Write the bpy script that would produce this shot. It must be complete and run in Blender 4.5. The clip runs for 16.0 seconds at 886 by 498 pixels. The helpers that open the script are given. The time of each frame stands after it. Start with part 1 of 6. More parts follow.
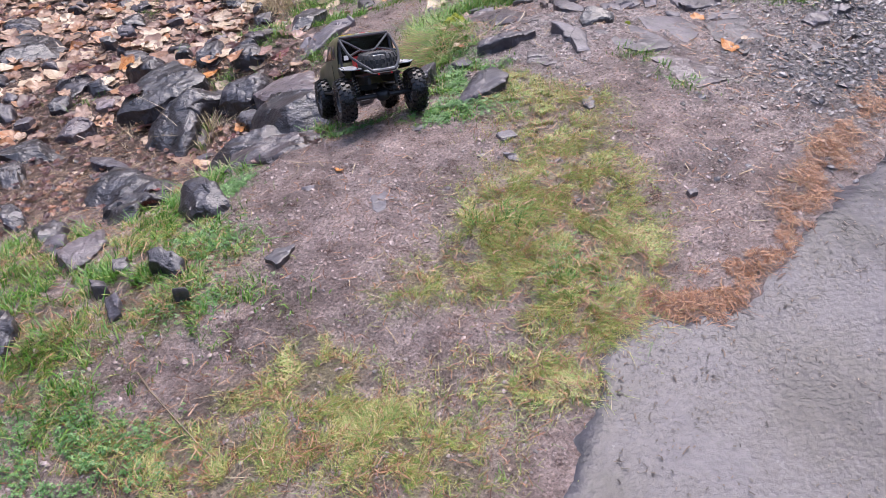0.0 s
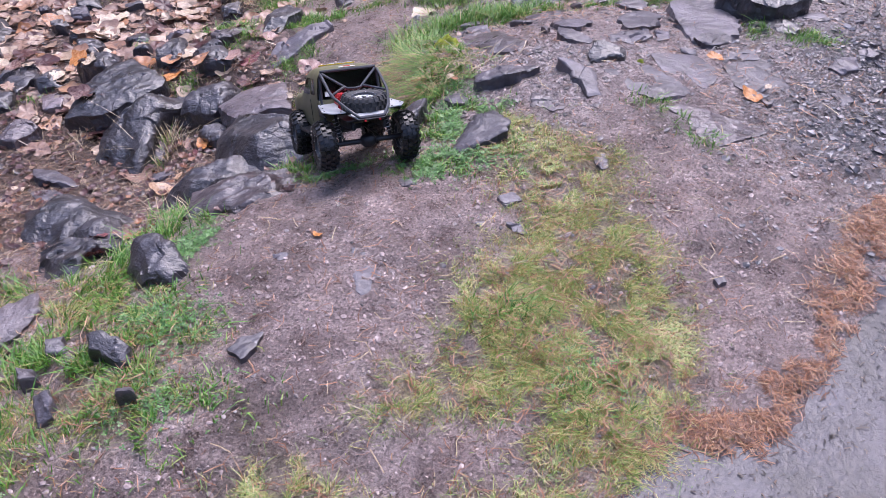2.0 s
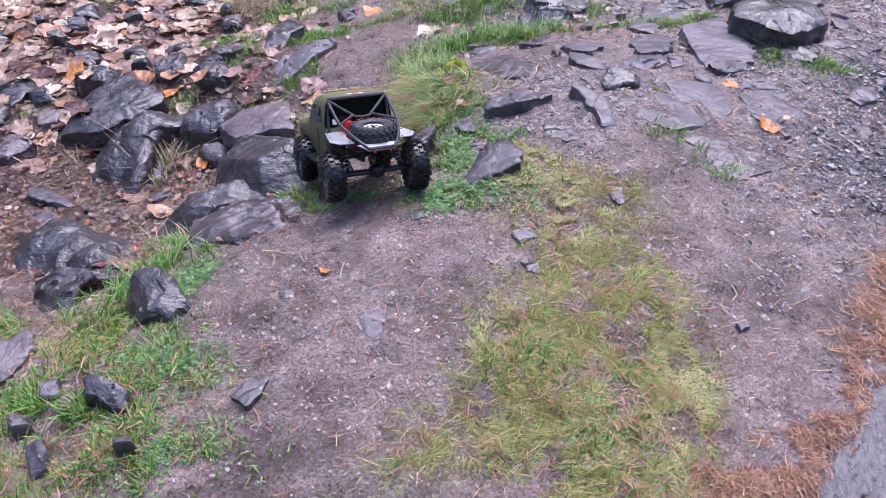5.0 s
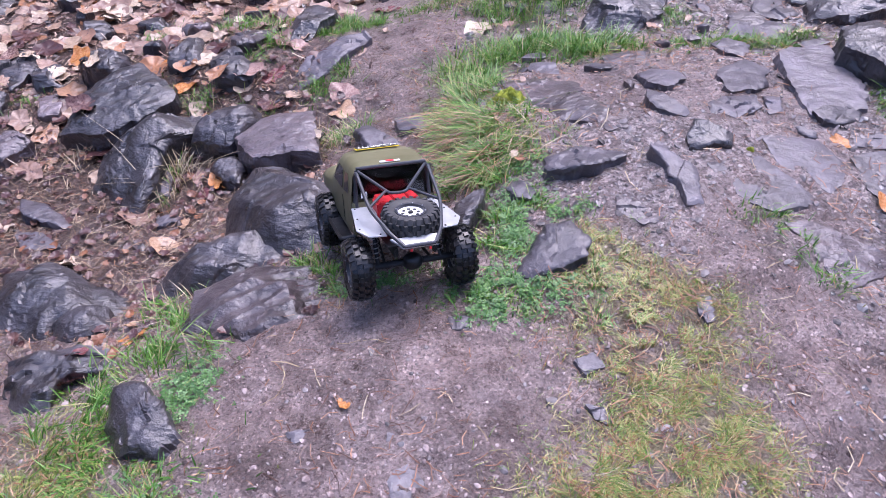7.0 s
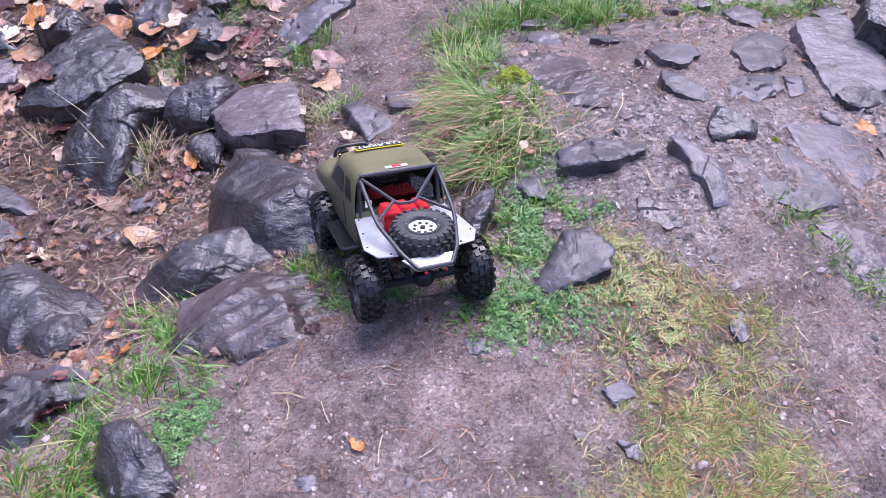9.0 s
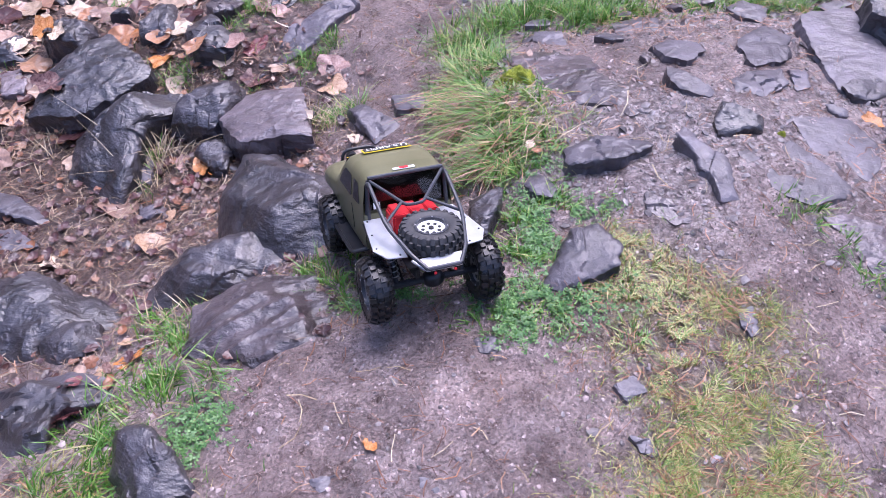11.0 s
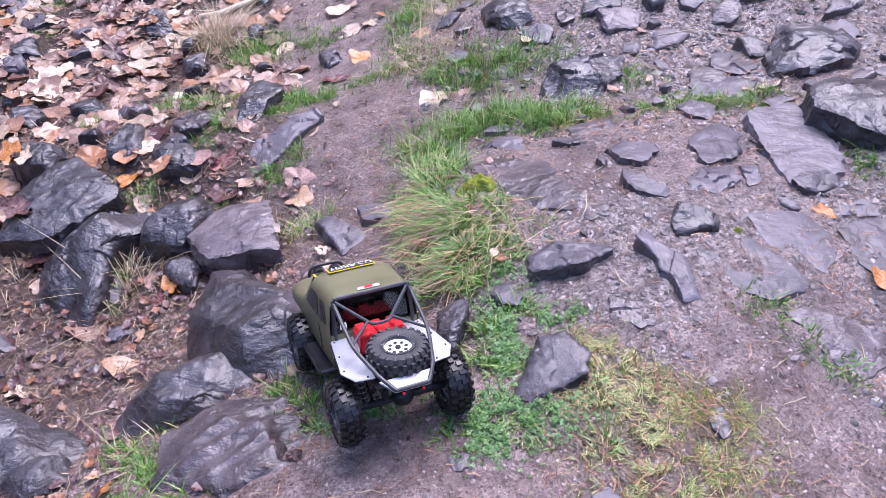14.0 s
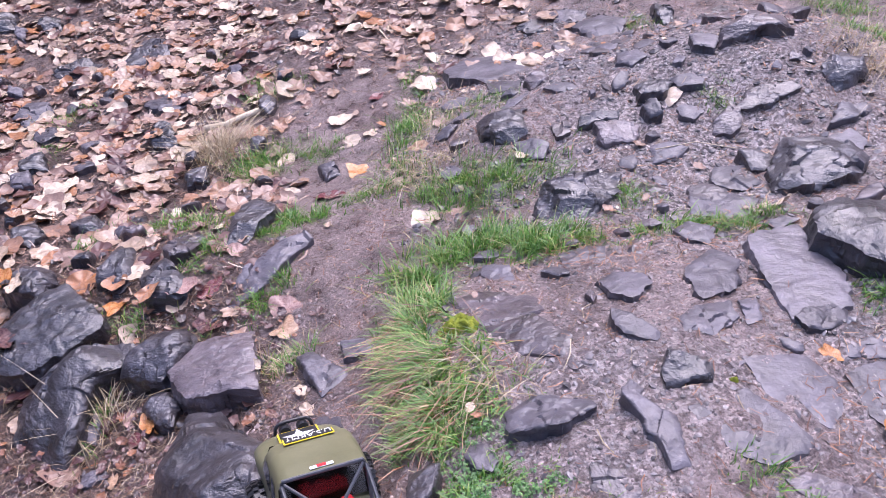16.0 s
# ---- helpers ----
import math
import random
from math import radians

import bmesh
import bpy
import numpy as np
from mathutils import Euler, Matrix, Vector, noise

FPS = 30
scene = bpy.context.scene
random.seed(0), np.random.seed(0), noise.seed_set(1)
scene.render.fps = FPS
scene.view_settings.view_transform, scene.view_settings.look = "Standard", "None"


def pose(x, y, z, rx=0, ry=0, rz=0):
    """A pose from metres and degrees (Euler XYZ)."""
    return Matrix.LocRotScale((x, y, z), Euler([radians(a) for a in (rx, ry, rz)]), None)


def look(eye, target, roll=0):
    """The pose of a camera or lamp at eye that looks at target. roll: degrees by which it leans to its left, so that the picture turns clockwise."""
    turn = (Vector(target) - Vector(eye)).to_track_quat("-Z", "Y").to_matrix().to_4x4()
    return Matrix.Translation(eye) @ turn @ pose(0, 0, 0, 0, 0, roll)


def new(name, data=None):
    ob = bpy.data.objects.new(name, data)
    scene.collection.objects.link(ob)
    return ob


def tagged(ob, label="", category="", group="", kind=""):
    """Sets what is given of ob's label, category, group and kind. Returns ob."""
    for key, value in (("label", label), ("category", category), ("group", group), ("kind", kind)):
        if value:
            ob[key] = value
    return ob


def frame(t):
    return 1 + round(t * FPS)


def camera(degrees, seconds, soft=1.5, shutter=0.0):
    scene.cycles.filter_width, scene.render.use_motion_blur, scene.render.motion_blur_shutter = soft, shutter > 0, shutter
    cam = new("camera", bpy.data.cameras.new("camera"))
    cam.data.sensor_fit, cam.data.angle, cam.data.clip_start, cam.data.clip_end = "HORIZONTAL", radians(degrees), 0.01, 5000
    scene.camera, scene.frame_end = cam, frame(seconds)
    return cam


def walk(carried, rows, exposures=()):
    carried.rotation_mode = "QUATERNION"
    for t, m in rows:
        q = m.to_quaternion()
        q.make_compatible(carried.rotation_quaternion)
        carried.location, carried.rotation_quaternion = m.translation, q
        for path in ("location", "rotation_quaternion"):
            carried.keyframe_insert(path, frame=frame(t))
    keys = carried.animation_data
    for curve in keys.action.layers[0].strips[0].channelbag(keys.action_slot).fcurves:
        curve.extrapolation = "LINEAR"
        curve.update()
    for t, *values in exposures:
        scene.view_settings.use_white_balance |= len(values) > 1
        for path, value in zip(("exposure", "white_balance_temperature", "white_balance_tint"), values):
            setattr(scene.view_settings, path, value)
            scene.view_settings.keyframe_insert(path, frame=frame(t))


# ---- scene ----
from mathutils.bvhtree import BVHTree

cam = camera(56.9, 16.0, soft=0.7)
METRES, EYE, TILT, LEAN, TURN = 1.6, 1.18, -41.0, 3.0, 0.0
ROWS = [
    (0.0, 0.0, 0.0, 0.0, 0.0, 0.0, -0.0),
    (0.5, 0.0179, 0.0081, -0.0003, 1.04, -0.04, -1.41),
    (1.0, 0.0247, 0.0398, 0.024, 1.78, -0.79, -2.89),
    (1.5, -0.0261, 0.1243, 0.1074, -3.13, -1.29, -1.52),
    (2.0, -0.0421, 0.1579, 0.1433, -2.65, -1.96, -2.22),
    (2.5, -0.0288, 0.1585, 0.1438, -2.19, -1.89, -2.4),
    (3.0, -0.0333, 0.1579, 0.1448, -3.03, -1.56, -2.53),
    (5.5, -0.0688, 0.2394, 0.2204, -3.0, -1.62, -3.11),
    (6.0, -0.0476, 0.3083, 0.2954, -0.97, -2.28, -4.32),
    (6.5, -0.0543, 0.3396, 0.3213, 1.04, -4.57, -5.52),
    (7.0, -0.0928, 0.4186, 0.3857, -0.96, -6.74, -5.44),
    (7.5, -0.1452, 0.4887, 0.4291, -2.79, -11.07, -5.18),
    (8.0, -0.1554, 0.5095, 0.4602, -4.34, -11.42, -6.07),
    (8.5, -0.1495, 0.5128, 0.4604, -3.91, -11.38, -5.75),
    (11.0, -0.1499, 0.5076, 0.4579, -3.08, -11.16, -4.07),
    (11.5, -0.1489, 0.5076, 0.4562, -3.32, -11.04, -4.39),
    (12.0, -0.1476, 0.5063, 0.4536, -3.5, -11.1, -4.53),
    (12.5, -0.143, 0.5072, 0.4557, -4.48, -10.49, -4.85),
    (13.0, -0.1433, 0.5083, 0.4606, -5.1, -10.19, -4.96),
    (13.5, -0.1375, 0.5094, 0.4719, -4.66, -8.98, -3.33),
    (14.0, -0.1381, 0.5044, 0.4925, -5.03, -5.08, -1.36),
    (14.5, -0.1384, 0.504, 0.5149, -5.76, -0.43, -0.92),
    (15.0, -0.1167, 0.5238, 0.5362, -4.56, -0.52, -0.82),
    (15.5, -0.0806, 0.5478, 0.5728, -4.31, -0.16, -1.08),
    (16.0, -0.0556, 0.5654, 0.591, -2.69, -0.08, -0.28),
]
walk(cam, [(t, pose(0, 0, EYE, TILT, LEAN, TURN) @ pose(METRES * x, METRES * y, METRES * z, 90 + pitch, roll, yaw)) for t, x, y, z, yaw, pitch, roll in ROWS],
     [(0.0, 1.52, 6550, 18), (1.0, 1.55, 6300, 22), (3.0, 1.5, 6000, 26), (7.5, 1.63, 5900, 28), (11.0, 1.71, 5850, 29), (13.5, 1.74, 5850, 29), (15.0, 1.66, 6050, 29), (16.0, 1.66, 6050, 29)])


# ---- world and light: a bright overcast sky after rain ----
world = bpy.data.worlds.new("world")
scene.world = world
world.use_nodes = True
sky = world.node_tree.nodes.new("ShaderNodeTexSky")
sky.sky_type, sky.sun_disc = "NISHITA", False
sky.sun_elevation, sky.sun_rotation = radians(55), radians(20)
sky.air_density, sky.dust_density, sky.ozone_density = 1.0, 2.0, 1.0
world.node_tree.links.new(sky.outputs[0], world.node_tree.nodes["Background"].inputs[0])
world.node_tree.nodes["Background"].inputs[1].default_value = 0.15
sun = new("sun", bpy.data.lights.new("sun", "SUN"))
sun.data.energy, sun.data.angle, sun.data.color = 1.2, radians(50), (1.0, 0.98, 0.95)
sun.matrix_world = look((1.2, 5.5, 8), (0, 2, 0))

# ---- the lie of the land ----
QUAD = (0.118, 0.029, -0.2, 0.004, 0.033, 0.012)
HUMPS = (
    (0.015, 0.09, 0.052, 0.044, 0.045, 0.017, 0.021, -0.003),
    (0.008, -0.005, -0.008, 0.078, 0.038, 0.036, 0.01, 0.039),
    (0.035, -0.014, 0.028, 0.075, 0.004, 0.1, -0.013, 0.051),
    (-0, -0.042, -0.06, -0.027, 0.061, 0.123, -0.021, 0.057),
    (-0.06, -0.021, -0.029, 0.037, 0.05, 0.051, 0.005, 0.097),
    (-0.023, 0.017, 0.015, 0.024, -0.054, 0.049, 0.004, 0.068),
    (0.017, 0.057, 0.074, 0.031, 0.015, 0.096, -0.076, -0.018),
    (-0.063, -0.057, -0.064, -0.054, 0.033, 0.104, 0.038, 0.281),
)
HX, HY, HS = np.linspace(-1.5, 1.1, 8), np.linspace(1.3, 3.9, 8), 0.36


def land(x, y):
    """Height of the smooth ground: near flat by the road, falling to the far left."""
    x, y = np.asarray(x, float), np.asarray(y, float)
    a, b = np.clip(x, -2.2, 1.6), np.clip(y, 0.6, 5.8)
    z = QUAD[0] + QUAD[1] * a + QUAD[2] * b + QUAD[3] * a * a + QUAD[4] * a * b + QUAD[5] * b * b
    for row, hy in zip(HUMPS, HY):
        for k, hx in zip(row, HX):
            z = z + k * np.exp(-((x - hx) ** 2 + (y - hy) ** 2) / (2 * HS * HS))
    return z - 0.05 * np.exp(-((x + 0.29) / 0.11) ** 2 - ((y - 2.25) / 0.3) ** 2)


def lattice(i, j, seed):
    v = np.sin(i * 127.1 + j * 311.7 + seed * 74.7) * 43758.5453
    return v - np.floor(v)


def soft_noise(x, y, size, seed=0):
    """Smooth noise from -1 to 1 with bumps of about the given size in metres."""
    u, v = np.asarray(x, float) / size, np.asarray(y, float) / size
    i, j = np.floor(u), np.floor(v)
    a, b = u - i, v - j
    a, b = a * a * (3 - 2 * a), b * b * (3 - 2 * b)
    lo = lattice(i, j, seed) * (1 - a) + lattice(i + 1, j, seed) * a
    hi = lattice(i, j + 1, seed) * (1 - a) + lattice(i + 1, j + 1, seed) * a
    return 2 * (lo * (1 - b) + hi * b) - 1


def blot(x, y, cx, cy, rx, ry):
    return np.exp(-((np.asarray(x) - cx) / rx) ** 2 - ((np.asarray(y) - cy) / ry) ** 2)


def gravel_share(x, y):
    """Where the ground is loose gravel."""
    g = 1.2 * blot(x, y, 1.05, 2.15, 0.4, 0.5) + 0.65 * blot(x, y, 0.9, 3.85, 0.6, 0.8) + 0.55 * blot(x, y, 0.25, 2.2, 0.2, 0.2)
    g = g + 0.5 * blot(x, y, 0.35, 2.45, 0.35, 0.22) + 0.6 * blot(x, y, 0.4, 4.3, 0.6, 0.9) + 0.7 * blot(x, y, 1.6, 2.9, 0.6, 0.8) + 0.7 * blot(x, y, 0.65, 3.3, 0.4, 0.4)
    return np.clip(g + 0.25 * soft_noise(x, y, 0.14, 5), 0, 1)


def slate_share(x, y):
    """Where coarse dark slate gravel lies beside the road."""
    g = 1.25 * blot(x, y, 1.3, 2.2, 0.42, 0.42) + 0.5 * blot(x, y, 0.95, 2.0, 0.2, 0.2)
    return np.clip(g + 0.35 * soft_noise(x, y, 0.12, 15) - 0.1, 0, 1)


def damp_share(x, y):
    """Where the path is scuffed open to dark, sodden earth."""
    g = 0.85 * blot(x, y, -0.4, 1.1, 0.1, 0.07) + 0.5 * blot(x, y, -0.5, 0.97, 0.07, 0.05) + 0.5 * blot(x, y, -0.33, 1.2, 0.1, 0.05) + 0.4 * blot(x, y, -0.42, 1.52, 0.1, 0.05)
    return np.clip(g * (1 + 0.9 * soft_noise(x, y, 0.05, 17)), 0, 0.8)


def litter_share(x, y):
    """Where fallen leaves lie thick: down the left of the slope and across the far end."""
    x, y = np.asarray(x, float), np.asarray(y, float)
    edge = -0.62 - 0.18 * (y - 3.2)
    m = 1 / (1 + np.exp((x - edge) / 0.11)) / (1 + np.exp((2.35 + np.clip(0.75 * (x + 0.6), -0.6, 0) - y) / 0.1))
    m = np.maximum(m, 0.75 / (1 + np.exp((4.9 - y) / 0.25)) / (1 + np.exp((x - 0.5) / 0.25)))
    return np.clip(m * (1 + 0.35 * soft_noise(x, y, 0.3, 8)), 0, 1)


def road_depth(x, y):
    """How far inside the road's edge a place lies, in metres."""
    x, y = np.asarray(x, float), np.asarray(y, float)
    return np.maximum(0.69 * (x - 0.60) - 0.72 * (y - 1.22), np.minimum(x - 0.23 - 0.06 * (y - 0.9), 1.09 - y))


def soil(x, y):
    """Height of the ground with its crumbs, hollows and footworn lumps."""
    g = gravel_share(x, y)
    r = 0.010 * soft_noise(x, y, 0.17, 1) + 0.0065 * soft_noise(x, y, 0.06, 2) + (0.0036 + 0.002 * g) * soft_noise(x, y, 0.028, 3) + 0.0026 * soft_noise(x, y, 0.015, 4)
    into = np.clip(road_depth(x, y) / 0.1, 0, 1)
    far_in = np.clip((road_depth(x, y) - 0.8) / 0.5, 0, 1)
    bank = 0.05 * blot(x, y, -0.06, 2.54, 0.1, 0.24)
    return land(x, y) + bank + r * (1 - 0.5 * into) - 0.025 * into - 0.25 * far_in


# ---- materials ----
def nodes_of(name):
    m = bpy.data.materials.new(name)
    m.use_nodes = True
    t = m.node_tree
    return m, t, t.nodes["Principled BSDF"], t.nodes.new, t.links.new


def ramp(t, stops):
    r = t.nodes.new("ShaderNodeValToRGB")
    r.color_ramp.elements[0].position, r.color_ramp.elements[0].color = stops[0][0], (*stops[0][1], 1)
    r.color_ramp.elements[1].position, r.color_ramp.elements[1].color = stops[-1][0], (*stops[-1][1], 1)
    for p, c in stops[1:-1]:
        r.color_ramp.elements.new(p).color = (*c, 1)
    return r


def surface(name, stops, scale, rough, bump=0.3, fine=6.0, metal=0.0, spread="", grain=0.35, ior=1.45, size=0.004):
    """Grained material: colours from coarse noise, a finer grain over it, roughness and relief that vary. spread: 'object' or 'island' shifts it from piece to piece."""
    m, t, p, node, link = nodes_of(name)
    co = node("ShaderNodeTexCoord")
    vec = co.outputs["Object"]
    if spread:
        info = node("ShaderNodeObjectInfo") if spread == "object" else node("ShaderNodeNewGeometry")
        rnd = info.outputs["Random" if spread == "object" else "Random Per Island"]
        mul, add = node("ShaderNodeMath"), node("ShaderNodeVectorMath")
        mul.operation, mul.inputs[1].default_value = "MULTIPLY", 37.0
        link(rnd, mul.inputs[0]), link(vec, add.inputs[0]), link(mul.outputs[0], add.inputs[1])
        vec = add.outputs[0]
    n1, n2 = node("ShaderNodeTexNoise"), node("ShaderNodeTexNoise")
    for n, s, d in ((n1, scale, 6), (n2, scale * fine, 8)):
        n.inputs["Scale"].default_value, n.inputs["Detail"].default_value, n.inputs["Roughness"].default_value = s, d, 0.62
        link(vec, n.inputs["Vector"])
    r = ramp(t, stops)
    if spread:
        mix = node("ShaderNodeMath")
        mix.operation = "MULTIPLY_ADD"
        mix.inputs[1].default_value = 0.55
        half = node("ShaderNodeMath")
        half.operation, half.inputs[1].default_value = "MULTIPLY", 0.45
        link(n1.outputs[0], half.inputs[0]), link(rnd, mix.inputs[0]), link(half.outputs[0], mix.inputs[2]), link(mix.outputs[0], r.inputs[0])
    else:
        link(n1.outputs[0], r.inputs[0])
    g = node("ShaderNodeMix")
    g.data_type, g.blend_type = "RGBA", "OVERLAY"
    g.inputs[0].default_value = grain
    link(r.outputs[0], g.inputs[6]), link(n2.outputs[0], g.inputs[7]), link(g.outputs[2], p.inputs["Base Color"])
    ro = node("ShaderNodeMapRange")
    ro.inputs[1].default_value, ro.inputs[2].default_value, ro.inputs[3].default_value, ro.inputs[4].default_value = 0.35, 0.65, rough[0], rough[1]
    link(n1.outputs[0], ro.inputs[0]), link(ro.outputs[0], p.inputs["Roughness"])
    p.inputs["Metallic"].default_value, p.inputs["IOR"].default_value = metal, ior
    if bump:
        b = node("ShaderNodeBump")
        b.inputs["Strength"].default_value, b.inputs["Distance"].default_value = bump, size
        link(n2.outputs[0], b.inputs["Height"]), link(b.outputs[0], p.inputs["Normal"])
    return m


def ground_material():
    m, t, p, node, link = nodes_of("wet_soil")
    co = node("ShaderNodeTexCoord")

    def noise_at(s, d=6, ro=0.6):
        n = node("ShaderNodeTexNoise")
        n.inputs["Scale"].default_value, n.inputs["Detail"].default_value, n.inputs["Roughness"].default_value = s, d, ro
        link(co.outputs["Object"], n.inputs["Vector"])
        return n.outputs[0]

    def blend(f, a, b, kind="MIX"):
        x = node("ShaderNodeMix")
        x.data_type, x.blend_type = "RGBA", kind
        if isinstance(f, float):
            x.inputs[0].default_value = f
        else:
            link(f, x.inputs[0])
        link(a, x.inputs[6]), link(b, x.inputs[7])
        return x.outputs[2]

    def mask(name):
        a = node("ShaderNodeAttribute")
        a.attribute_name = name
        return a.outputs["Fac"]

    coarse, mid, fine = noise_at(5.5, 5), noise_at(16, 6, 0.65), noise_at(150, 6, 0.7)
    earth = ramp(t, [(0.25, (0.13, 0.09, 0.081)), (0.42, (0.27, 0.2, 0.185)), (0.58, (0.41, 0.316, 0.297)), (0.75, (0.53, 0.435, 0.41))])
    link(mid, earth.inputs[0])
    big = ramp(t, [(0.36, (0.6, 0.55, 0.54)), (0.47, (0.96, 0.94, 0.94)), (0.62, (1.24, 1.22, 1.2))])
    link(coarse, big.inputs[0])
    soil_c = blend(1.0, earth.outputs[0], big.outputs[0], "MULTIPLY")
    # gravel tones, raised so part of the sky's wet sheen sits in the colour
    stones = ramp(t, [(0.2, (0.2, 0.158, 0.152)), (0.55, (0.45, 0.372, 0.358)), (0.8, (0.6, 0.525, 0.505))])
    vor = node("ShaderNodeTexVoronoi")
    vor.inputs["Scale"].default_value = 95
    link(co.outputs["Object"], vor.inputs["Vector"])
    grains = node("ShaderNodeTexVoronoi")
    grains.inputs["Scale"].default_value = 210
    link(co.outputs["Object"], grains.inputs["Vector"])
    gsep, gramp = node("ShaderNodeSeparateColor"), ramp(t, [(0.0, (0.36, 0.34, 0.33)), (0.3, (0.8, 0.79, 0.78)), (0.65, (1.02, 1.02, 1.02)), (0.9, (1.16, 1.15, 1.14)), (0.985, (1.4, 1.38, 1.36))])
    link(grains.outputs["Color"], gsep.inputs[0]), link(gsep.outputs[0], gramp.inputs[0])
    sep = node("ShaderNodeSeparateColor")
    link(vor.outputs["Color"], sep.inputs[0]), link(sep.outputs[0], stones.inputs[0])
    humus = ramp(t, [(0.3, (0.03, 0.019, 0.016)), (0.5, (0.1, 0.062, 0.051)), (0.7, (0.23, 0.155, 0.125))])
    link(noise_at(42, 7, 0.7), humus.inputs[0])
    sod = ramp(t, [(0.3, (0.1, 0.09, 0.035)), (0.55, (0.235, 0.21, 0.07)), (0.75, (0.36, 0.3, 0.12))])
    link(noise_at(60, 7, 0.7), sod.inputs[0])
    col = blend(mask("gravel"), soil_c, stones.outputs[0])
    slate = ramp(t, [(0.2, (0.05, 0.047, 0.05)), (0.55, (0.13, 0.123, 0.13)), (0.85, (0.24, 0.228, 0.235))])
    link(sep.outputs[1], slate.inputs[0])
    col = blend(mask("slate"), col, slate.outputs[0])
    damp = ramp(t, [(0.3, (0.05, 0.034, 0.029)), (0.55, (0.13, 0.092, 0.08)), (0.75, (0.22, 0.165, 0.15))])
    link(noise_at(30, 6, 0.7), damp.inputs[0])
    col = blend(mask("damp"), col, damp.outputs[0])
    col = blend(mask("sod"), col, sod.outputs[0])
    col = blend(mask("litter"), col, humus.outputs[0])
    col = blend(0.8, col, gramp.outputs[0], "MULTIPLY")
    link(blend(0.75, col, fine, "OVERLAY"), p.inputs["Base Color"])
    ro = node("ShaderNodeMapRange")
    ro.inputs[1].default_value, ro.inputs[2].default_value, ro.inputs[3].default_value, ro.inputs[4].default_value = 0.35, 0.65, 0.22, 0.55
    link(mid, ro.inputs[0]), link(ro.outputs[0], p.inputs["Roughness"])
    b1, b2 = node("ShaderNodeBump"), node("ShaderNodeBump")
    b1.inputs["Strength"].default_value, b1.inputs["Distance"].default_value = 1.0, 0.011
    b2.inputs["Strength"].default_value, b2.inputs["Distance"].default_value = 1.0, 0.026
    link(fine, b1.inputs["Height"]), link(noise_at(58, 6, 0.66), b2.inputs["Height"])
    link(b2.outputs[0], b1.inputs["Normal"]), link(b1.outputs[0], p.inputs["Normal"])
    return m


def island_material(name, stops, rough=0.45, through_light=0.0):
    """Plain small pieces, each with a colour of its own from the given range."""
    m, t, p, node, link = nodes_of(name)
    g, r = node("ShaderNodeNewGeometry"), ramp(t, stops)
    link(g.outputs["Random Per Island"], r.inputs[0])
    n = node("ShaderNodeTexNoise")
    n.inputs["Scale"].default_value = 120
    co = node("ShaderNodeTexCoord")
    link(co.outputs["Object"], n.inputs["Vector"])
    x = node("ShaderNodeMix")
    x.data_type, x.blend_type = "RGBA", "OVERLAY"
    x.inputs[0].default_value = 0.5
    link(r.outputs[0], x.inputs[6]), link(n.outputs[0], x.inputs[7]), link(x.outputs[2], p.inputs["Base Color"])
    p.inputs["Roughness"].default_value = rough
    if through_light:
        p.inputs["Subsurface Weight"].default_value = 0.0
        tr, mx = node("ShaderNodeBsdfTranslucent"), node("ShaderNodeMixShader")
        mx.inputs[0].default_value = through_light
        link(x.outputs[2], tr.inputs[0]), link(p.outputs[0], mx.inputs[1]), link(tr.outputs[0], mx.inputs[2])
        link(mx.outputs[0], t.nodes["Material Output"].inputs[0])
    return m


SOIL = ground_material()


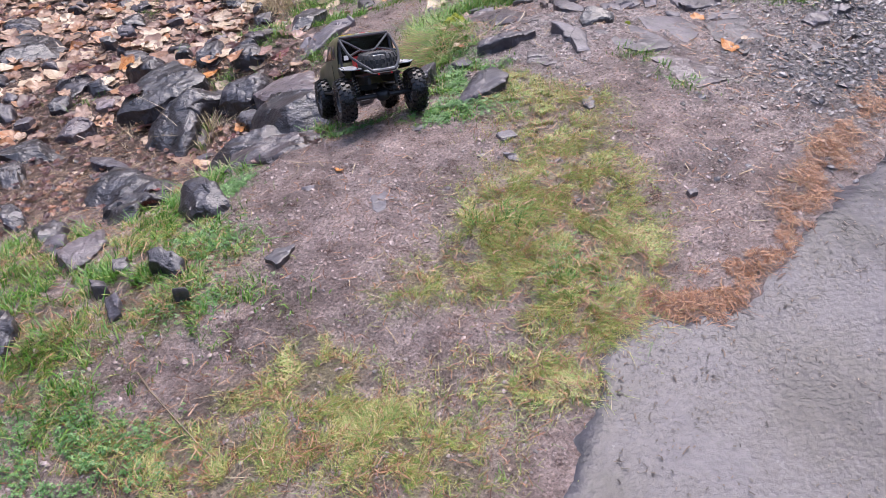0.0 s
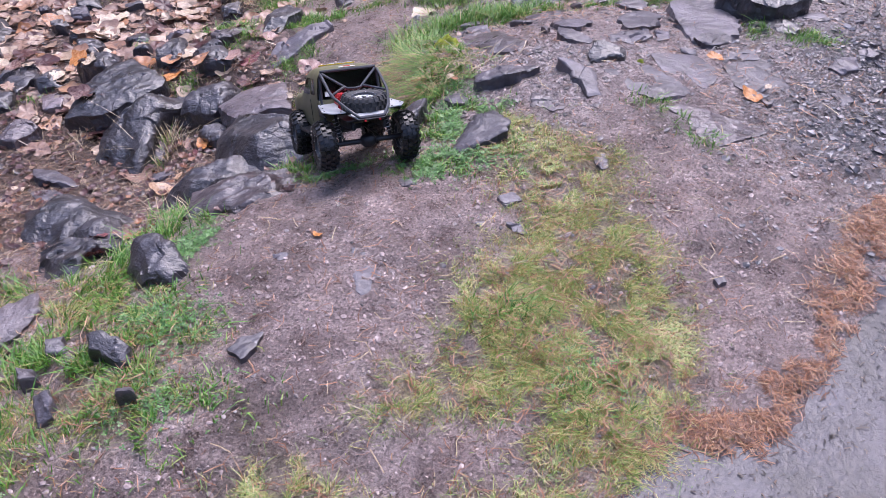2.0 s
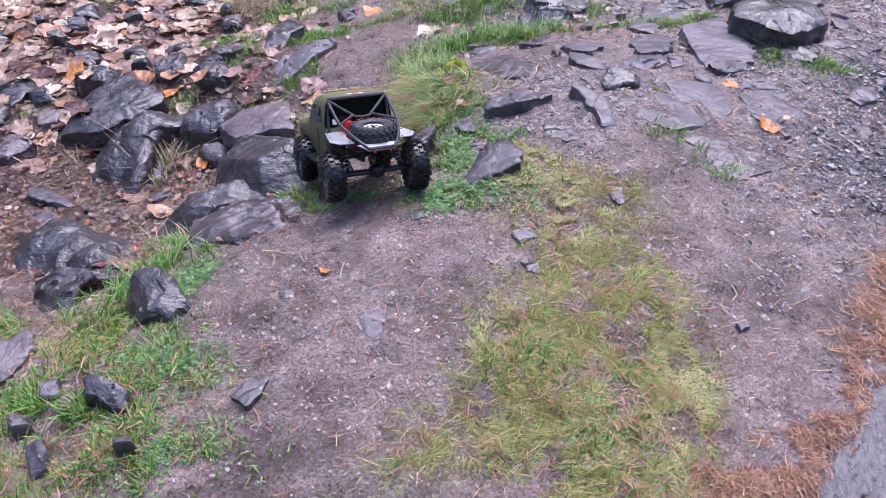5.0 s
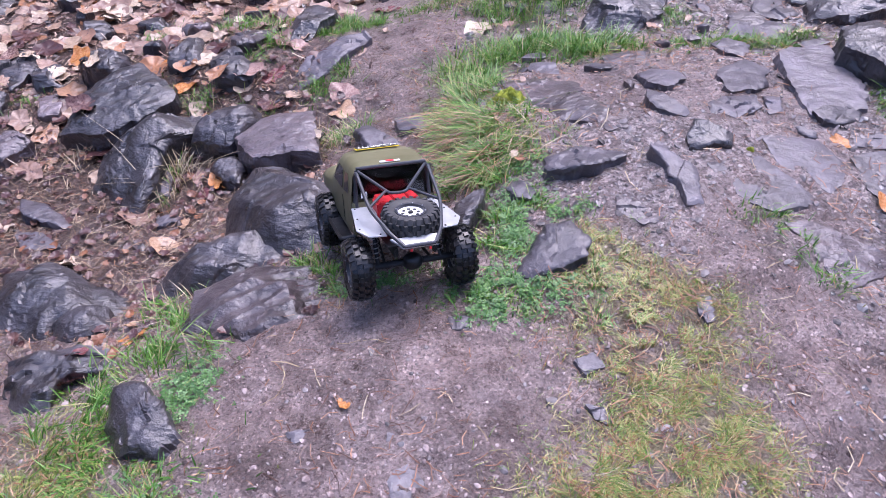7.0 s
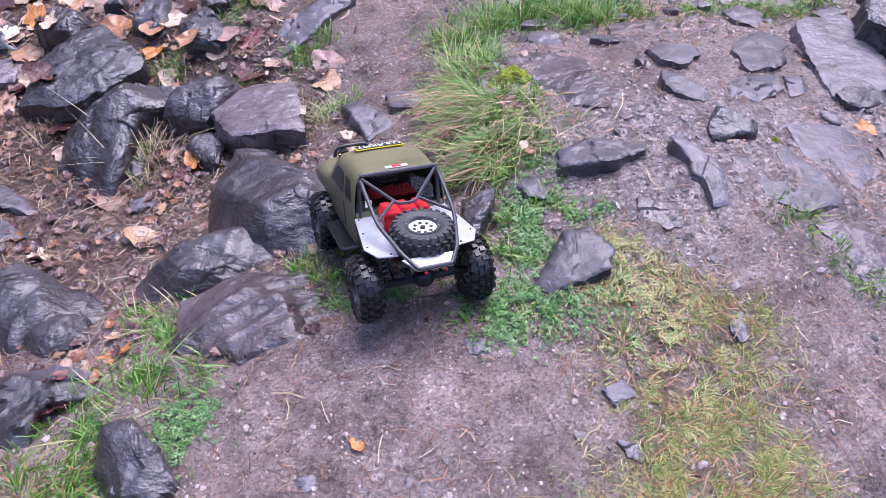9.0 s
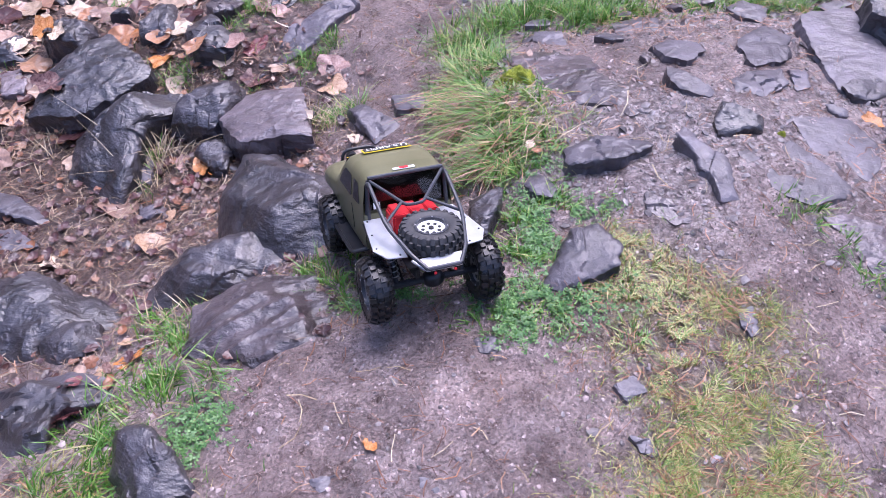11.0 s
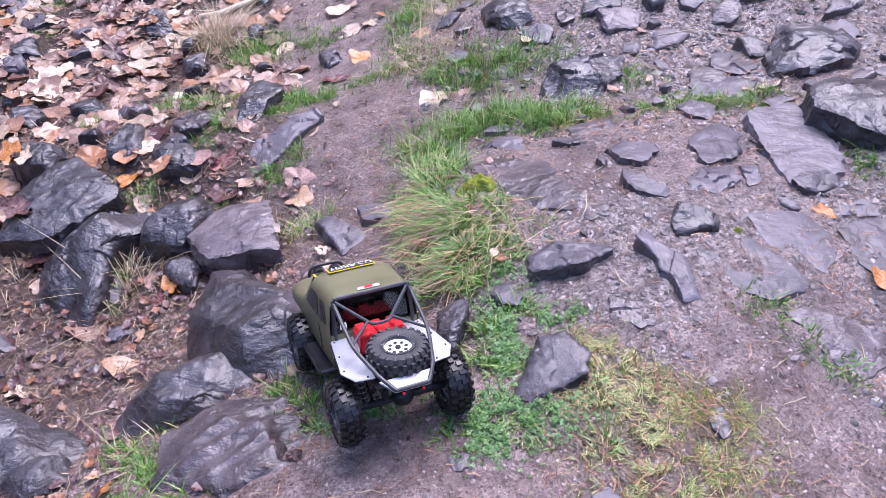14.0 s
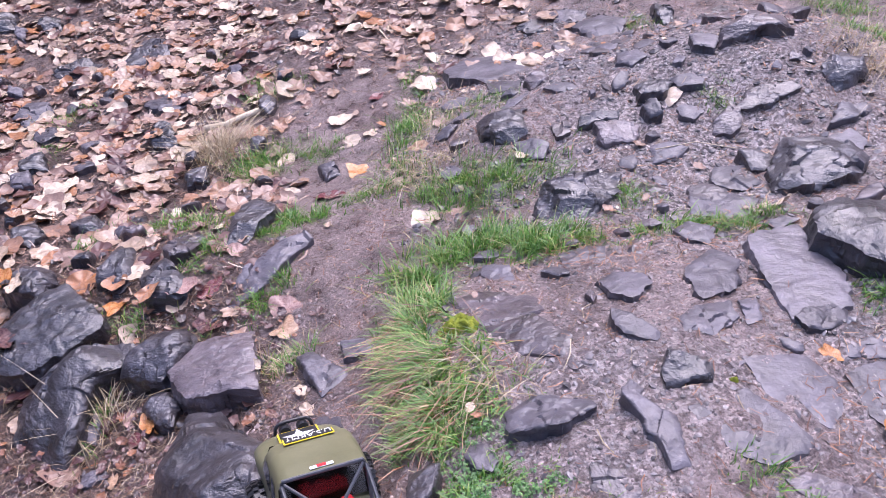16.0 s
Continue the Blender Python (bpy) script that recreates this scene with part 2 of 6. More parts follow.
def rock_material(name, stops, tint, coat, relief=1.0, rough=(0.26, 0.48)):
    """Rain-wet slate: colour blotches, pale flecks, splitting layers and a hammered fine relief."""
    m, t, p, node, link = nodes_of(name)
    co, info = node("ShaderNodeTexCoord"), node("ShaderNodeObjectInfo")
    mul, add = node("ShaderNodeMath"), node("ShaderNodeVectorMath")
    mul.operation, mul.inputs[1].default_value = "MULTIPLY", 53.0
    link(info.outputs["Random"], mul.inputs[0]), link(co.outputs["Object"], add.inputs[0]), link(mul.outputs[0], add.inputs[1])
    turn = node("ShaderNodeVectorRotate")
    turn.rotation_type = "EULER_XYZ"
    link(add.outputs[0], turn.inputs["Vector"])
    rot = node("ShaderNodeCombineXYZ")
    link(info.outputs["Random"], rot.inputs[0]), link(mul.outputs[0], rot.inputs[2]), link(rot.outputs[0], turn.inputs["Rotation"])
    flat = node("ShaderNodeVectorMath")
    flat.operation, flat.inputs[1].default_value = "MULTIPLY", (0.6, 1.0, 1.5)
    link(turn.outputs[0], flat.inputs[0])

    def noise_at(vec, s, d, ro):
        n = node("ShaderNodeTexNoise")
        n.inputs["Scale"].default_value, n.inputs["Detail"].default_value, n.inputs["Roughness"].default_value = s, d, ro
        link(vec, n.inputs["Vector"])
        return n.outputs[0]

    blotch, layer, fine = noise_at(add.outputs[0], 9, 6, 0.65), noise_at(flat.outputs[0], 27, 5, 0.55), noise_at(add.outputs[0], 85, 6, 0.62)
    ridged = node("ShaderNodeTexNoise")
    ridged.noise_type = "RIDGED_MULTIFRACTAL"
    ridged.inputs["Scale"].default_value, ridged.inputs["Detail"].default_value, ridged.inputs["Roughness"].default_value, ridged.inputs["Distortion"].default_value = 10, 5, 0.5, 0.6
    link(flat.outputs[0], ridged.inputs["Vector"])
    vor = node("ShaderNodeTexVoronoi")
    vor.feature, vor.inputs["Scale"].default_value = "F1", 15
    warp = node("ShaderNodeVectorMath")
    warp.operation = "MULTIPLY_ADD"
    link(layer, warp.inputs[0])
    warp.inputs[1].default_value = (0.05, 0.05, 0.05)
    link(flat.outputs[0], warp.inputs[2]), link(warp.outputs[0], vor.inputs["Vector"])
    mixv = node("ShaderNodeMath")
    mixv.operation, mixv.inputs[1].default_value = "MULTIPLY_ADD", 0.5
    half = node("ShaderNodeMath")
    half.operation, half.inputs[1].default_value = "MULTIPLY", 0.5
    link(layer, half.inputs[0]), link(blotch, mixv.inputs[0]), link(half.outputs[0], mixv.inputs[2])
    r = ramp(t, stops)
    link(mixv.outputs[0], r.inputs[0])
    own = node("ShaderNodeMapRange")
    own.inputs[3].default_value, own.inputs[4].default_value = 0.7, 1.25
    link(info.outputs["Random"], own.inputs[0])
    shade = node("ShaderNodeMix")
    shade.data_type, shade.blend_type, shade.inputs[0].default_value = "RGBA", "MULTIPLY", 1.0
    link(r.outputs[0], shade.inputs[6]), link(own.outputs[0], shade.inputs[7])
    fleck = ramp(t, [(0.69, (0, 0, 0)), (0.76, (1, 1, 1))])
    link(noise_at(add.outputs[0], 55, 3, 0.5), fleck.inputs[0])
    pale = node("ShaderNodeMix")
    pale.data_type, pale.inputs[7].default_value = "RGBA", (*tint, 1)
    link(fleck.outputs[0], pale.inputs[0]), link(shade.outputs[2], pale.inputs[6])
    g = node("ShaderNodeMix")
    g.data_type, g.blend_type, g.inputs[0].default_value = "RGBA", "OVERLAY", 0.5
    link(pale.outputs[2], g.inputs[6]), link(fine, g.inputs[7]), link(g.outputs[2], p.inputs["Base Color"])
    ro = node("ShaderNodeMapRange")
    ro.inputs[1].default_value, ro.inputs[2].default_value, ro.inputs[3].default_value, ro.inputs[4].default_value = 0.35, 0.65, *rough
    link(blotch, ro.inputs[0]), link(ro.outputs[0], p.inputs["Roughness"])
    p.inputs["IOR"].default_value, p.inputs["Specular IOR Level"].default_value = 1.5, 0.65
    p.inputs["Coat Weight"].default_value, p.inputs["Coat Roughness"].default_value, p.inputs["Coat IOR"].default_value = coat, 0.26, 1.5
    b0, b1, b2 = node("ShaderNodeBump"), node("ShaderNodeBump"), node("ShaderNodeBump")
    b3 = node("ShaderNodeBump")
    for b, h, s, d in ((b0, vor.outputs["Distance"], 0.4, 0.012), (b3, ridged.outputs[0], 0.7, 0.006), (b1, layer, 0.8, 0.014), (b2, fine, 0.85, 0.005)):
        b.inputs["Strength"].default_value, b.inputs["Distance"].default_value = s, d * relief
        link(h, b.inputs["Height"])
    link(b0.outputs[0], b3.inputs["Normal"]), link(b3.outputs[0], b1.inputs["Normal"]), link(b1.outputs[0], b2.inputs["Normal"]), link(b1.outputs[0], p.inputs["Coat Normal"]), link(b2.outputs[0], p.inputs["Normal"])
    return m


ROCK = rock_material("wet_slate", [(0.3, (0.016, 0.0125, 0.012)), (0.44, (0.036, 0.03, 0.032)), (0.57, (0.062, 0.054, 0.061)), (0.7, (0.105, 0.094, 0.105))], (0.16, 0.145, 0.15), 0.55)
BROWN_ROCK = rock_material("wet_brown_slate", [(0.3, (0.028, 0.02, 0.0195)), (0.44, (0.066, 0.049, 0.051)), (0.57, (0.108, 0.084, 0.089)), (0.7, (0.165, 0.135, 0.14))], (0.25, 0.22, 0.2), 0.5)
FLAG = rock_material("wet_flagstone", [(0.3, (0.04, 0.034, 0.037)), (0.44, (0.076, 0.066, 0.073)), (0.57, (0.114, 0.1, 0.112)), (0.7, (0.165, 0.147, 0.16))], (0.26, 0.24, 0.24), 0.0, 0.5, (0.34, 0.55))
PURPLE_ROCK = rock_material("wet_purple_slate", [(0.3, (0.06, 0.045, 0.046)), (0.44, (0.12, 0.093, 0.097)), (0.57, (0.18, 0.145, 0.152)), (0.7, (0.25, 0.21, 0.215))], (0.3, 0.27, 0.25), 0.35)
GRIT = island_material("trodden_grit", [(0.0, (0.05, 0.042, 0.041)), (0.5, (0.16, 0.13, 0.124)), (0.98, (0.23, 0.19, 0.18)), (1.0, (0.36, 0.325, 0.305))], 0.45)
SLATE_GRAVEL = island_material("dark_slate_gravel", [(0.0, (0.04, 0.037, 0.04)), (0.6, (0.12, 0.112, 0.12)), (0.95, (0.22, 0.208, 0.215)), (1.0, (0.36, 0.33, 0.32))], 0.3)
RUBBLE = island_material("dark_rubble", [(0.0, (0.03, 0.024, 0.023)), (0.6, (0.09, 0.078, 0.078)), (1.0, (0.16, 0.145, 0.145))], 0.3)
BITS = island_material("black_wet_bits", [(0.0, (0.012, 0.009, 0.008)), (0.6, (0.05, 0.034, 0.026)), (1.0, (0.14, 0.09, 0.06))], 0.35)
PEBBLES = island_material("wet_pebbles", [(0.0, (0.06, 0.05, 0.049)), (0.4, (0.14, 0.119, 0.116)), (0.8, (0.2, 0.17, 0.165)), (0.985, (0.25, 0.218, 0.21)), (1.0, (0.36, 0.325, 0.31))], 0.45)
CRUMBS = island_material("earth_crumbs", [(0.0, (0.1, 0.068, 0.06)), (0.5, (0.25, 0.185, 0.17)), (1.0, (0.37, 0.288, 0.267))], 0.4)
ASPHALT = surface("wet_asphalt", [(0.38, (0.022, 0.0205, 0.025)), (0.5, (0.048, 0.044, 0.053)), (0.62, (0.08, 0.073, 0.086))], 4, (0.12, 0.34), 0.66, 19, grain=0.7, size=0.0036)
GRASS = island_material("green_grass", [(0.0, (0.035, 0.11, 0.012)), (0.4, (0.08, 0.23, 0.025)), (0.75, (0.16, 0.33, 0.045)), (0.92, (0.3, 0.34, 0.09)), (1.0, (0.46, 0.37, 0.18))], 0.4, 0.3)
TURF = island_material("yellowing_turf", [(0.0, (0.075, 0.21, 0.028)), (0.25, (0.19, 0.31, 0.055)), (0.5, (0.37, 0.39, 0.1)), (0.68, (0.54, 0.48, 0.19)), (0.82, (0.6, 0.46, 0.25)), (0.88, (0.45, 0.2, 0.085)), (1.0, (0.28, 0.115, 0.055))], 0.45, 0.3)
SCRAPS = island_material("leaf_scraps", [(0.0, (0.03, 0.013, 0.013)), (0.4, (0.08, 0.034, 0.032)), (0.75, (0.14, 0.07, 0.055)), (0.92, (0.26, 0.105, 0.045)), (1.0, (0.36, 0.25, 0.18))], 0.28, 0.1)
STRAW_MIX = island_material("matted_straw", [(0.0, (0.055, 0.03, 0.022)), (0.45, (0.15, 0.085, 0.055)), (0.8, (0.28, 0.19, 0.115)), (1.0, (0.46, 0.36, 0.23))], 0.45, 0.15)
STRAW = island_material("bleached_straw", [(0.0, (0.3, 0.22, 0.12)), (0.5, (0.45, 0.34, 0.2)), (1.0, (0.55, 0.46, 0.32))], 0.5, 0.2)
CLOVER = island_material("clover_green", [(0.0, (0.05, 0.145, 0.038)), (0.6, (0.115, 0.255, 0.07)), (1.0, (0.21, 0.36, 0.115))], 0.4, 0.25)
NEEDLES = island_material("rust_brown_needles", [(0.0, (0.07, 0.028, 0.016)), (0.4, (0.17, 0.066, 0.03)), (0.8, (0.3, 0.125, 0.055)), (1.0, (0.42, 0.25, 0.13))], 0.4)
CHIPS = island_material("wet_bark_chips", [(0.0, (0.045, 0.022, 0.017)), (0.4, (0.12, 0.06, 0.042)), (0.75, (0.22, 0.12, 0.08)), (1.0, (0.36, 0.24, 0.16))], 0.4)
LEAF_STOPS = [(0.2, (0.07, 0.028, 0.027)), (0.29, (0.16, 0.078, 0.062)), (0.36, (0.35, 0.228, 0.168)), (0.44, (0.24, 0.14, 0.1)), (0.5, (0.41, 0.29, 0.21)), (0.56, (0.36, 0.14, 0.048)), (0.62, (0.32, 0.198, 0.138)), (0.7, (0.5, 0.39, 0.275)), (0.8, (0.62, 0.5, 0.37))]
LEAF_MIX = island_material("fallen_leaf_mix", [(min(1, max(0, (p - 0.2) * 1.7)), q) for p, q in LEAF_STOPS], 0.32, 0.15)
LEAF = surface("fallen_leaf", LEAF_STOPS, 14, (0.2, 0.45), 0.3, 8, spread="object", grain=0.3, size=0.002)
CREAM_LEAF = surface("cream_leaf", [(0.3, (0.42, 0.31, 0.22)), (0.7, (0.62, 0.5, 0.38))], 20, (0.25, 0.45), 0.2, 8, grain=0.2, size=0.002)
TAN_LEAF = surface("tan_leaf", [(0.3, (0.3, 0.17, 0.1)), (0.7, (0.5, 0.34, 0.22))], 20, (0.2, 0.4), 0.25, 8, grain=0.3, size=0.002)
PINK_LEAF = surface("pink_brown_leaf", [(0.3, (0.25, 0.14, 0.115)), (0.7, (0.42, 0.27, 0.22))], 20, (0.18, 0.4), 0.25, 8, grain=0.3, size=0.002)
ORANGE_LEAF = surface("russet_leaf", [(0.3, (0.3, 0.1, 0.03)), (0.55, (0.48, 0.2, 0.06)), (0.75, (0.55, 0.34, 0.16))], 16, (0.2, 0.4), 0.25, 8, grain=0.3, size=0.002)
MAROON_LEAF = surface("maroon_leaf", [(0.3, (0.09, 0.026, 0.03)), (0.7, (0.24, 0.09, 0.085))], 20, (0.15, 0.35), 0.25, 8, grain=0.3, size=0.002)
MOSS = surface("bright_moss", [(0.3, (0.1, 0.14, 0.012)), (0.5, (0.24, 0.28, 0.02)), (0.7, (0.36, 0.38, 0.04))], 60, (0.7, 0.9), 0.9, 6, size=0.006)


# ---- building helpers ----
def mesh_object(name, verts, faces, material, smooth=False, parent=None, label=""):
    me = bpy.data.meshes.new(name)
    me.from_pydata(verts, [], faces)
    me.materials.append(material)
    if smooth:
        me.shade_smooth()
    ob = new(name, me)
    if parent:
        ob.parent = parent
    return tagged(ob, label)


def part(name, bm, material, parent, label="", sharp=None):
    """Links a bmesh as one mesh under a thing or part."""
    me = bpy.data.meshes.new(name)
    bmesh.ops.recalc_face_normals(bm, faces=bm.faces)
    bm.to_mesh(me)
    bm.free()
    me.materials.append(material)
    if sharp is not None:
        me.shade_smooth()
        me.set_sharp_from_angle(angle=radians(sharp))
    ob = new(name, me)
    ob.parent = parent
    return tagged(ob, label)


# ---- ground ----
def stepped(lo, hi, step, far):
    core = list(np.arange(lo, hi + step / 2, step))
    out, d = [], step
    while d < far:
        d *= 1.5
        out.append(d)
    run = np.cumsum(out)
    return np.array([lo - v for v in run[::-1]] + core + [core[-1] + v for v in run])


def sod_share(x, y):
    """How thick the turf grows."""
    sod = np.zeros_like(np.asarray(x, float))
    for cx, cy, rx, ry, _, _ in TURF_SPOTS:
        sod = np.maximum(sod, blot(x, y, cx, cy, rx, ry))
    return sod


def build_ground():
    xs, ys = stepped(-3.3, 2.1, 0.016, 40), stepped(0.3, 7.0, 0.016, 40)
    X, Y = np.meshgrid(xs, ys)
    Z = soil(X, Y)
    n, k = len(xs), len(ys)
    idx = np.arange(n * k).reshape(k, n)
    faces = np.stack([idx[:-1, :-1], idx[:-1, 1:], idx[1:, 1:], idx[1:, :-1]], -1).reshape(-1, 4)
    me = bpy.data.meshes.new("ground")
    me.from_pydata(np.stack([X, Y, Z], -1).reshape(-1, 3).tolist(), [], faces.tolist())
    sod = sod_share(X, Y)
    sod = np.clip(sod * (1 + 0.8 * soft_noise(X, Y, 0.05, 21)), 0, 1) * 0.62
    for name, values in (("gravel", gravel_share(X, Y)), ("slate", slate_share(X, Y)), ("damp", damp_share(X, Y)), ("litter", litter_share(X, Y)), ("sod", sod)):
        a = me.attributes.new(name, "FLOAT", "POINT")
        a.data.foreach_set("value", values.reshape(-1).astype(np.float32))
    me.materials.append(SOIL)
    me.shade_smooth()
    return tagged(new("ground", me), "wet brown earth with gravel and leaf mould on a slope", "ground", kind="structure")


# patches of growth: x, y, half widths, number, length
TURF_SPOTS = (
    (0.16, 1.91, 0.12, 0.11, 300, 0.03), (0.24, 1.77, 0.12, 0.12, 600, 0.03), (0.24, 1.6, 0.12, 0.11, 1100, 0.03), (0.16, 1.44, 0.13, 0.10, 1700, 0.035),
    (0.08, 1.37, 0.09, 0.07, 900, 0.04), (0.29, 1.42, 0.10, 0.10, 1000, 0.03), (0.04, 1.25, 0.10, 0.07, 800, 0.03), (0.19, 1.26, 0.13, 0.09, 1800, 0.035),
    (0.23, 1.12, 0.10, 0.06, 900, 0.035), (0.33, 1.29, 0.07, 0.08, 500, 0.03), (-0.3, 1.0, 0.10, 0.08, 650, 0.03), (-0.2, 0.88, 0.12, 0.09, 900, 0.03),
    (-0.36, 0.83, 0.12, 0.06, 500, 0.03), (-0.1, 0.8, 0.12, 0.08, 800, 0.03), (0.33, 1.57, 0.07, 0.07, 300, 0.025), (0.1, 2.0, 0.08, 0.06, 200, 0.03),
    (-0.12, 1.2, 0.07, 0.05, 200, 0.03), (0.3, 1.87, 0.08, 0.05, 260, 0.025), (0.12, 0.98, 0.12, 0.06, 700, 0.035),
    (-0.79, 1.5, 0.15, 0.1, 380, 0.035), (-0.6, 1.35, 0.1, 0.09, 260, 0.03), (-0.9, 1.14, 0.14, 0.1, 480, 0.035), (-0.65, 1.2, 0.11, 0.07, 300, 0.03), (-0.88, 1.0, 0.12, 0.07, 420, 0.035), (-1.1, 1.5, 0.15, 0.12, 380, 0.035),
    (-0.62, 0.86, 0.13, 0.06, 420, 0.035), (-0.45, 0.8, 0.12, 0.05, 320, 0.03), (-0.41, 0.97, 0.08, 0.05, 160, 0.03),
)
GRASS_SPOTS = (
    (-0.71, 1.93, 0.08, 0.08, 260, 0.06), (-0.68, 1.82, 0.09, 0.08, 460, 0.07), (-0.76, 1.63, 0.06, 0.06, 160, 0.055), (-0.63, 1.4, 0.13, 0.1, 646, 0.04),
    (-0.73, 1.3, 0.11, 0.08, 561, 0.05), (-1, 1.3, 0.13, 0.1, 714, 0.05), (-0.59, 1.17, 0.11, 0.08, 561, 0.04), (-0.88, 1.09, 0.13, 0.1, 714, 0.05),
    (-0.79, 1.33, 0.077, 0.06, 408, 0.05), (-0.65, 1.29, 0.088, 0.05, 340, 0.045), (-0.74, 1.53, 0.077, 0.09, 374, 0.055), (-0.46, 1.2, 0.099, 0.06, 204, 0.035),
    (-0.81, 1.66, 0.07, 0.08, 260, 0.06), (-0.96, 1.15, 0.11, 0.08, 425, 0.05), (-0.8, 0.95, 0.13, 0.08, 510, 0.05), (-1.15, 1.2, 0.13, 0.12, 510, 0.05),
    (-0.53, 3.48, 0.12, 0.05, 650, 0.07), (-0.64, 3.4, 0.07, 0.05, 260, 0.06), (-0.62, 3.05, 0.05, 0.08, 260, 0.06), (-0.55, 3.12, 0.05, 0.07, 240, 0.06),
    (-0.82, 3.36, 0.06, 0.16, 330, 0.07), (-0.94, 3.6, 0.08, 0.12, 220, 0.07), (-0.79, 4.2, 0.12, 0.12, 800, 0.13), (-0.86, 4.85, 0.14, 0.14, 420, 0.09),
    (-0.12, 4.5, 0.08, 0.25, 480, 0.07), (-0.17, 4.1, 0.09, 0.2, 520, 0.08), (-0.2, 3.68, 0.08, 0.1, 260, 0.08), (0.11, 3.4, 0.18, 0.12, 900, 0.1),
    (-0.25, 3.57, 0.12, 0.06, 330, 0.06), (-0.03, 3.45, 0.12, 0.08, 380, 0.08), (0.04, 3.06, 0.13, 0.08, 1100, 0.1), (0.19, 3, 0.11, 0.07, 800, 0.09),
    (-0.12, 2.96, 0.08, 0.08, 700, 0.11), (0.3, 2.97, 0.08, 0.05, 330, 0.07), (-0.14, 2.78, 0.06, 0.09, 520, 0.11), (0.47, 3.2, 0.08, 0.07, 330, 0.05),
    (0.45, 2.98, 0.1, 0.05, 220, 0.05), (0.64, 2.99, 0.1, 0.05, 380, 0.06), (0.79, 2.98, 0.09, 0.05, 380, 0.06), (0.1, 4, 0.12, 0.12, 280, 0.06),
    (0.87, 3.62, 0.05, 0.06, 100, 0.05), (1.67, 4.5, 0.15, 0.15, 420, 0.08), (1.6, 4.08, 0.12, 0.12, 380, 0.07), (-0.55, 4.2, 0.12, 0.08, 250, 0.06),
    (0.5, 2.11, 0.05, 0.04, 90, 0.045), (0.56, 2.02, 0.05, 0.05, 70, 0.04), (0.62, 1.96, 0.06, 0.04, 110, 0.035), (0.94, 2.6, 0.06, 0.04, 200, 0.05),
    (1.06, 2.52, 0.08, 0.05, 300, 0.05), (-0.48, 2.78, 0.06, 0.06, 240, 0.06), (-0.43, 2.06, 0.07, 0.06, 260, 0.05), (-0.7, 2.11, 0.05, 0.04, 90, 0.05),
    (-0.57, 2.2, 0.06, 0.03, 120, 0.04), (-0.77, 2.03, 0.07, 0.05, 130, 0.06), (-1.2, 3.12, 0.08, 0.08, 150, 0.07), (-0.85, 3.28, 0.07, 0.06, 200, 0.07),
    (-0.03, 2.2, 0.06, 0.1, 240, 0.05), (-0.06, 2.05, 0.05, 0.08, 200, 0.05), (-0.3, 1.97, 0.09, 0.03, 160, 0.035), (0.08, 2.12, 0.05, 0.03, 120, 0.04),
    (-1.05, 2.75, 0.05, 0.1, 130, 0.1), (0.86, 4.7, 0.08, 0.1, 160, 0.07), (-1.9, 4.6, 0.1, 0.15, 150, 0.07), (-1.95, 5, 0.12, 0.15, 200, 0.07),
    (-1.3, 5.4, 0.1, 0.1, 140, 0.06), (-1.15, 1.45, 0.13, 0.1, 646, 0.06), (-1.2, 1.65, 0.1, 0.1, 300, 0.07), (-1, 1.6, 0.08, 0.06, 180, 0.06), (-1.3, 1.3, 0.17, 0.12, 595, 0.06), (-1.05, 1, 0.13, 0.1, 442, 0.05), (0.08, 1.38, 0.07, 0.04, 260, 0.05), (0.19, 1.2, 0.08, 0.05, 200, 0.04),
    (-0.05, 1.88, 0.1, 0.05, 300, 0.035), (-0.02, 2.06, 0.05, 0.08, 220, 0.045), (0.0, 2.17, 0.04, 0.07, 160, 0.05), (0.12, 1.95, 0.05, 0.03, 60, 0.03), (-0.36, 1.98, 0.06, 0.04, 120, 0.045), (0.13, 1.82, 0.04, 0.03, 60, 0.03),
    (-1.35, 3.7, 0.08, 0.15, 160, 0.08), (-1.1, 3.75, 0.08, 0.12, 160, 0.08), (-1.75, 3.2, 0.08, 0.1, 90, 0.07), (-1.0, 3.05, 0.06, 0.06, 140, 0.07), (-0.8, 2.95, 0.05, 0.05, 110, 0.06),
)
CLOVER_SPOTS = (
    (-0.02, 1.9, 0.09, 0.05, 700, 0.02), (-0.07, 1.86, 0.06, 0.05, 380, 0.02), (-0.01, 2.13, 0.05, 0.08, 420, 0.025), (-0.6, 1.68, 0.05, 0.07, 420, 0.02),
    (-0.74, 0.84, 0.1, 0.07, 800, 0.02), (-0.6, 0.85, 0.07, 0.06, 300, 0.02), (-0.54, 1.38, 0.06, 0.06, 200, 0.018), (-0.8, 0.93, 0.09, 0.06, 350, 0.02),
    (-0.3, 1.96, 0.1, 0.03, 260, 0.018), (-0.02, 2.04, 0.04, 0.05, 220, 0.02), (0.08, 2.12, 0.05, 0.02, 120, 0.018), (-0.64, 1.44, 0.06, 0.05, 200, 0.018),
    (0.11, 1.91, 0.04, 0.04, 90, 0.016), (0.19, 1.27, 0.08, 0.06, 180, 0.016), (0.0, 2.25, 0.04, 0.06, 160, 0.02), (-0.57, 1.2, 0.08, 0.06, 220, 0.018),
)
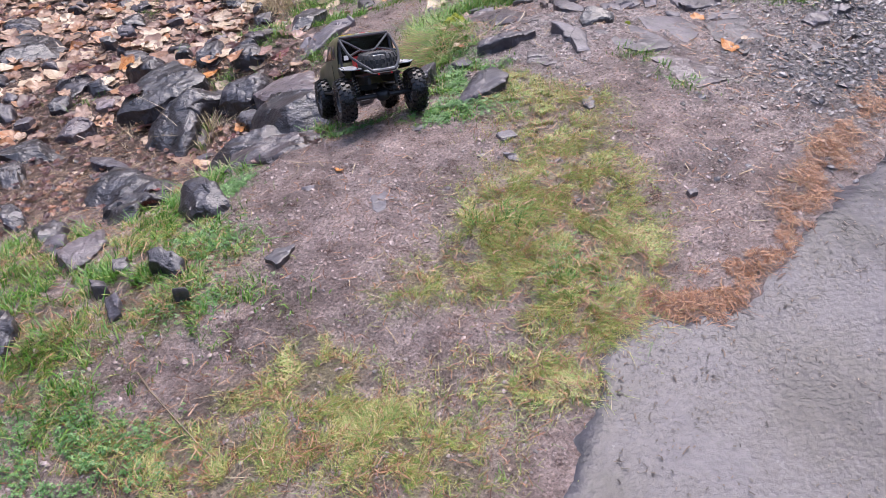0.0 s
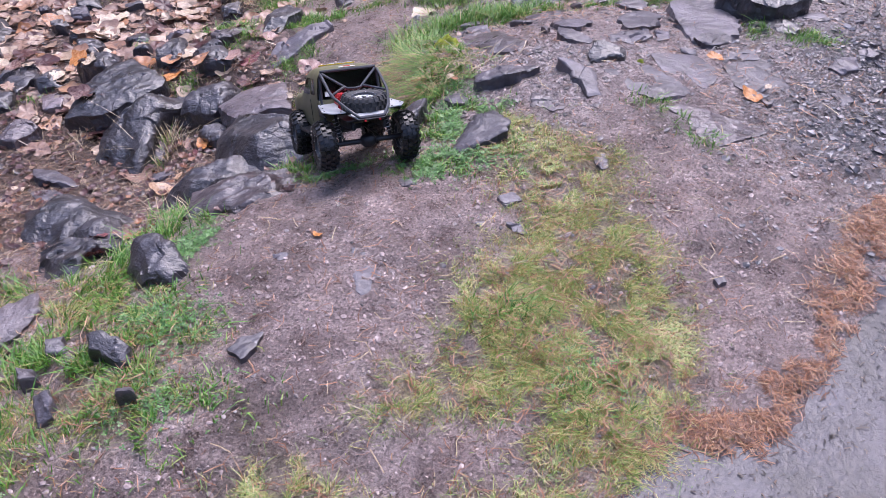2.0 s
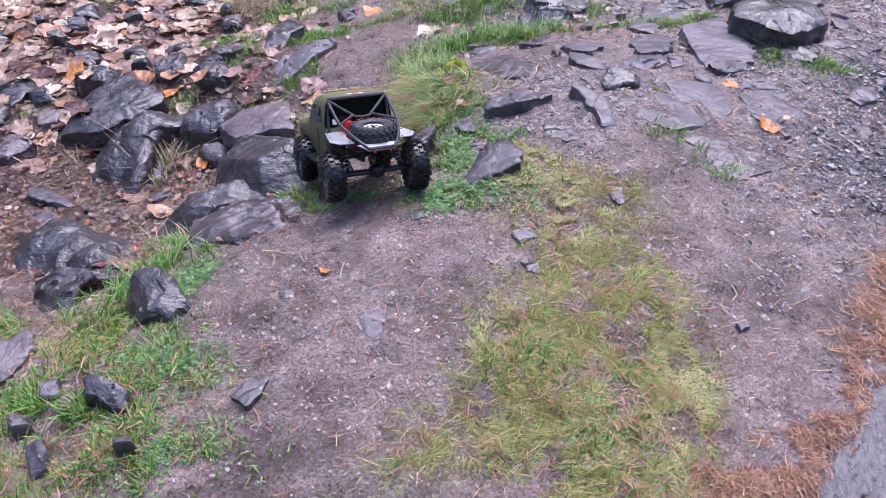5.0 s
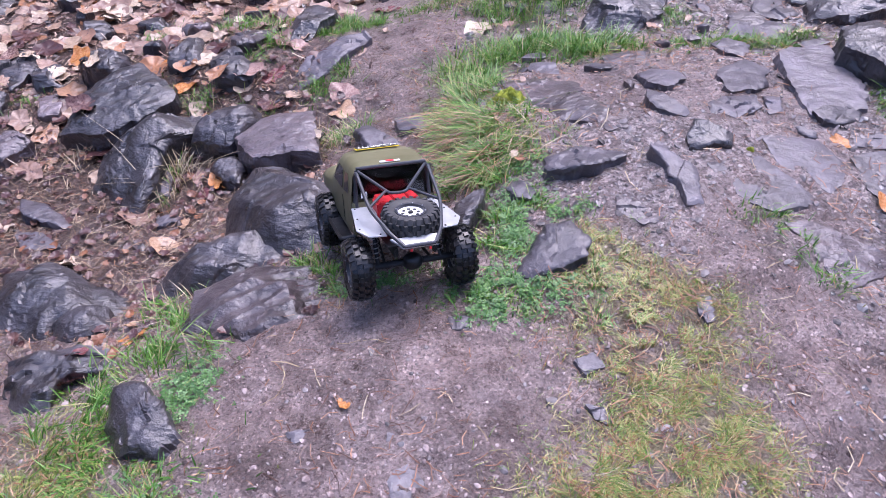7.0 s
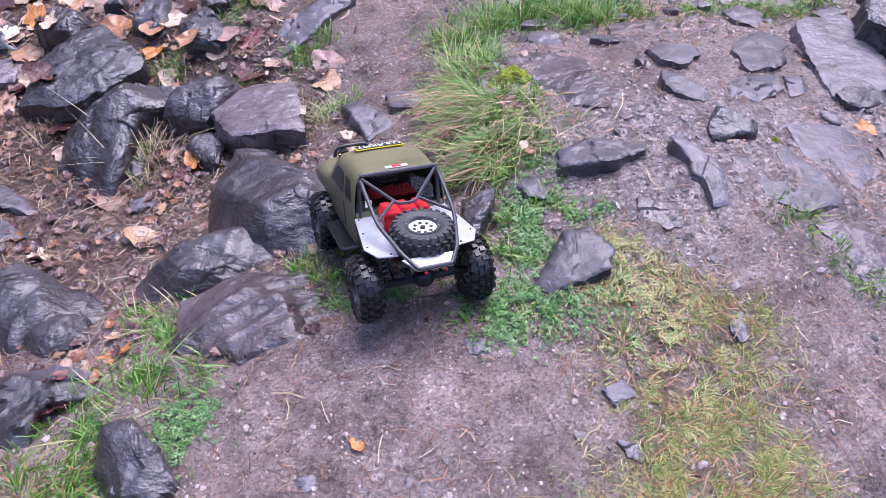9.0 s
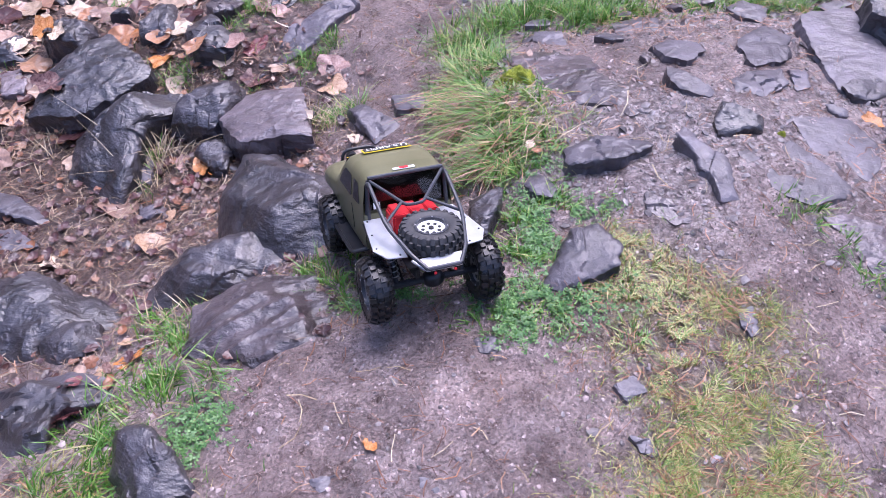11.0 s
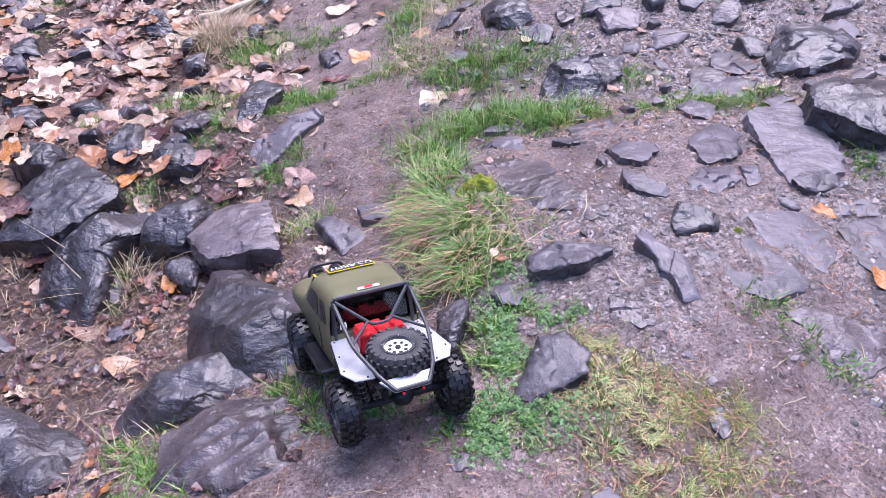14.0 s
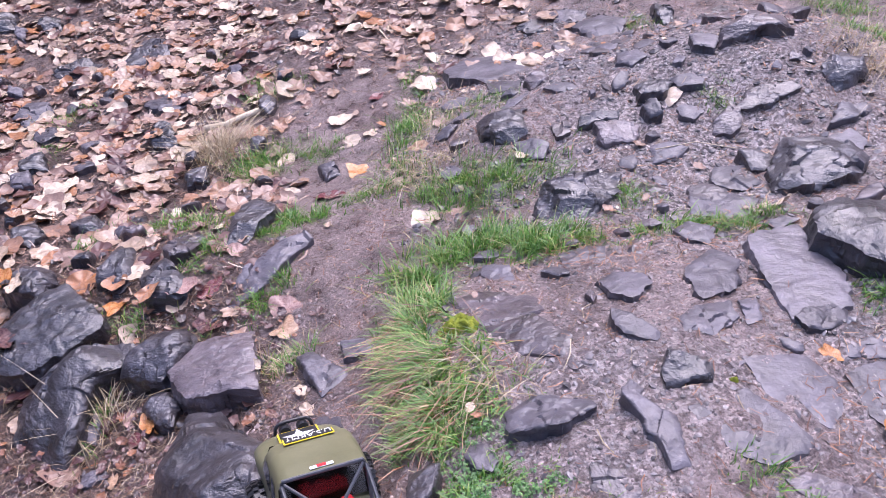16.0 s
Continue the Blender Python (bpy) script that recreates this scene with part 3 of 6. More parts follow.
HANGING_SPOTS = (
    (-0.13, 2.68, 0.06, 0.1, 900, 0.15), (-0.13, 2.5, 0.06, 0.1, 1000, 0.15), (-0.1, 2.34, 0.05, 0.07, 700, 0.13), (-0.03, 2.36, 0.08, 0.06, 420, 0.09), (-0.04, 2.5, 0.07, 0.08, 380, 0.1),
)
STRAW_SPOTS = (
    (-1.0, 4.34, 0.1, 0.1, 500, 0.15), (-1.02, 2.75, 0.07, 0.12, 160, 0.12), (-1.1, 2.9, 0.08, 0.06, 90, 0.1), (-0.9, 2.9, 0.07, 0.08, 70, 0.09), (-0.76, 1.99, 0.08, 0.06, 30, 0.06),
    (-0.8, 1.75, 0.12, 0.06, 30, 0.06), (-1.35, 2.9, 0.15, 0.1, 200, 0.06), (-0.5, 2.75, 0.06, 0.06, 140, 0.05), (-0.1, 3.6, 0.15, 0.1, 260, 0.07), (0.0, 2.42, 0.08, 0.06, 60, 0.06),
    (1.4, 3.75, 0.15, 0.15, 240, 0.09), (0.0, 4.0, 0.12, 0.2, 200, 0.06),
)

build_ground()


# ---- road: a worn, rain-wet edge of asphalt ----
def build_road():
    edge = [(0.06, 0.30), (0.15, 0.73), (0.21, 0.86), (0.25, 1.01), (0.28, 1.09), (0.34, 1.12), (0.41, 1.09), (0.51, 1.14), (0.60, 1.22), (0.69, 1.30), (0.76, 1.38), (0.85, 1.47), (0.99, 1.59), (1.3, 1.88), (2.2, 2.6), (12, 9)]
    line = []
    for (ax, ay), (bx, by) in zip(edge, edge[1:]):
        n = max(2, int(math.hypot(bx - ax, by - ay) / 0.012)) if bx < 3 else 12
        for k in range(n):
            f = k / n
            x, y = ax + (bx - ax) * f, ay + (by - ay) * f
            w = 0.012 * soft_noise(x, y, 0.05, 31) + 0.006 * soft_noise(x, y, 0.02, 32)
            line.append((x + w, y - w))
    away = (0.72, -0.69)
    steps = [-0.05, -0.03, -0.015, 0.0, 0.012, 0.03, 0.06, 0.1, 0.16, 0.24, 0.34, 0.46, 0.6, 0.8, 1.1, 1.6, 3, 8, 20]
    S = np.array(steps)[None]
    L = np.array(line)
    PX, PY = L[:, :1] + away[0] * S, L[:, 1:] + away[1] * S
    Z = land(PX, PY) + 0.002 + 0.003 * soft_noise(PX, PY, 0.2, 33)
    Z = Z - 0.3 * np.maximum(0, -S)
    verts, faces = np.stack([PX, PY, Z], -1).reshape(-1, 3).tolist(), []
    m = len(steps)
    for i in range(len(line) - 1):
        for j in range(m - 1):
            faces.append((i * m + j, i * m + j + 1, (i + 1) * m + j + 1, (i + 1) * m + j))
    return tagged(mesh_object("road", verts, faces, ASPHALT, True), "rain-wet dark grey asphalt with a crumbling edge", "road", kind="structure")


build_road()


# ---- rocks ----
ROCK_SKIN = ([], [])
BEDDED = []


def rock_skin(label, x, h):
    if "purple" in label:
        return PURPLE_ROCK
    if any(w in label for w in ("brown", "reddish", "ledge")):
        return BROWN_ROCK
    return FLAG if h < 0.045 and "dark" not in label and "wedge" not in label else ROCK


def facets(p, cell, seed, slope):
    """Relief of broken planes: each cell of about the given size has a tilt and a step of its own."""
    q = p / cell
    at = noise.voronoi(q)[1][0]
    v = noise.cell_vector(at * 7.13 + Vector((seed, seed, seed)))
    d = (q - at) * cell
    return slope * ((v.x - 0.5) * 2 * d.x + (v.y - 0.5) * 2 * d.y) + (v.z - 0.5) * 0.22 * slope * cell


def broken(q):
    """Relief of a few large planes that meet in clear edges."""
    d, at = noise.voronoi(q)
    near = []
    for k in range(3):
        v = noise.cell_vector(at[k] * 5.7)
        r = q - at[k]
        near.append((v.x - 0.5) * 1.1 * r.x + (v.y - 0.5) * 1.1 * r.y + 0.25 * v.z)
    return min(near)


def rock(x, y, h, outline, label, seed, lean=0.0):
    """One angular rock: its top follows the slope, its outline is given round its centre, its sides go down into the ground."""
    rnd = random.Random(seed)
    e = 0.12
    base = float(land(x, y))
    gx = 0.75 * float(land(x + e, y) - land(x - e, y)) / (2 * e)
    gy = 0.75 * float(land(x, y + e) - land(x, y - e)) / (2 * e)
    size = math.sqrt(sum(a * a + b * b for a, b in outline) / len(outline))
    BEDDED.append((x, y, size))
    m = 46 if size > 0.11 else 28 if size > 0.06 else 14
    n = 4 * m
    shift = Vector((seed * 3.7, seed * 1.9, seed * 5.3))
    radii = []
    for k in range(n):
        t = 2 * math.pi * (k / n - 0.125)
        dx, dy = math.cos(t), math.sin(t)
        best = size * 0.3
        for (ax, ay), (bx, by) in zip(outline, outline[1:] + outline[:1]):
            ex, ey = bx - ax, by - ay
            den = dx * ey - dy * ex
            if abs(den) < 1e-9:
                continue
            s, u = (ax * ey - ay * ex) / den, (ax * dy - ay * dx) / den
            if s > 0 and -1e-6 <= u <= 1 + 1e-6:
                best = max(best, s)
        edge = Vector((dx * best, dy * best, 0))
        best += 0.010 * noise.noise(edge * 28 + shift) * min(1, size / 0.1) + 0.005 * noise.noise(edge * 80 + shift)
        radii.append(best)
    y_hi, y_lo = max(q[1] for q in outline), min(q[1] for q in outline)
    rounded = any(w in label for w in ("round", "curved", "boulder"))
    layered = any(w in label for w in ("slab", "layered", "slate", "flag", "flat", "ledge"))
    # broken faces that slope away from the top: direction, distance from the centre, fall
    cuts = [(6.283 * (i + rnd.uniform(-0.35, 0.35)) / 5, rnd.uniform(0.2, 0.75), rnd.uniform(0.3, 1.0) * (0.25 if h < 0.045 or "flat-topped" in label or "squared" in label else 1)) for i in range(6)]
    deep = h * (0.3 if lean else 0.15 if h < 0.045 else 0.5)
    lie = rnd.uniform(0, 6.283)
    flag = "flag" in label
    if flag:
        h = max(h, 0.011)
    sink = 0.0 if flag else 0.45 * h / size if h < 0.045 else 0.0
    verts, faces = [], []

    def top(px, py, s):
        p = Vector((px, py, 0))
        z = h * (1 - lean * max(0, min(1, (y_hi - py) / (y_hi - y_lo)))) + (gx + sink * math.cos(lie)) * px + (gy + sink * math.sin(lie)) * py
        drop = 0.0
        for a, c, slope in cuts:
            d = (math.cos(a) * px + math.sin(a) * py) / size - c
            if d > 0:
                drop = max(drop, d * slope * size)
        z -= 0 if flag else min(drop, deep + 0.25 * drop)
        if layered:
            v = (px * math.cos(seed) + py * math.sin(seed)) / 0.05 + 1.3 * noise.noise(p * 14 + shift)
            if "split" in label:
                u, w = px * 0.9 + py * 0.44, py * 0.9 - px * 0.44
                z -= 0.022 * abs(noise.noise(Vector((u * 5, w * 20, seed)))) + 0.006 * abs(noise.noise(Vector((u * 14, w * 60, seed))))
            z += facets(p + shift, 0.11, seed, 0.02 if flag else 0.05) + 0.0009 * (math.floor(v) % 3 - 1)
        else:
            z += (0.13 if rounded else 0.12 if "flat-topped" in label or "squared" in label else 0.26) * size * broken(p / (0.75 * size) + shift) + facets(p + shift, 0.3 * size, seed + 9, 0.06) + 0.02 * size * noise.noise(p / size * 1.7 + shift) + (0.018 * noise.noise(p * 9 + shift) if rounded else 0)
        z -= h * (0.24 * s ** 3.5 - 0.2 if rounded else 0.18 * s ** 12 if h < 0.05 else 0.1 * s ** 9)
        z += (0.0009 if h < 0.05 else 0.0026) * noise.noise(p * 38 + shift) + 0.0009 * noise.noise(p * 110 + shift)
        return z

    # a square grid drawn into the outline: column i, row j
    for j in range(m + 1):
        for i in range(m + 1):
            u, v = 2 * i / m - 1, 2 * j / m - 1
            s = max(abs(u), abs(v))
            if s == 0:
                verts.append((0.0, 0.0, top(0, 0, 0)))
                continue
            if abs(u) >= abs(v):
                turn = 0.25 * v / u + (0 if u > 0 else 1)
            else:
                turn = 0.5 - 0.25 * u / v + (0 if v > 0 else 1)
            k = (turn / 2 + 0.125) * n
            k0, f = int(k), k - int(k)
            r = (radii[k0 % n] * (1 - f) + radii[(k0 + 1) % n] * f) * s
            px, py = r * math.cos(turn * math.pi), r * math.sin(turn * math.pi)
            verts.append((px, py, top(px, py, s)))
    w = m + 1
    ring = [j * w + m for j in range(m)] + [m * w + i for i in range(m, 0, -1)] + [j * w for j in range(m, 0, -1)] + list(range(m))
    faces += [(j * w + i, j * w + i + 1, (j + 1) * w + i + 1, (j + 1) * w + i) for j in range(m) for i in range(m)]
    rim = [verts[i] for i in ring]
    first = len(verts)
    floors = (land(x + np.array([v[0] for v in rim]), y + np.array([v[1] for v in rim])) - base - 0.05).tolist()
    flare = 0.10 if rounded else 0.04
    downs = (0.06, 0.15, 0.26, 0.38, 0.52, 0.7, 1.0)
    for d in downs:
        for k in range(n):
            px, py, pz = rim[k]
            zz = pz + (floors[k] - pz) * d if pz > floors[k] else pz - 0.02 * d
            p = Vector((px, py, zz * 1.6))
            out = 0.012 * min(1, size / 0.1) * noise.noise(p * 22 + shift) + facets(p + shift, 0.05, seed + 4, 0.35) * 0.5 * min(1, size / 0.1)
            wide = 1 + flare * d + out / max(math.hypot(px, py), 0.02) * min(1, d * 6)
            verts.append((px * wide, py * wide, zz))
    rows = [ring] + [list(range(first + j * n, first + (j + 1) * n)) for j in range(len(downs))]
    for a, b in zip(rows, rows[1:]):
        faces += [(a[k], b[k], b[(k + 1) % n], a[(k + 1) % n]) for k in range(n)]
    name = "rock" if size > 0.06 else "stone"
    ob = mesh_object(name, verts, faces, rock_skin(label, x, h), True)
    ob.data.set_sharp_from_angle(angle=radians(30))
    ob.location = (x, y, base)
    where = "among leaves and grass" if x < -0.45 else "bedded in gravelly earth"
    q = len(ROCK_SKIN[0])
    ROCK_SKIN[0].extend((x + a, y + b, base + c) for a, b, c in verts)
    ROCK_SKIN[1].extend(tuple(i + q for i in f) for f in faces)
    return tagged(ob, f"dark wet {label} {where}", name, name + "s on the slope")


rock(-2.36, 4.09, 0.07, ((0.02, -0.34), (0.05, -0.17), (0.18, -0.06), (0.16, 0.07), (-0.03, 0.31), (-0.23, 0.28), (-0.14, -0.09)), "slate block", 1)
rock(-1.74, 5.73, 0.07, ((-0.15, -0.12), (0.02, -0.26), (0.12, -0.15), (0.16, -0.03), (0.09, 0.21), (-0.09, 0.31), (-0.15, 0.04)), "angular stone", 2, 0.65)
rock(0.18, 4.45, 0.03, ((-0.16, -0.02), (-0.07, -0.09), (0.06, -0.24), (0.18, -0.21), (0.19, -0.03), (0.06, 0.22), (-0.07, 0.25), (-0.19, 0.12)), "flat blue-grey slab", 3)
rock(-1.262, 3.054, 0.1, ((-0.021, -0.163), (0.090, -0.114), (0.181, -0.013), (0.165, 0.030), (-0.003, 0.191), (-0.071, 0.157), (-0.164, 0.049), (-0.178, -0.138)), "broad flat-topped slate block", 4)
rock(-2.18, 5.75, 0.07, ((-0.10, -0.06), (0.01, -0.15), (0.16, -0.15), (0.17, -0.03), (0.07, 0.12), (-0.15, 0.20), (-0.16, 0.07)), "angular stone", 5, 0.65)
rock(-0.565, 2.339, 0.16, ((-0.020, -0.213), (0.094, -0.249), (0.145, -0.193), (0.154, -0.020), (0.135, 0.040), (-0.004, 0.166), (-0.056, 0.256), (-0.149, 0.264), (-0.162, 0.092), (-0.138, -0.142)), "big rounded boulder shining with rain", 6, 0.45)
rock(-1.096, 2.787, 0.12, ((-0.084, -0.173), (-0.018, -0.242), (0.018, -0.230), (0.046, -0.104), (0.049, 0.010), (0.082, 0.075), (0.154, 0.108), (0.152, 0.161), (0.080, 0.199), (-0.030, 0.167), (-0.106, 0.098), (-0.174, 0.016), (-0.170, -0.084)), "curved boulder with rounded wet top", 7, 0.65)
rock(0.20, 4.53, 0.0114, ((-0.05, -0.10), (0.11, -0.12), (0.17, -0.03), (0.08, 0.07), (-0.09, 0.13), (-0.22, 0.05)), "flat bedrock slab", 8)
rock(0.782, 2.698, 0.016, ((-0.085, -0.019), (-0.078, -0.171), (0.071, -0.133), (0.096, -0.039), (0.070, 0.197), (-0.073, 0.165)), "broad smooth flagstone", 9)
rock(-1.39, 4.93, 0.03, ((-0.11, -0.03), (0.05, -0.15), (0.13, -0.06), (0.08, 0.08), (-0.15, 0.16)), "flat stone", 10)
rock(-0.681, 2.766, 0.057, ((-0.054, -0.104), (0.062, -0.104), (0.142, -0.118), (0.079, 0.145), (-0.086, 0.150), (-0.143, 0.031)), "squared block of purple-brown slate", 11, -0.8)
rock(0.72, 4.74, 0.03, ((-0.06, -0.13), (0.06, -0.12), (0.12, 0.02), (0.01, 0.14), (-0.13, 0.09)), "flat blue-grey stone", 12)
rock(-2.65, 4.61, 0.06, ((-0.01, -0.15), (0.12, -0.09), (0.09, 0.06), (-0.06, 0.15), (-0.14, 0.02)), "grey slate", 13)
rock(-0.684, 2.143, 0.1, ((-0.077, -0.104), (-0.008, -0.074), (0.065, -0.062), (0.144, -0.006), (0.160, 0.059), (0.126, 0.097), (0.006, 0.098), (-0.079, 0.053), (-0.159, 0.001), (-0.177, -0.063)), "long low boulder", 14, 0.65)
rock(-1.056, 2.049, 0.1, ((-0.089, -0.137), (0.033, -0.146), (0.036, -0.084), (0.077, -0.048), (0.174, -0.039), (0.167, 0.033), (-0.028, 0.115), (-0.147, 0.152), (-0.224, 0.153)), "dark boulder", 15, 0.65)
rock(-0.512, 1.891, 0.055, ((-0.071, -0.053), (0.046, -0.128), (0.085, -0.132), (0.179, -0.124), (0.112, 0.059), (0.061, 0.157), (-0.075, 0.163), (-0.170, 0.088), (-0.167, -0.030)), "layered brown slab with split edges", 16, 0.5)
rock(-1.74, 2.68, 0.05, ((-0.08, -0.07), (0.08, -0.09), (0.17, -0.01), (-0.02, 0.13), (-0.16, 0.04)), "flat stone", 17)
rock(0.644, 2.313, 0.01, ((-0.081, -0.041), (0.009, -0.094), (0.055, -0.060), (0.077, 0.009), (0.041, 0.099), (-0.101, 0.088)), "broad flagstone", 18)
rock(-1.85, 3.45, 0.05, ((0.06, -0.18), (0.11, -0.05), (0.01, 0.14), (-0.12, 0.16), (-0.06, -0.07)), "small stone", 19)
rock(0.338, 3.217, 0.07, ((-0.103, -0.078), (-0.020, -0.165), (0.124, -0.015), (0.159, 0.094), (0.024, 0.113), (-0.068, 0.069), (-0.115, -0.018)), "rugged wet rock", 20, 0.5)
rock(0.961, 2.779, 0.09, ((-0.114, -0.004), (-0.055, -0.100), (0.010, -0.151), (0.144, -0.074), (0.141, 0.114), (-0.020, 0.132), (-0.106, 0.082)), "large flat-topped rock", 21)
rock(1.021, 3.201, 0.09, ((-0.142, -0.088), (-0.067, -0.120), (0.087, -0.088), (0.167, 0.018), (0.116, 0.115), (-0.042, 0.146), (-0.118, 0.017)), "large craggy rock gleaming with rain", 22, 0.5)
rock(-2.19, 5.15, 0.04, ((0.01, -0.16), (0.11, -0.02), (0.05, 0.10), (-0.07, 0.12), (-0.10, -0.05)), "small stone", 23)
rock(-2.87, 6.48, 0.06, ((-0.11, 0.05), (0.00, -0.15), (0.12, -0.12), (0.05, 0.08), (-0.06, 0.13)), "rounded stone", 24)
rock(-0.69, 3.47, 0.05, ((-0.06, -0.14), (0.01, -0.14), (0.05, -0.04), (0.08, 0.01), (0.05, 0.13), (-0.02, 0.20), (-0.05, 0.05), (-0.07, -0.07)), "slate wedge", 25)
rock(-2.57, 6.44, 0.05, ((-0.06, -0.04), (0.03, -0.13), (0.11, -0.07), (0.03, 0.12), (-0.10, 0.11)), "rounded stone", 26)
rock(-1.45, 3.34, 0.1, ((-0.08, 0.00), (-0.04, -0.08), (0.08, -0.10), (0.11, -0.02), (0.05, 0.09), (-0.11, 0.11)), "chunky block", 27)
rock(0.512, 2.205, 0.01, ((-0.074, -0.048), (-0.021, -0.083), (0.069, -0.051), (0.097, -0.015), (0.050, 0.050), (0.009, 0.100), (-0.129, 0.047)), "broad flagstone", 28)
rock(-0.60, 3.15, 0.03, ((-0.14, -0.16), (-0.08, -0.13), (0.01, -0.07), (0.09, 0.05), (0.15, 0.11), (0.11, 0.15), (0.03, 0.11), (-0.07, 0.03), (-0.10, -0.09)), "half-buried ridge of stone", 29)
rock(-0.872, 2.869, 0.1, ((-0.043, -0.074), (0.035, -0.093), (0.052, -0.062), (0.104, 0.040), (0.092, 0.088), (-0.048, 0.097), (-0.086, 0.048), (-0.105, -0.045)), "angular block", 30)
rock(0.60, 4.99, 0.019, ((-0.07, -0.06), (0.06, -0.11), (0.10, -0.01), (0.01, 0.09), (-0.10, 0.09)), "grey stone", 31)
rock(-1.97, 4.78, 0.04, ((-0.05, -0.04), (0.04, -0.12), (0.09, -0.07), (0.01, 0.11), (-0.11, 0.12)), "small stone", 32)
rock(-1.33, 4.56, 0.05, ((-0.01, -0.10), (0.11, -0.10), (0.02, 0.09), (-0.12, 0.10)), "angular stone", 33)
rock(0.17, 3.66, 0.0525, ((-0.07, -0.03), (-0.02, -0.07), (0.03, -0.10), (0.08, -0.07), (0.06, 0.08), (-0.01, 0.12), (-0.08, 0.08)), "angular stone", 34)
rock(0.820, 2.287, 0.01, ((-0.071, -0.039), (-0.010, -0.129), (0.083, -0.034), (0.074, 0.123), (-0.076, 0.080)), "broad flagstone", 35)
rock(0.46, 4.95, 0.019, ((-0.06, -0.08), (0.08, -0.08), (0.08, 0.05), (0.01, 0.08), (-0.11, 0.03)), "dark stone", 36)
rock(-1.12, 3.32, 0.05, ((-0.05, -0.06), (0.04, -0.13), (0.07, -0.08), (0.04, 0.08), (-0.03, 0.14), (-0.07, 0.05)), "angular stone", 37)
rock(-0.93, 3.17, 0.07, ((-0.06, -0.01), (-0.02, -0.08), (0.07, -0.09), (0.11, -0.03), (-0.01, 0.10), (-0.09, 0.10)), "dark block", 38)
rock(-1.65, 2.40, 0.05, ((0.04, -0.14), (0.07, -0.15), (0.08, -0.10), (0.01, 0.07), (-0.08, 0.17), (-0.12, 0.15)), "angular stone", 39)
rock(0.067, 2.663, 0.026, ((-0.066, -0.045), (0.006, -0.100), (0.104, -0.052), (0.087, 0.023), (-0.014, 0.096), (-0.117, 0.079)), "low ledge", 40)
rock(-1.92, 4.47, 0.05, ((-0.02, -0.08), (0.10, -0.07), (0.01, 0.10), (-0.09, 0.05)), "small stone", 41)
rock(0.22, 4.13, 0.0114, ((-0.06, -0.06), (0.06, -0.10), (0.06, 0.02), (-0.06, 0.14)), "flat stone", 42)
rock(0.63, 2.03, 0.0114, ((-0.07, 0.01), (-0.04, -0.06), (-0.01, -0.08), (0.08, -0.04), (0.12, -0.01), (0.08, 0.03), (-0.04, 0.08), (-0.11, 0.07)), "flat brown slab", 43)
rock(-1.67, 3.35, 0.05, ((-0.03, -0.07), (0.09, -0.08), (0.08, -0.01), (-0.03, 0.10), (-0.11, 0.06)), "angular stone", 44)
rock(1.04, 3.88, 0.06, ((-0.11, -0.04), (0.00, -0.05), (0.13, -0.03), (0.13, 0.03), (-0.05, 0.05), (-0.10, 0.04)), "ledge with a dark face", 45)
rock(0.73, 3.08, 0.0114, ((-0.09, -0.02), (-0.02, -0.07), (0.06, -0.07), (0.10, 0.01), (0.02, 0.07), (-0.07, 0.07)), "flat stone", 46)
rock(0.83, 3.22, 0.0114, ((-0.09, -0.01), (-0.02, -0.07), (0.03, -0.05), (0.08, -0.01), (0.05, 0.07), (-0.06, 0.08)), "flat stone", 47)
rock(0.125, 2.512, 0.02, ((-0.060, -0.028), (0.062, -0.092), (0.090, -0.032), (0.015, 0.075), (-0.107, 0.076)), "low ledge", 48)
rock(-1.68, 3.81, 0.05, ((-0.04, -0.07), (0.05, -0.08), (0.07, 0.01), (-0.01, 0.11), (-0.06, 0.03)), "small stone", 49)
rock(0.591, 2.720, 0.02, ((-0.074, -0.126), (0.027, -0.075), (0.083, 0.062), (0.036, 0.121), (-0.072, 0.017)), "angular slate", 50)
rock(1.28, 3.65, 0.0675, ((-0.07, -0.03), (-0.04, -0.07), (0.01, -0.06), (0.08, -0.01), (0.07, 0.05), (0.02, 0.08), (-0.07, 0.03)), "upright slate block", 51, 0.65)
rock(0.98, 4.72, 0.0525, ((-0.04, -0.05), (-0.01, -0.15), (0.03, -0.08), (0.04, 0.15), (-0.02, 0.13)), "upright dark stone", 52)
rock(-1.65, 2.41, 0.05, ((0.05, -0.14), (0.07, -0.05), (-0.03, 0.12), (-0.09, 0.07)), "small stone", 53)
rock(1.01, 3.57, 0.019, ((-0.06, -0.04), (0.01, -0.03), (0.11, 0.01), (0.09, 0.05), (-0.04, 0.05), (-0.11, -0.03)), "reddish flat stone", 54)
rock(-1.36, 2.55, 0.03, ((-0.07, 0.01), (-0.01, -0.04), (0.09, -0.06), (0.11, -0.04), (-0.02, 0.06), (-0.10, 0.08)), "flat stone", 55)
rock(0.056, 1.985, 0.03, ((-0.044, -0.067), (0.052, -0.032), (0.068, 0.018), (0.029, 0.071), (-0.022, 0.067), (-0.082, -0.058)), "flat stone half in the turf", 56, 0.3)
rock(-0.383, 2.679, 0.03, ((0.019, -0.106), (0.084, -0.037), (-0.030, 0.074), (-0.073, 0.069)), "three-cornered stone", 57)
rock(0.53, 3.53, 0.025, ((-0.05, -0.06), (0.05, -0.05), (0.08, 0.02), (-0.01, 0.05), (-0.07, 0.04)), "flat purple-brown stone", 58)
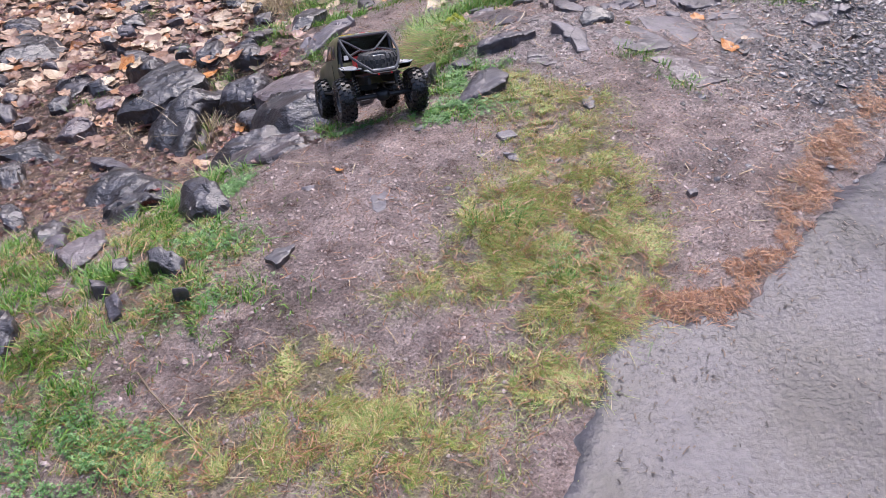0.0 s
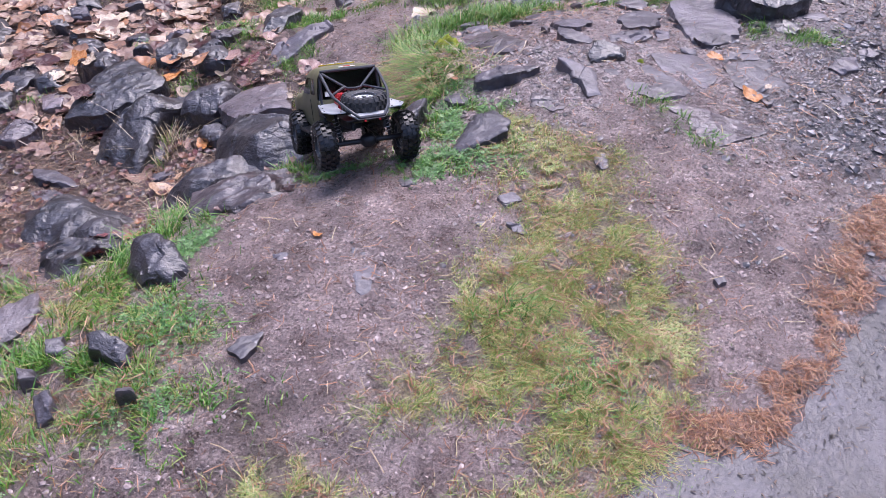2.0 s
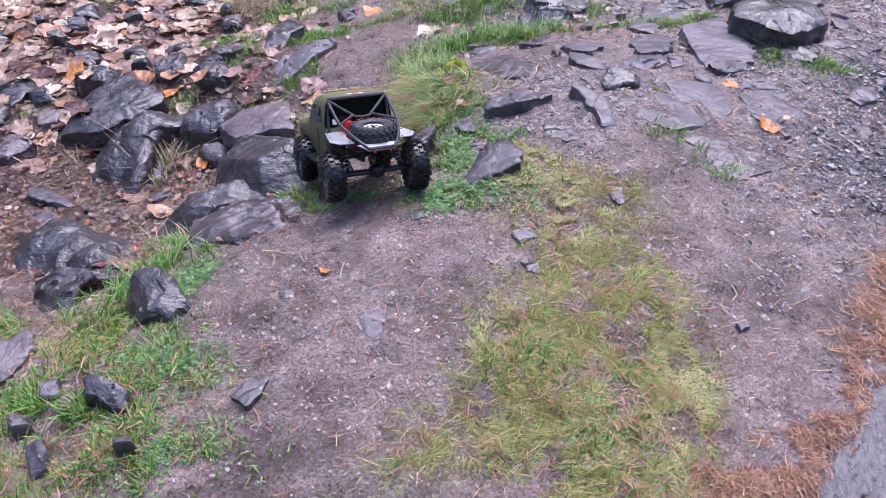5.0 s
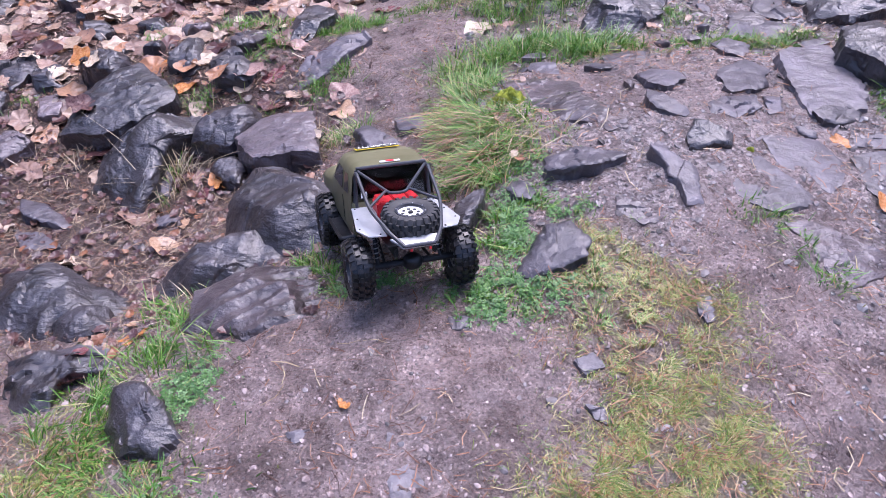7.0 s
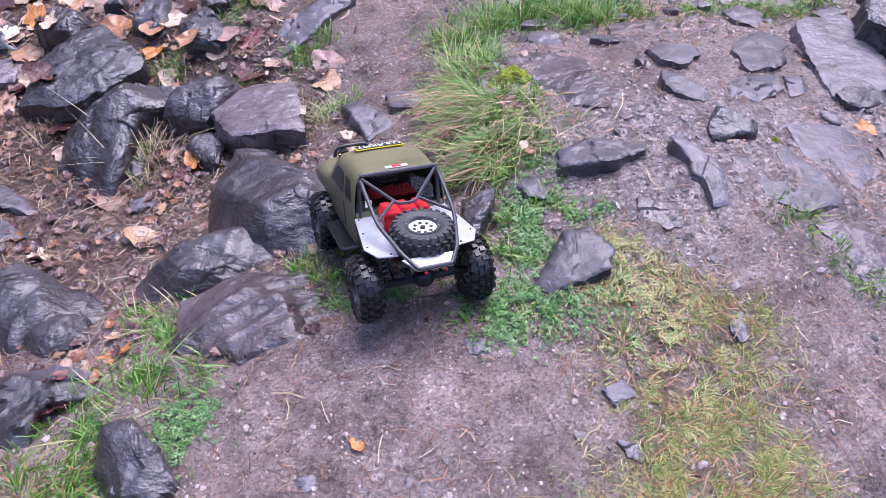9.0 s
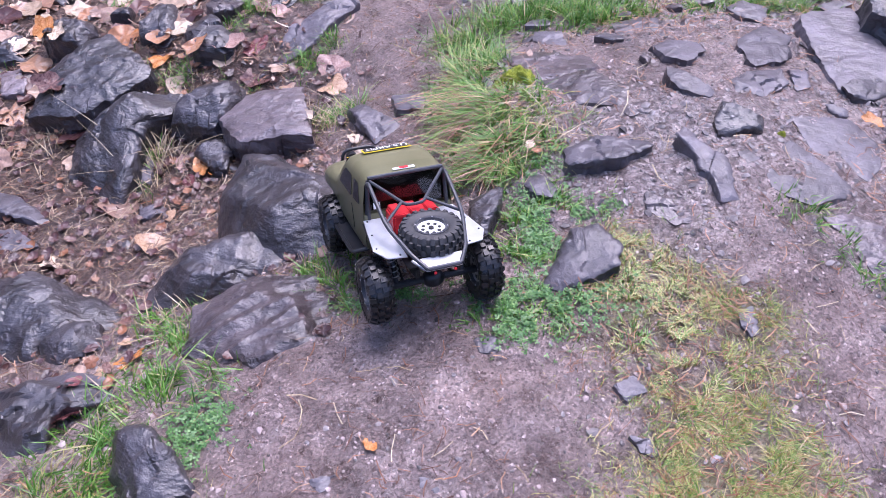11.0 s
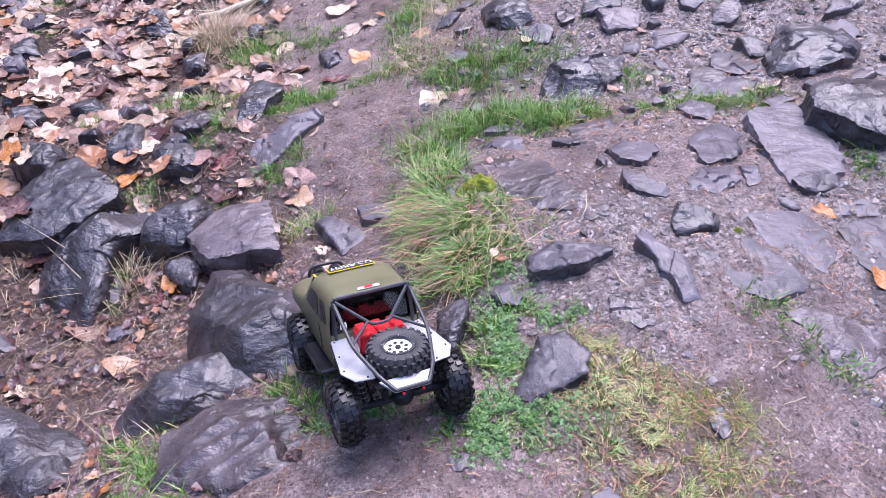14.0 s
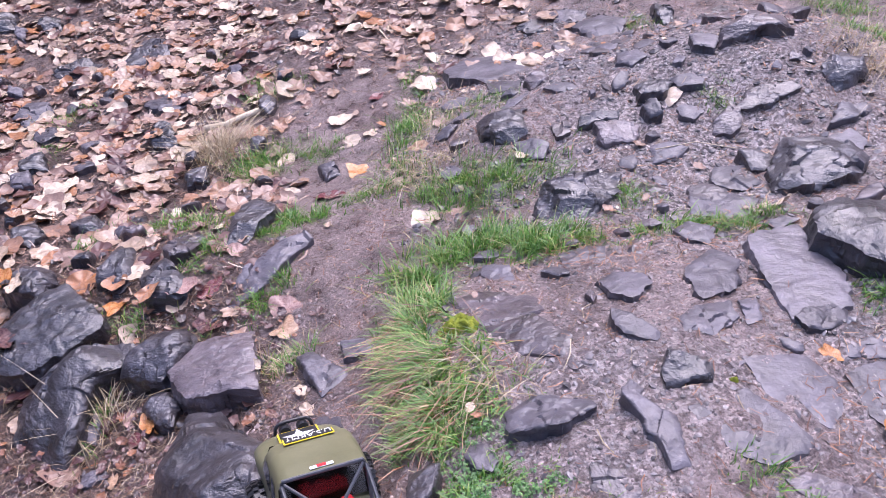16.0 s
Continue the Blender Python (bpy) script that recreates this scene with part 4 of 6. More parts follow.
rock(-1.59, 3.16, 0.02, ((-0.01, -0.08), (0.06, -0.07), (0.04, 0.00), (-0.01, 0.08), (-0.08, 0.06)), "flat purple stone", 59)
rock(-0.828, 2.703, 0.05, ((-0.003, -0.053), (0.049, -0.068), (0.049, -0.000), (-0.023, 0.097), (-0.072, 0.024)), "small angular stone", 60)
rock(0.37, 2.69, 0.0114, ((-0.04, -0.04), (0.00, -0.07), (0.06, -0.01), (0.06, 0.05), (-0.01, 0.06), (-0.06, 0.02)), "flat stone", 61)
rock(-1.90, 4.30, 0.04, ((-0.03, -0.05), (0.08, -0.06), (0.01, 0.07), (-0.06, 0.04)), "small stone", 62)
rock(0.51, 2.53, 0.0152, ((-0.06, -0.04), (0.00, -0.06), (0.07, -0.00), (0.07, 0.06), (-0.01, 0.05), (-0.06, -0.00)), "angular stone", 63)
rock(0.65, 3.95, 0.02, ((-0.05, -0.02), (-0.01, -0.07), (0.05, -0.04), (0.04, 0.05), (-0.03, 0.08)), "flat stone", 64)
rock(0.130, 2.265, 0.03, ((-0.078, -0.041), (0.007, -0.048), (0.095, -0.003), (0.083, 0.019), (-0.023, 0.055), (-0.084, 0.018)), "speckled wet stone", 65)
rock(-2.70, 6.29, 0.04, ((-0.02, -0.04), (0.06, -0.10), (0.03, 0.05), (-0.06, 0.09)), "rounded stone", 66)
rock(0.97, 2.60, 0.019, ((-0.05, -0.03), (0.04, -0.06), (0.07, -0.00), (0.01, 0.05), (-0.07, 0.04)), "dark stone", 67)
rock(-0.91, 1.45, 0.03, ((0.00, -0.08), (0.03, -0.04), (0.05, 0.02), (0.02, 0.08), (-0.04, 0.03), (-0.06, -0.01)), "flat purple slab", 68)
rock(-0.893, 1.751, 0.06, ((-0.057, -0.104), (0.026, -0.096), (0.021, -0.011), (0.110, 0.020), (0.097, 0.055), (-0.060, 0.081), (-0.138, 0.055)), "angular stone", 69, 0.4)
rock(-1.32, 2.42, 0.0114, ((-0.01, -0.06), (0.09, -0.03), (0.00, 0.04), (-0.08, 0.04)), "flat stone", 70)
rock(-0.650, 1.590, 0.085, ((-0.031, -0.052), (0.042, -0.065), (0.105, -0.053), (0.036, 0.021), (-0.010, 0.073), (-0.068, 0.070), (-0.073, 0.005)), "pointed block", 71, 0.65)
rock(0.68, 3.71, 0.03, ((-0.05, -0.04), (0.03, -0.05), (0.06, -0.00), (0.02, 0.05), (-0.06, 0.04)), "flat dark stone", 72)
rock(0.89, 3.90, 0.02, ((-0.05, -0.04), (0.01, -0.07), (0.06, -0.01), (0.02, 0.06), (-0.04, 0.05)), "flat stone", 73)
rock(0.90, 3.28, 0.03, ((-0.04, -0.05), (0.02, -0.05), (0.05, 0.00), (0.01, 0.06), (-0.05, 0.05)), "flat dark stone", 74)
rock(1.25, 3.47, 0.019, ((0.00, -0.03), (0.07, 0.01), (0.05, 0.05), (-0.03, 0.04), (-0.10, -0.06)), "angular stone", 75)
rock(-1.34, 1.87, 0.06, ((-0.00, -0.05), (0.06, -0.08), (0.05, -0.02), (-0.03, 0.07), (-0.07, 0.08)), "dark angular stone", 76)
rock(0.71, 3.15, 0.02, ((-0.05, -0.04), (0.03, -0.05), (0.06, -0.00), (0.01, 0.05), (-0.05, 0.04)), "flat brown stone", 77)
rock(-0.90, 1.82, 0.04, ((-0.06, -0.03), (-0.02, -0.02), (0.09, -0.02), (0.09, 0.00), (0.04, 0.02), (-0.05, 0.03), (-0.10, 0.01)), "flat pale-spotted stone", 78)
rock(-0.117, 2.130, 0.06, ((-0.033, -0.053), (-0.002, -0.072), (0.028, 0.004), (0.035, 0.050), (-0.029, 0.070)), "tilted slate at the bank foot", 79)
rock(-1.09, 5.21, 0.03, ((-0.01, -0.07), (0.05, -0.05), (0.01, 0.06), (-0.05, 0.07)), "small blue-grey stone", 80)
rock(-0.960, 1.961, 0.05, ((-0.037, -0.045), (0.014, -0.052), (0.077, -0.009), (0.048, 0.053), (-0.033, 0.049), (-0.069, 0.003)), "rounded stone", 81, 0.5)
rock(0.77, 2.53, 0.019, ((-0.05, -0.04), (0.00, -0.04), (0.06, -0.00), (0.08, 0.05), (-0.02, 0.03), (-0.07, -0.00)), "angular stone", 82)
rock(0.48, 3.61, 0.019, ((-0.07, -0.03), (-0.02, -0.03), (0.06, -0.02), (0.07, 0.01), (0.01, 0.04), (-0.06, 0.02)), "dark stone", 83)
rock(0.25, 3.51, 0.02, ((-0.04, -0.04), (0.03, -0.06), (0.06, -0.00), (-0.00, 0.05), (-0.05, 0.05)), "flat pale stone", 84)
rock(0.54, 3.53, 0.0076, ((-0.04, -0.03), (0.03, -0.04), (0.06, -0.02), (0.03, 0.05), (-0.07, 0.03)), "flat brown stone", 85)
rock(0.87, 3.50, 0.0228, ((-0.05, -0.03), (-0.01, -0.06), (0.03, -0.04), (0.05, 0.04), (0.02, 0.06), (-0.04, 0.02)), "dark brown stone", 86)
rock(-0.48, 3.95, 0.03, ((-0.01, -0.07), (0.05, -0.04), (0.01, 0.06), (-0.05, 0.05)), "small stone", 87)
rock(0.84, 2.44, 0.0114, ((-0.06, -0.03), (0.05, -0.04), (0.08, 0.03), (0.01, 0.03), (-0.07, 0.00)), "flat stone", 88)
rock(0.66, 3.40, 0.025, ((-0.05, -0.04), (0.02, -0.04), (0.06, -0.00), (0.02, 0.05), (-0.05, 0.04)), "half-buried flat stone", 89)
rock(0.79, 3.71, 0.02, ((-0.04, -0.03), (0.04, -0.04), (0.05, -0.01), (0.01, 0.04), (-0.05, 0.04)), "flat blue-grey stone", 90)
rock(-1.10, 1.65, 0.05, ((0.01, -0.07), (0.05, -0.03), (0.03, 0.03), (-0.04, 0.05), (-0.06, 0.01)), "dark block", 91)
rock(0.25, 3.52, 0.0114, ((-0.04, -0.03), (0.04, -0.04), (0.06, 0.01), (-0.01, 0.04), (-0.06, 0.02)), "flat stone", 92)
rock(-0.34, 2.46, 0.02, ((-0.04, 0.01), (-0.01, -0.05), (0.03, -0.06), (0.04, -0.01), (0.02, 0.05), (-0.04, 0.07)), "flat stone", 93)
rock(1.09, 2.36, 0.019, ((-0.031, -0.054), (0.026, -0.028), (0.060, 0.060), (0.004, 0.043), (-0.059, -0.021)), "grey stone", 94)
rock(0.317, 2.197, 0.026, ((-0.007, -0.023), (0.006, -0.090), (0.045, -0.076), (0.037, 0.025), (-0.024, 0.080), (-0.057, 0.085)), "long narrow slate on edge", 95)
rock(0.34, 2.50, 0.019, ((-0.042, 0.004), (-0.025, -0.027), (0.041, -0.050), (0.059, -0.025), (0.002, 0.037), (-0.036, 0.061)), "tilted slate", 96)
rock(-0.28, 2.72, 0.015, ((-0.035, -0.026), (0.032, -0.041), (0.052, -0.005), (0.006, 0.031), (-0.055, 0.041)), "flat stone", 97)
rock(-1.05, 2.72, 0.0152, ((-0.007, -0.045), (0.028, -0.056), (0.029, 0.011), (-0.007, 0.060), (-0.043, 0.030)), "small stone", 98)
rock(-1.03, 1.53, 0.025, ((0.017, -0.051), (0.039, -0.019), (0.019, 0.035), (-0.038, 0.045), (-0.037, -0.009)), "flat grey stone", 99)
rock(0.404, 2.342, 0.03, ((-0.042, -0.036), (0.050, -0.023), (0.061, 0.012), (-0.021, 0.050), (-0.048, -0.003)), "dark wedge of slate", 100)
rock(0.22, 2.10, 0.0057, ((-0.041, -0.002), (0.010, -0.039), (0.054, -0.026), (0.011, 0.025), (-0.035, 0.041)), "flat brown stone", 101)
rock(0.62, 2.56, 0.0114, ((-0.030, -0.055), (0.014, -0.036), (0.032, 0.051), (-0.016, 0.041)), "flat stone", 102)
rock(-0.96, 1.15, 0.03, ((0.005, -0.055), (0.017, -0.056), (0.022, -0.026), (0.020, 0.014), (-0.015, 0.060), (-0.048, 0.064)), "dark stone", 103)
rock(-0.20, 1.47, 0.0076, ((-0.014, -0.037), (0.012, -0.054), (0.028, 0.006), (0.006, 0.051), (-0.032, 0.034)), "slate chip", 104)
rock(-0.98, 2.54, 0.0114, ((-0.020, -0.036), (0.045, -0.015), (0.017, 0.034), (-0.042, 0.017)), "small stone", 105)
rock(-0.66, 1.31, 0.04, ((-0.029, -0.009), (-0.010, -0.006), (0.024, -0.031), (0.043, -0.026), (0.039, 0.004), (-0.018, 0.036), (-0.048, 0.032)), "dark stone", 106)
rock(0.22, 2.41, 0.0076, ((-0.031, -0.036), (0.024, -0.015), (0.041, 0.031), (0.002, 0.024), (-0.037, -0.004)), "flat brown stone", 107)
rock(-0.41, 1.32, 0.0076, ((-0.003, -0.035), (0.023, -0.007), (0.027, 0.032), (-0.013, 0.021), (-0.033, -0.011)), "slate chip", 108)
rock(-0.74, 1.19, 0.03, ((0.001, -0.039), (0.022, -0.017), (0.005, 0.031), (-0.028, 0.026)), "upright flat stone", 109)
rock(-0.21, 1.55, 0.00456, ((-0.021, -0.019), (0.026, -0.018), (0.018, 0.021), (-0.023, 0.015)), "sunken stone", 110)
rock(-0.13, 1.81, 0.00304, ((-0.022, -0.018), (0.025, -0.016), (0.017, 0.019), (-0.021, 0.015)), "sunken stone", 111)
rock(-0.78, 1.35, 0.02, ((-0.010, -0.023), (0.025, -0.015), (0.009, 0.025), (-0.024, 0.013)), "flat stone", 112)
rock(0.10, 1.72, 0.00456, ((-0.008, -0.024), (0.024, -0.005), (0.008, 0.025), (-0.024, 0.005)), "slate chip", 113)
rock(0.10, 1.72, 0.00456, ((-0.013, -0.019), (0.030, -0.005), (0.011, 0.020), (-0.028, 0.004)), "flat stone", 114)
rock(0.32, 1.86, 0.00456, ((-0.017, -0.022), (0.014, -0.015), (0.019, 0.028), (-0.015, 0.009)), "slate chip", 115)
rock(-0.37, 1.56, 0.0038, ((-0.011, -0.015), (0.030, -0.005), (0.011, 0.014), (-0.030, 0.006)), "sunken stone", 116)
rock(-0.80, 1.27, 0.03, ((-0.000, -0.023), (0.022, -0.007), (0.005, 0.014), (-0.027, 0.016)), "small stone", 117)
rock(-0.41, 1.62, 0.00304, ((-0.003, -0.018), (0.022, -0.007), (0.005, 0.019), (-0.024, 0.006)), "sunken stone", 118)
rock(0.32, 1.84, 0.0057, ((-0.005, -0.024), (0.014, -0.009), (0.007, 0.028), (-0.016, 0.006)), "pebble", 119)
rock(0.11, 1.62, 0.0038, ((-0.009, -0.011), (0.021, -0.015), (0.012, 0.011), (-0.023, 0.014)), "slate chip", 120)
rock(-0.60, 1.21, 0.04, ((-0.006, -0.019), (0.020, -0.006), (0.004, 0.016), (-0.018, 0.008)), "small stone", 121)
rock(0.51, 1.49, 0.0057, ((-0.010, -0.015), (0.012, -0.004), (0.009, 0.014), (-0.011, 0.005)), "pebble", 122)


def strew_stones(count, lo, hi, sizes, heights, labels, seed):
    """Further stones bedded between those above, none on top of another."""
    rnd = random.Random(seed)
    made = 0
    for _ in range(count * 6):
        if made == count:
            break
        x, y, r = rnd.uniform(lo[0], hi[0]), rnd.uniform(lo[1], hi[1]), rnd.uniform(*sizes)
        if any(math.hypot(x - a, y - b) < r + c for a, b, c in BEDDED):
            continue
        n, turn, long = rnd.randint(4, 6), rnd.uniform(0, 6.283), rnd.uniform(0.5, 0.95)
        corners = []
        for k in range(n):
            t, q = 6.283 * (k + rnd.uniform(-0.22, 0.22)) / n, r * rnd.uniform(0.75, 1.15)
            u, v = q * math.cos(t), q * long * math.sin(t)
            corners.append((u * math.cos(turn) - v * math.sin(turn), u * math.sin(turn) + v * math.cos(turn)))
        rock(x, y, rnd.uniform(*heights), tuple(corners), rnd.choice(labels), seed + made)
        made += 1


strew_stones(95, (-0.02, 2.15), (1.25, 4.7), (0.022, 0.075), (0.006, 0.02), ("flat slate stone", "flat brown slate", "half-buried slate chip", "angular slate"), 300)
strew_stones(14, (0.3, 2.9), (1.35, 4.5), (0.05, 0.095), (0.025, 0.05), ("angular slate block", "rugged brown stone"), 420)
strew_stones(46, (-2.6, 2.9), (-0.75, 5.6), (0.035, 0.09), (0.03, 0.07), ("angular slate", "grey slate block", "brown stone"), 450)

# ---- scattered stuff ----
ROCK_TREE = BVHTree.FromPolygons(*ROCK_SKIN)


def bare_of_rock(x, y):
    """True where no rock stands out of the ground."""
    z = soil(x, y)
    at = [ROCK_TREE.ray_cast(Vector((a, b, 3)), Vector((0, 0, -1)))[0] for a, b in zip(x.tolist(), y.tolist())]
    return np.array([p is None or p.z < c + 0.004 for p, c in zip(at, z)])


RND = np.random.default_rng(7)


def spots(patches, mult=1.0):
    """Random places in soft-edged patches, with the length given for each patch."""
    px, py, ln = [], [], []
    for cx, cy, rx, ry, count, length in patches:
        n = int(count * mult)
        px.append(cx + RND.normal(0, 0.62, n) * rx), py.append(cy + RND.normal(0, 0.62, n) * ry)
        ln.append(np.full(n, length) * RND.uniform(0.55, 1.2, n))
    return np.concatenate(px), np.concatenate(py), np.concatenate(ln)


def blades(name, patches, material, label, category, width=0.0022, lay=0.7, hang=(0, 0), mult=1.0, rise=0.0, gaps=-2.0, short=1.0):
    """Bent, tapering grass blades as one mesh."""
    x, y, ln = spots(patches, mult)
    keep = (soft_noise(x, y, 0.04, 51) + 0.6 * soft_noise(x, y, 0.015, 52) > gaps) & bare_of_rock(x, y)
    x, y, ln = x[keep], y[keep], ln[keep] * short
    n = len(x)
    z = soil(x, y) - 0.003 + rise
    a = 5 * soft_noise(x, y, 0.05, 61) + RND.normal(0, 0.9, n)
    out = np.abs(RND.normal(0, lay, n))
    dx, dy = np.cos(a) * out + hang[0], np.sin(a) * out + hang[1]
    sx, sy = -np.sin(a + 0.4), np.cos(a + 0.4)
    w = width * RND.uniform(0.6, 1.3, n)
    droop = RND.uniform(0.15, 0.9, n) + 0.6 * math.hypot(*hang)
    V = np.zeros((n, 7, 3))
    for i, (f, k) in enumerate(((0.0, 0.9), (0.4, 1.0), (0.75, 0.7), (1.0, 0.0))):
        cx, cy = x + dx * ln * f * (0.45 + 0.55 * f), y + dy * ln * f * (0.45 + 0.55 * f)
        cz = z + ln * (f - droop * f * f * 0.75)
        cz = np.maximum(cz, np.where(f > 0, land(cx, cy) + 0.002, cz)) if not any(hang) else cz
        for j, sgn in enumerate((-1, 1) if k else (0,)):
            V[:, 2 * i + j] = np.stack([cx + sgn * sx * w * k, cy + sgn * sy * w * k, cz], -1)
    b = (np.arange(n) * 7)[:, None]
    quads = np.concatenate([b + [0, 1, 3, 2], b + [2, 3, 5, 4]]).tolist()
    tris = (b + [4, 5, 6]).tolist()
    ob = mesh_object(name, V.reshape(-1, 3).tolist(), quads + tris, material)
    return tagged(ob, label, category, kind="stuff")


def clovers(name, patches, material, label):
    x, y, ln = spots(patches, 1.7)
    keep = (soft_noise(x, y, 0.03, 53) > -0.4) & bare_of_rock(x, y)
    x, y, ln = x[keep], y[keep], ln[keep] * 0.7
    n = len(x)
    z = soil(x, y) + ln * RND.uniform(0.2, 1.0, n)
    r = RND.uniform(0.0018, 0.0046, n)
    verts, faces = [], []
    turn = RND.uniform(0, 6.28, n)
    tx, ty = RND.normal(0, 0.35, n), RND.normal(0, 0.35, n)
    for k in range(n):
        for leaf in range(3):
            a = turn[k] + leaf * 2.094
            c, s, q = math.cos(a), math.sin(a), len(verts)
            for u, v in ((0, 0), (0.7, -0.5), (1.15, -0.32), (1.2, 0.32), (0.7, 0.5)):
                px, py = r[k] * (u * c - v * s), r[k] * (u * s + v * c)
                verts.append((x[k] + px, y[k] + py, z[k] + px * tx[k] + py * ty[k] - 0.15 * r[k] * abs(v)))
            faces.append((q, q + 1, q + 2, q + 3, q + 4))
    return tagged(mesh_object(name, verts, faces, material), label, "clover", kind="stuff")


def slivers(name, x, y, length, width, material, label, category, lift=0.003, bed=soil):
    """Needles, straws or chips: thin bent strips lying about."""
    n = len(x)
    a, bend, tip = RND.uniform(0, 6.283, n), RND.normal(0, 0.25, n), RND.normal(0, 0.12, n)
    V = np.zeros((n, 6, 3))
    z0 = bed(x, y) + lift * RND.uniform(0.3, 1.6, n)
    for i, f in enumerate((-0.5, 0.0, 0.5)):
        b = a + bend * f * 2
        cx, cy = x + np.cos(b) * length * f, y + np.sin(b) * length * f
        cz = np.maximum(z0 + tip * length * f + 0.08 * length * (0.25 - f * f), bed(cx, cy) + 0.0012)
        for j, sgn in enumerate((-1, 1)):
            V[:, 2 * i + j] = np.stack([cx - sgn * np.sin(b) * width, cy + sgn * np.cos(b) * width, cz + sgn * width * 0.3], -1)
    b = (np.arange(n) * 6)[:, None]
    faces = np.concatenate([b + [0, 2, 3, 1], b + [2, 4, 5, 3]]).tolist()
    return tagged(mesh_object(name, V.reshape(-1, 3).tolist(), faces, material), label, category, kind="stuff")


def pebble_bed(name, x, y, size, label):
    """Many small broken stones, each a rough twelve-cornered lump."""
    bm = bmesh.new()
    bmesh.ops.create_icosphere(bm, subdivisions=1, radius=1)
    ball = np.array([v.co[:] for v in bm.verts])
    tri = np.array([[v.index for v in f.verts] for f in bm.faces])
    bm.free()
    n, m = len(x), len(ball)
    P = ball[None] * RND.uniform(0.7, 1.25, (n, m, 1)) * np.stack([np.ones(n), RND.uniform(0.55, 1, n), RND.uniform(0.28, 0.55, n)], -1)[:, None]
    a, p = RND.uniform(0, 6.283, n), RND.normal(0, 0.35, n)
    X = P[..., 0] * np.cos(a)[:, None] - P[..., 1] * np.sin(a)[:, None]
    Y = P[..., 0] * np.sin(a)[:, None] + P[..., 1] * np.cos(a)[:, None]
    Z = P[..., 2] + X * p[:, None]
    z0 = soil(x, y) + size * 0.04
    V = np.stack([X * size[:, None] + x[:, None], Y * size[:, None] + y[:, None], Z * size[:, None] + z0[:, None]], -1)
    F = (tri[None] + (np.arange(n) * m)[:, None, None]).reshape(-1, 3)
    return tagged(mesh_object(name, V.reshape(-1, 3).tolist(), F.tolist(), PEBBLES), label, "gravel", kind="stuff")


def sown(n, lo, hi, share, floor=0.0):
    """Random places in a rectangle, kept with the chance that share(x, y) gives."""
    x, y = RND.uniform(lo[0], hi[0], n), RND.uniform(lo[1], hi[1], n)
    keep = RND.uniform(0, 1, n) < np.maximum(share(x, y), floor)
    return x[keep], y[keep]


def on_road(x, y):
    return (0.69 * (x - 0.60) - 0.72 * (y - 1.22) > -0.02) | ((x > 0.26) & (y < 1.06))


gx_, gy_ = sown(34000, (-0.1, 1.6), (2.0, 5.4), gravel_share)
pebble_bed("gravel", gx_, gy_, RND.lognormal(math.log(0.0041), 0.5, len(gx_)).clip(0.0018, 0.011), "loose wet grey gravel of broken slate")
gx_, gy_ = sown(9000, (0.5, 1.4), (2.0, 3.2), slate_share)
pebble_bed("slate_gravel", gx_, gy_, RND.lognormal(math.log(0.0065), 0.42, len(gx_)).clip(0.003, 0.018), "coarse dark grey slate gravel shining with rain").data.materials[0] = SLATE_GRAVEL
gx_, gy_ = sown(24000, (-1.2, 0.75), (1.4, 3.4), lambda x, y: np.where(on_road(x, y), 0, 0.5 + 0.4 * soft_noise(x, y, 0.12, 49)))
pebble_bed("grit", gx_, gy_, RND.lognormal(math.log(0.0021), 0.45, len(gx_)).clip(0.001, 0.007), "small wet pebbles trodden into the earth").data.materials[0] = GRIT
gx_, gy_ = sown(3500, (-2.9, 2.3), (-0.5, 6.8), lambda x, y: litter_share(x, y) * 0.5)
pebble_bed("rubble", gx_, gy_, RND.lognormal(math.log(0.009), 0.55, len(gx_)).clip(0.004, 0.03), "broken slate rubble under the fallen leaves").data.materials[0] = RUBBLE

gx_, gy_ = sown(7000, (-0.2, 2.6), (1.7, 5.2), lambda x, y: np.clip(0.35 + 0.6 * soft_noise(x, y, 0.22, 43), 0, 1))
pebble_bed("slate_rubble", gx_, gy_, RND.lognormal(math.log(0.008), 0.45, len(gx_)).clip(0.004, 0.022), "dark broken slate rubble over the upper slope").data.materials[0] = RUBBLE
gx_, gy_ = sown(44000, (-0.9, 0.75), (1.2, 3.0), lambda x, y: np.where(on_road(x, y), 0, 0.5 + 0.5 * soft_noise(x, y, 0.1, 44)))
pebble_bed("clods", gx_, gy_, RND.lognormal(math.log(0.0024), 0.45, len(gx_)).clip(0.001, 0.008), "crumbs and clods of wet brown earth").data.materials[0] = CRUMBS

gx_, gy_ = sown(260, (-0.9, 0.8), (1.0, 3.2), lambda x, y: np.where(on_road(x, y), 0, 0.6 + 0 * x))
pebble_bed("slate_chips", gx_, gy_, RND.lognormal(math.log(0.0055), 0.4, len(gx_)).clip(0.003, 0.012), "wet slate chips lying on the path")

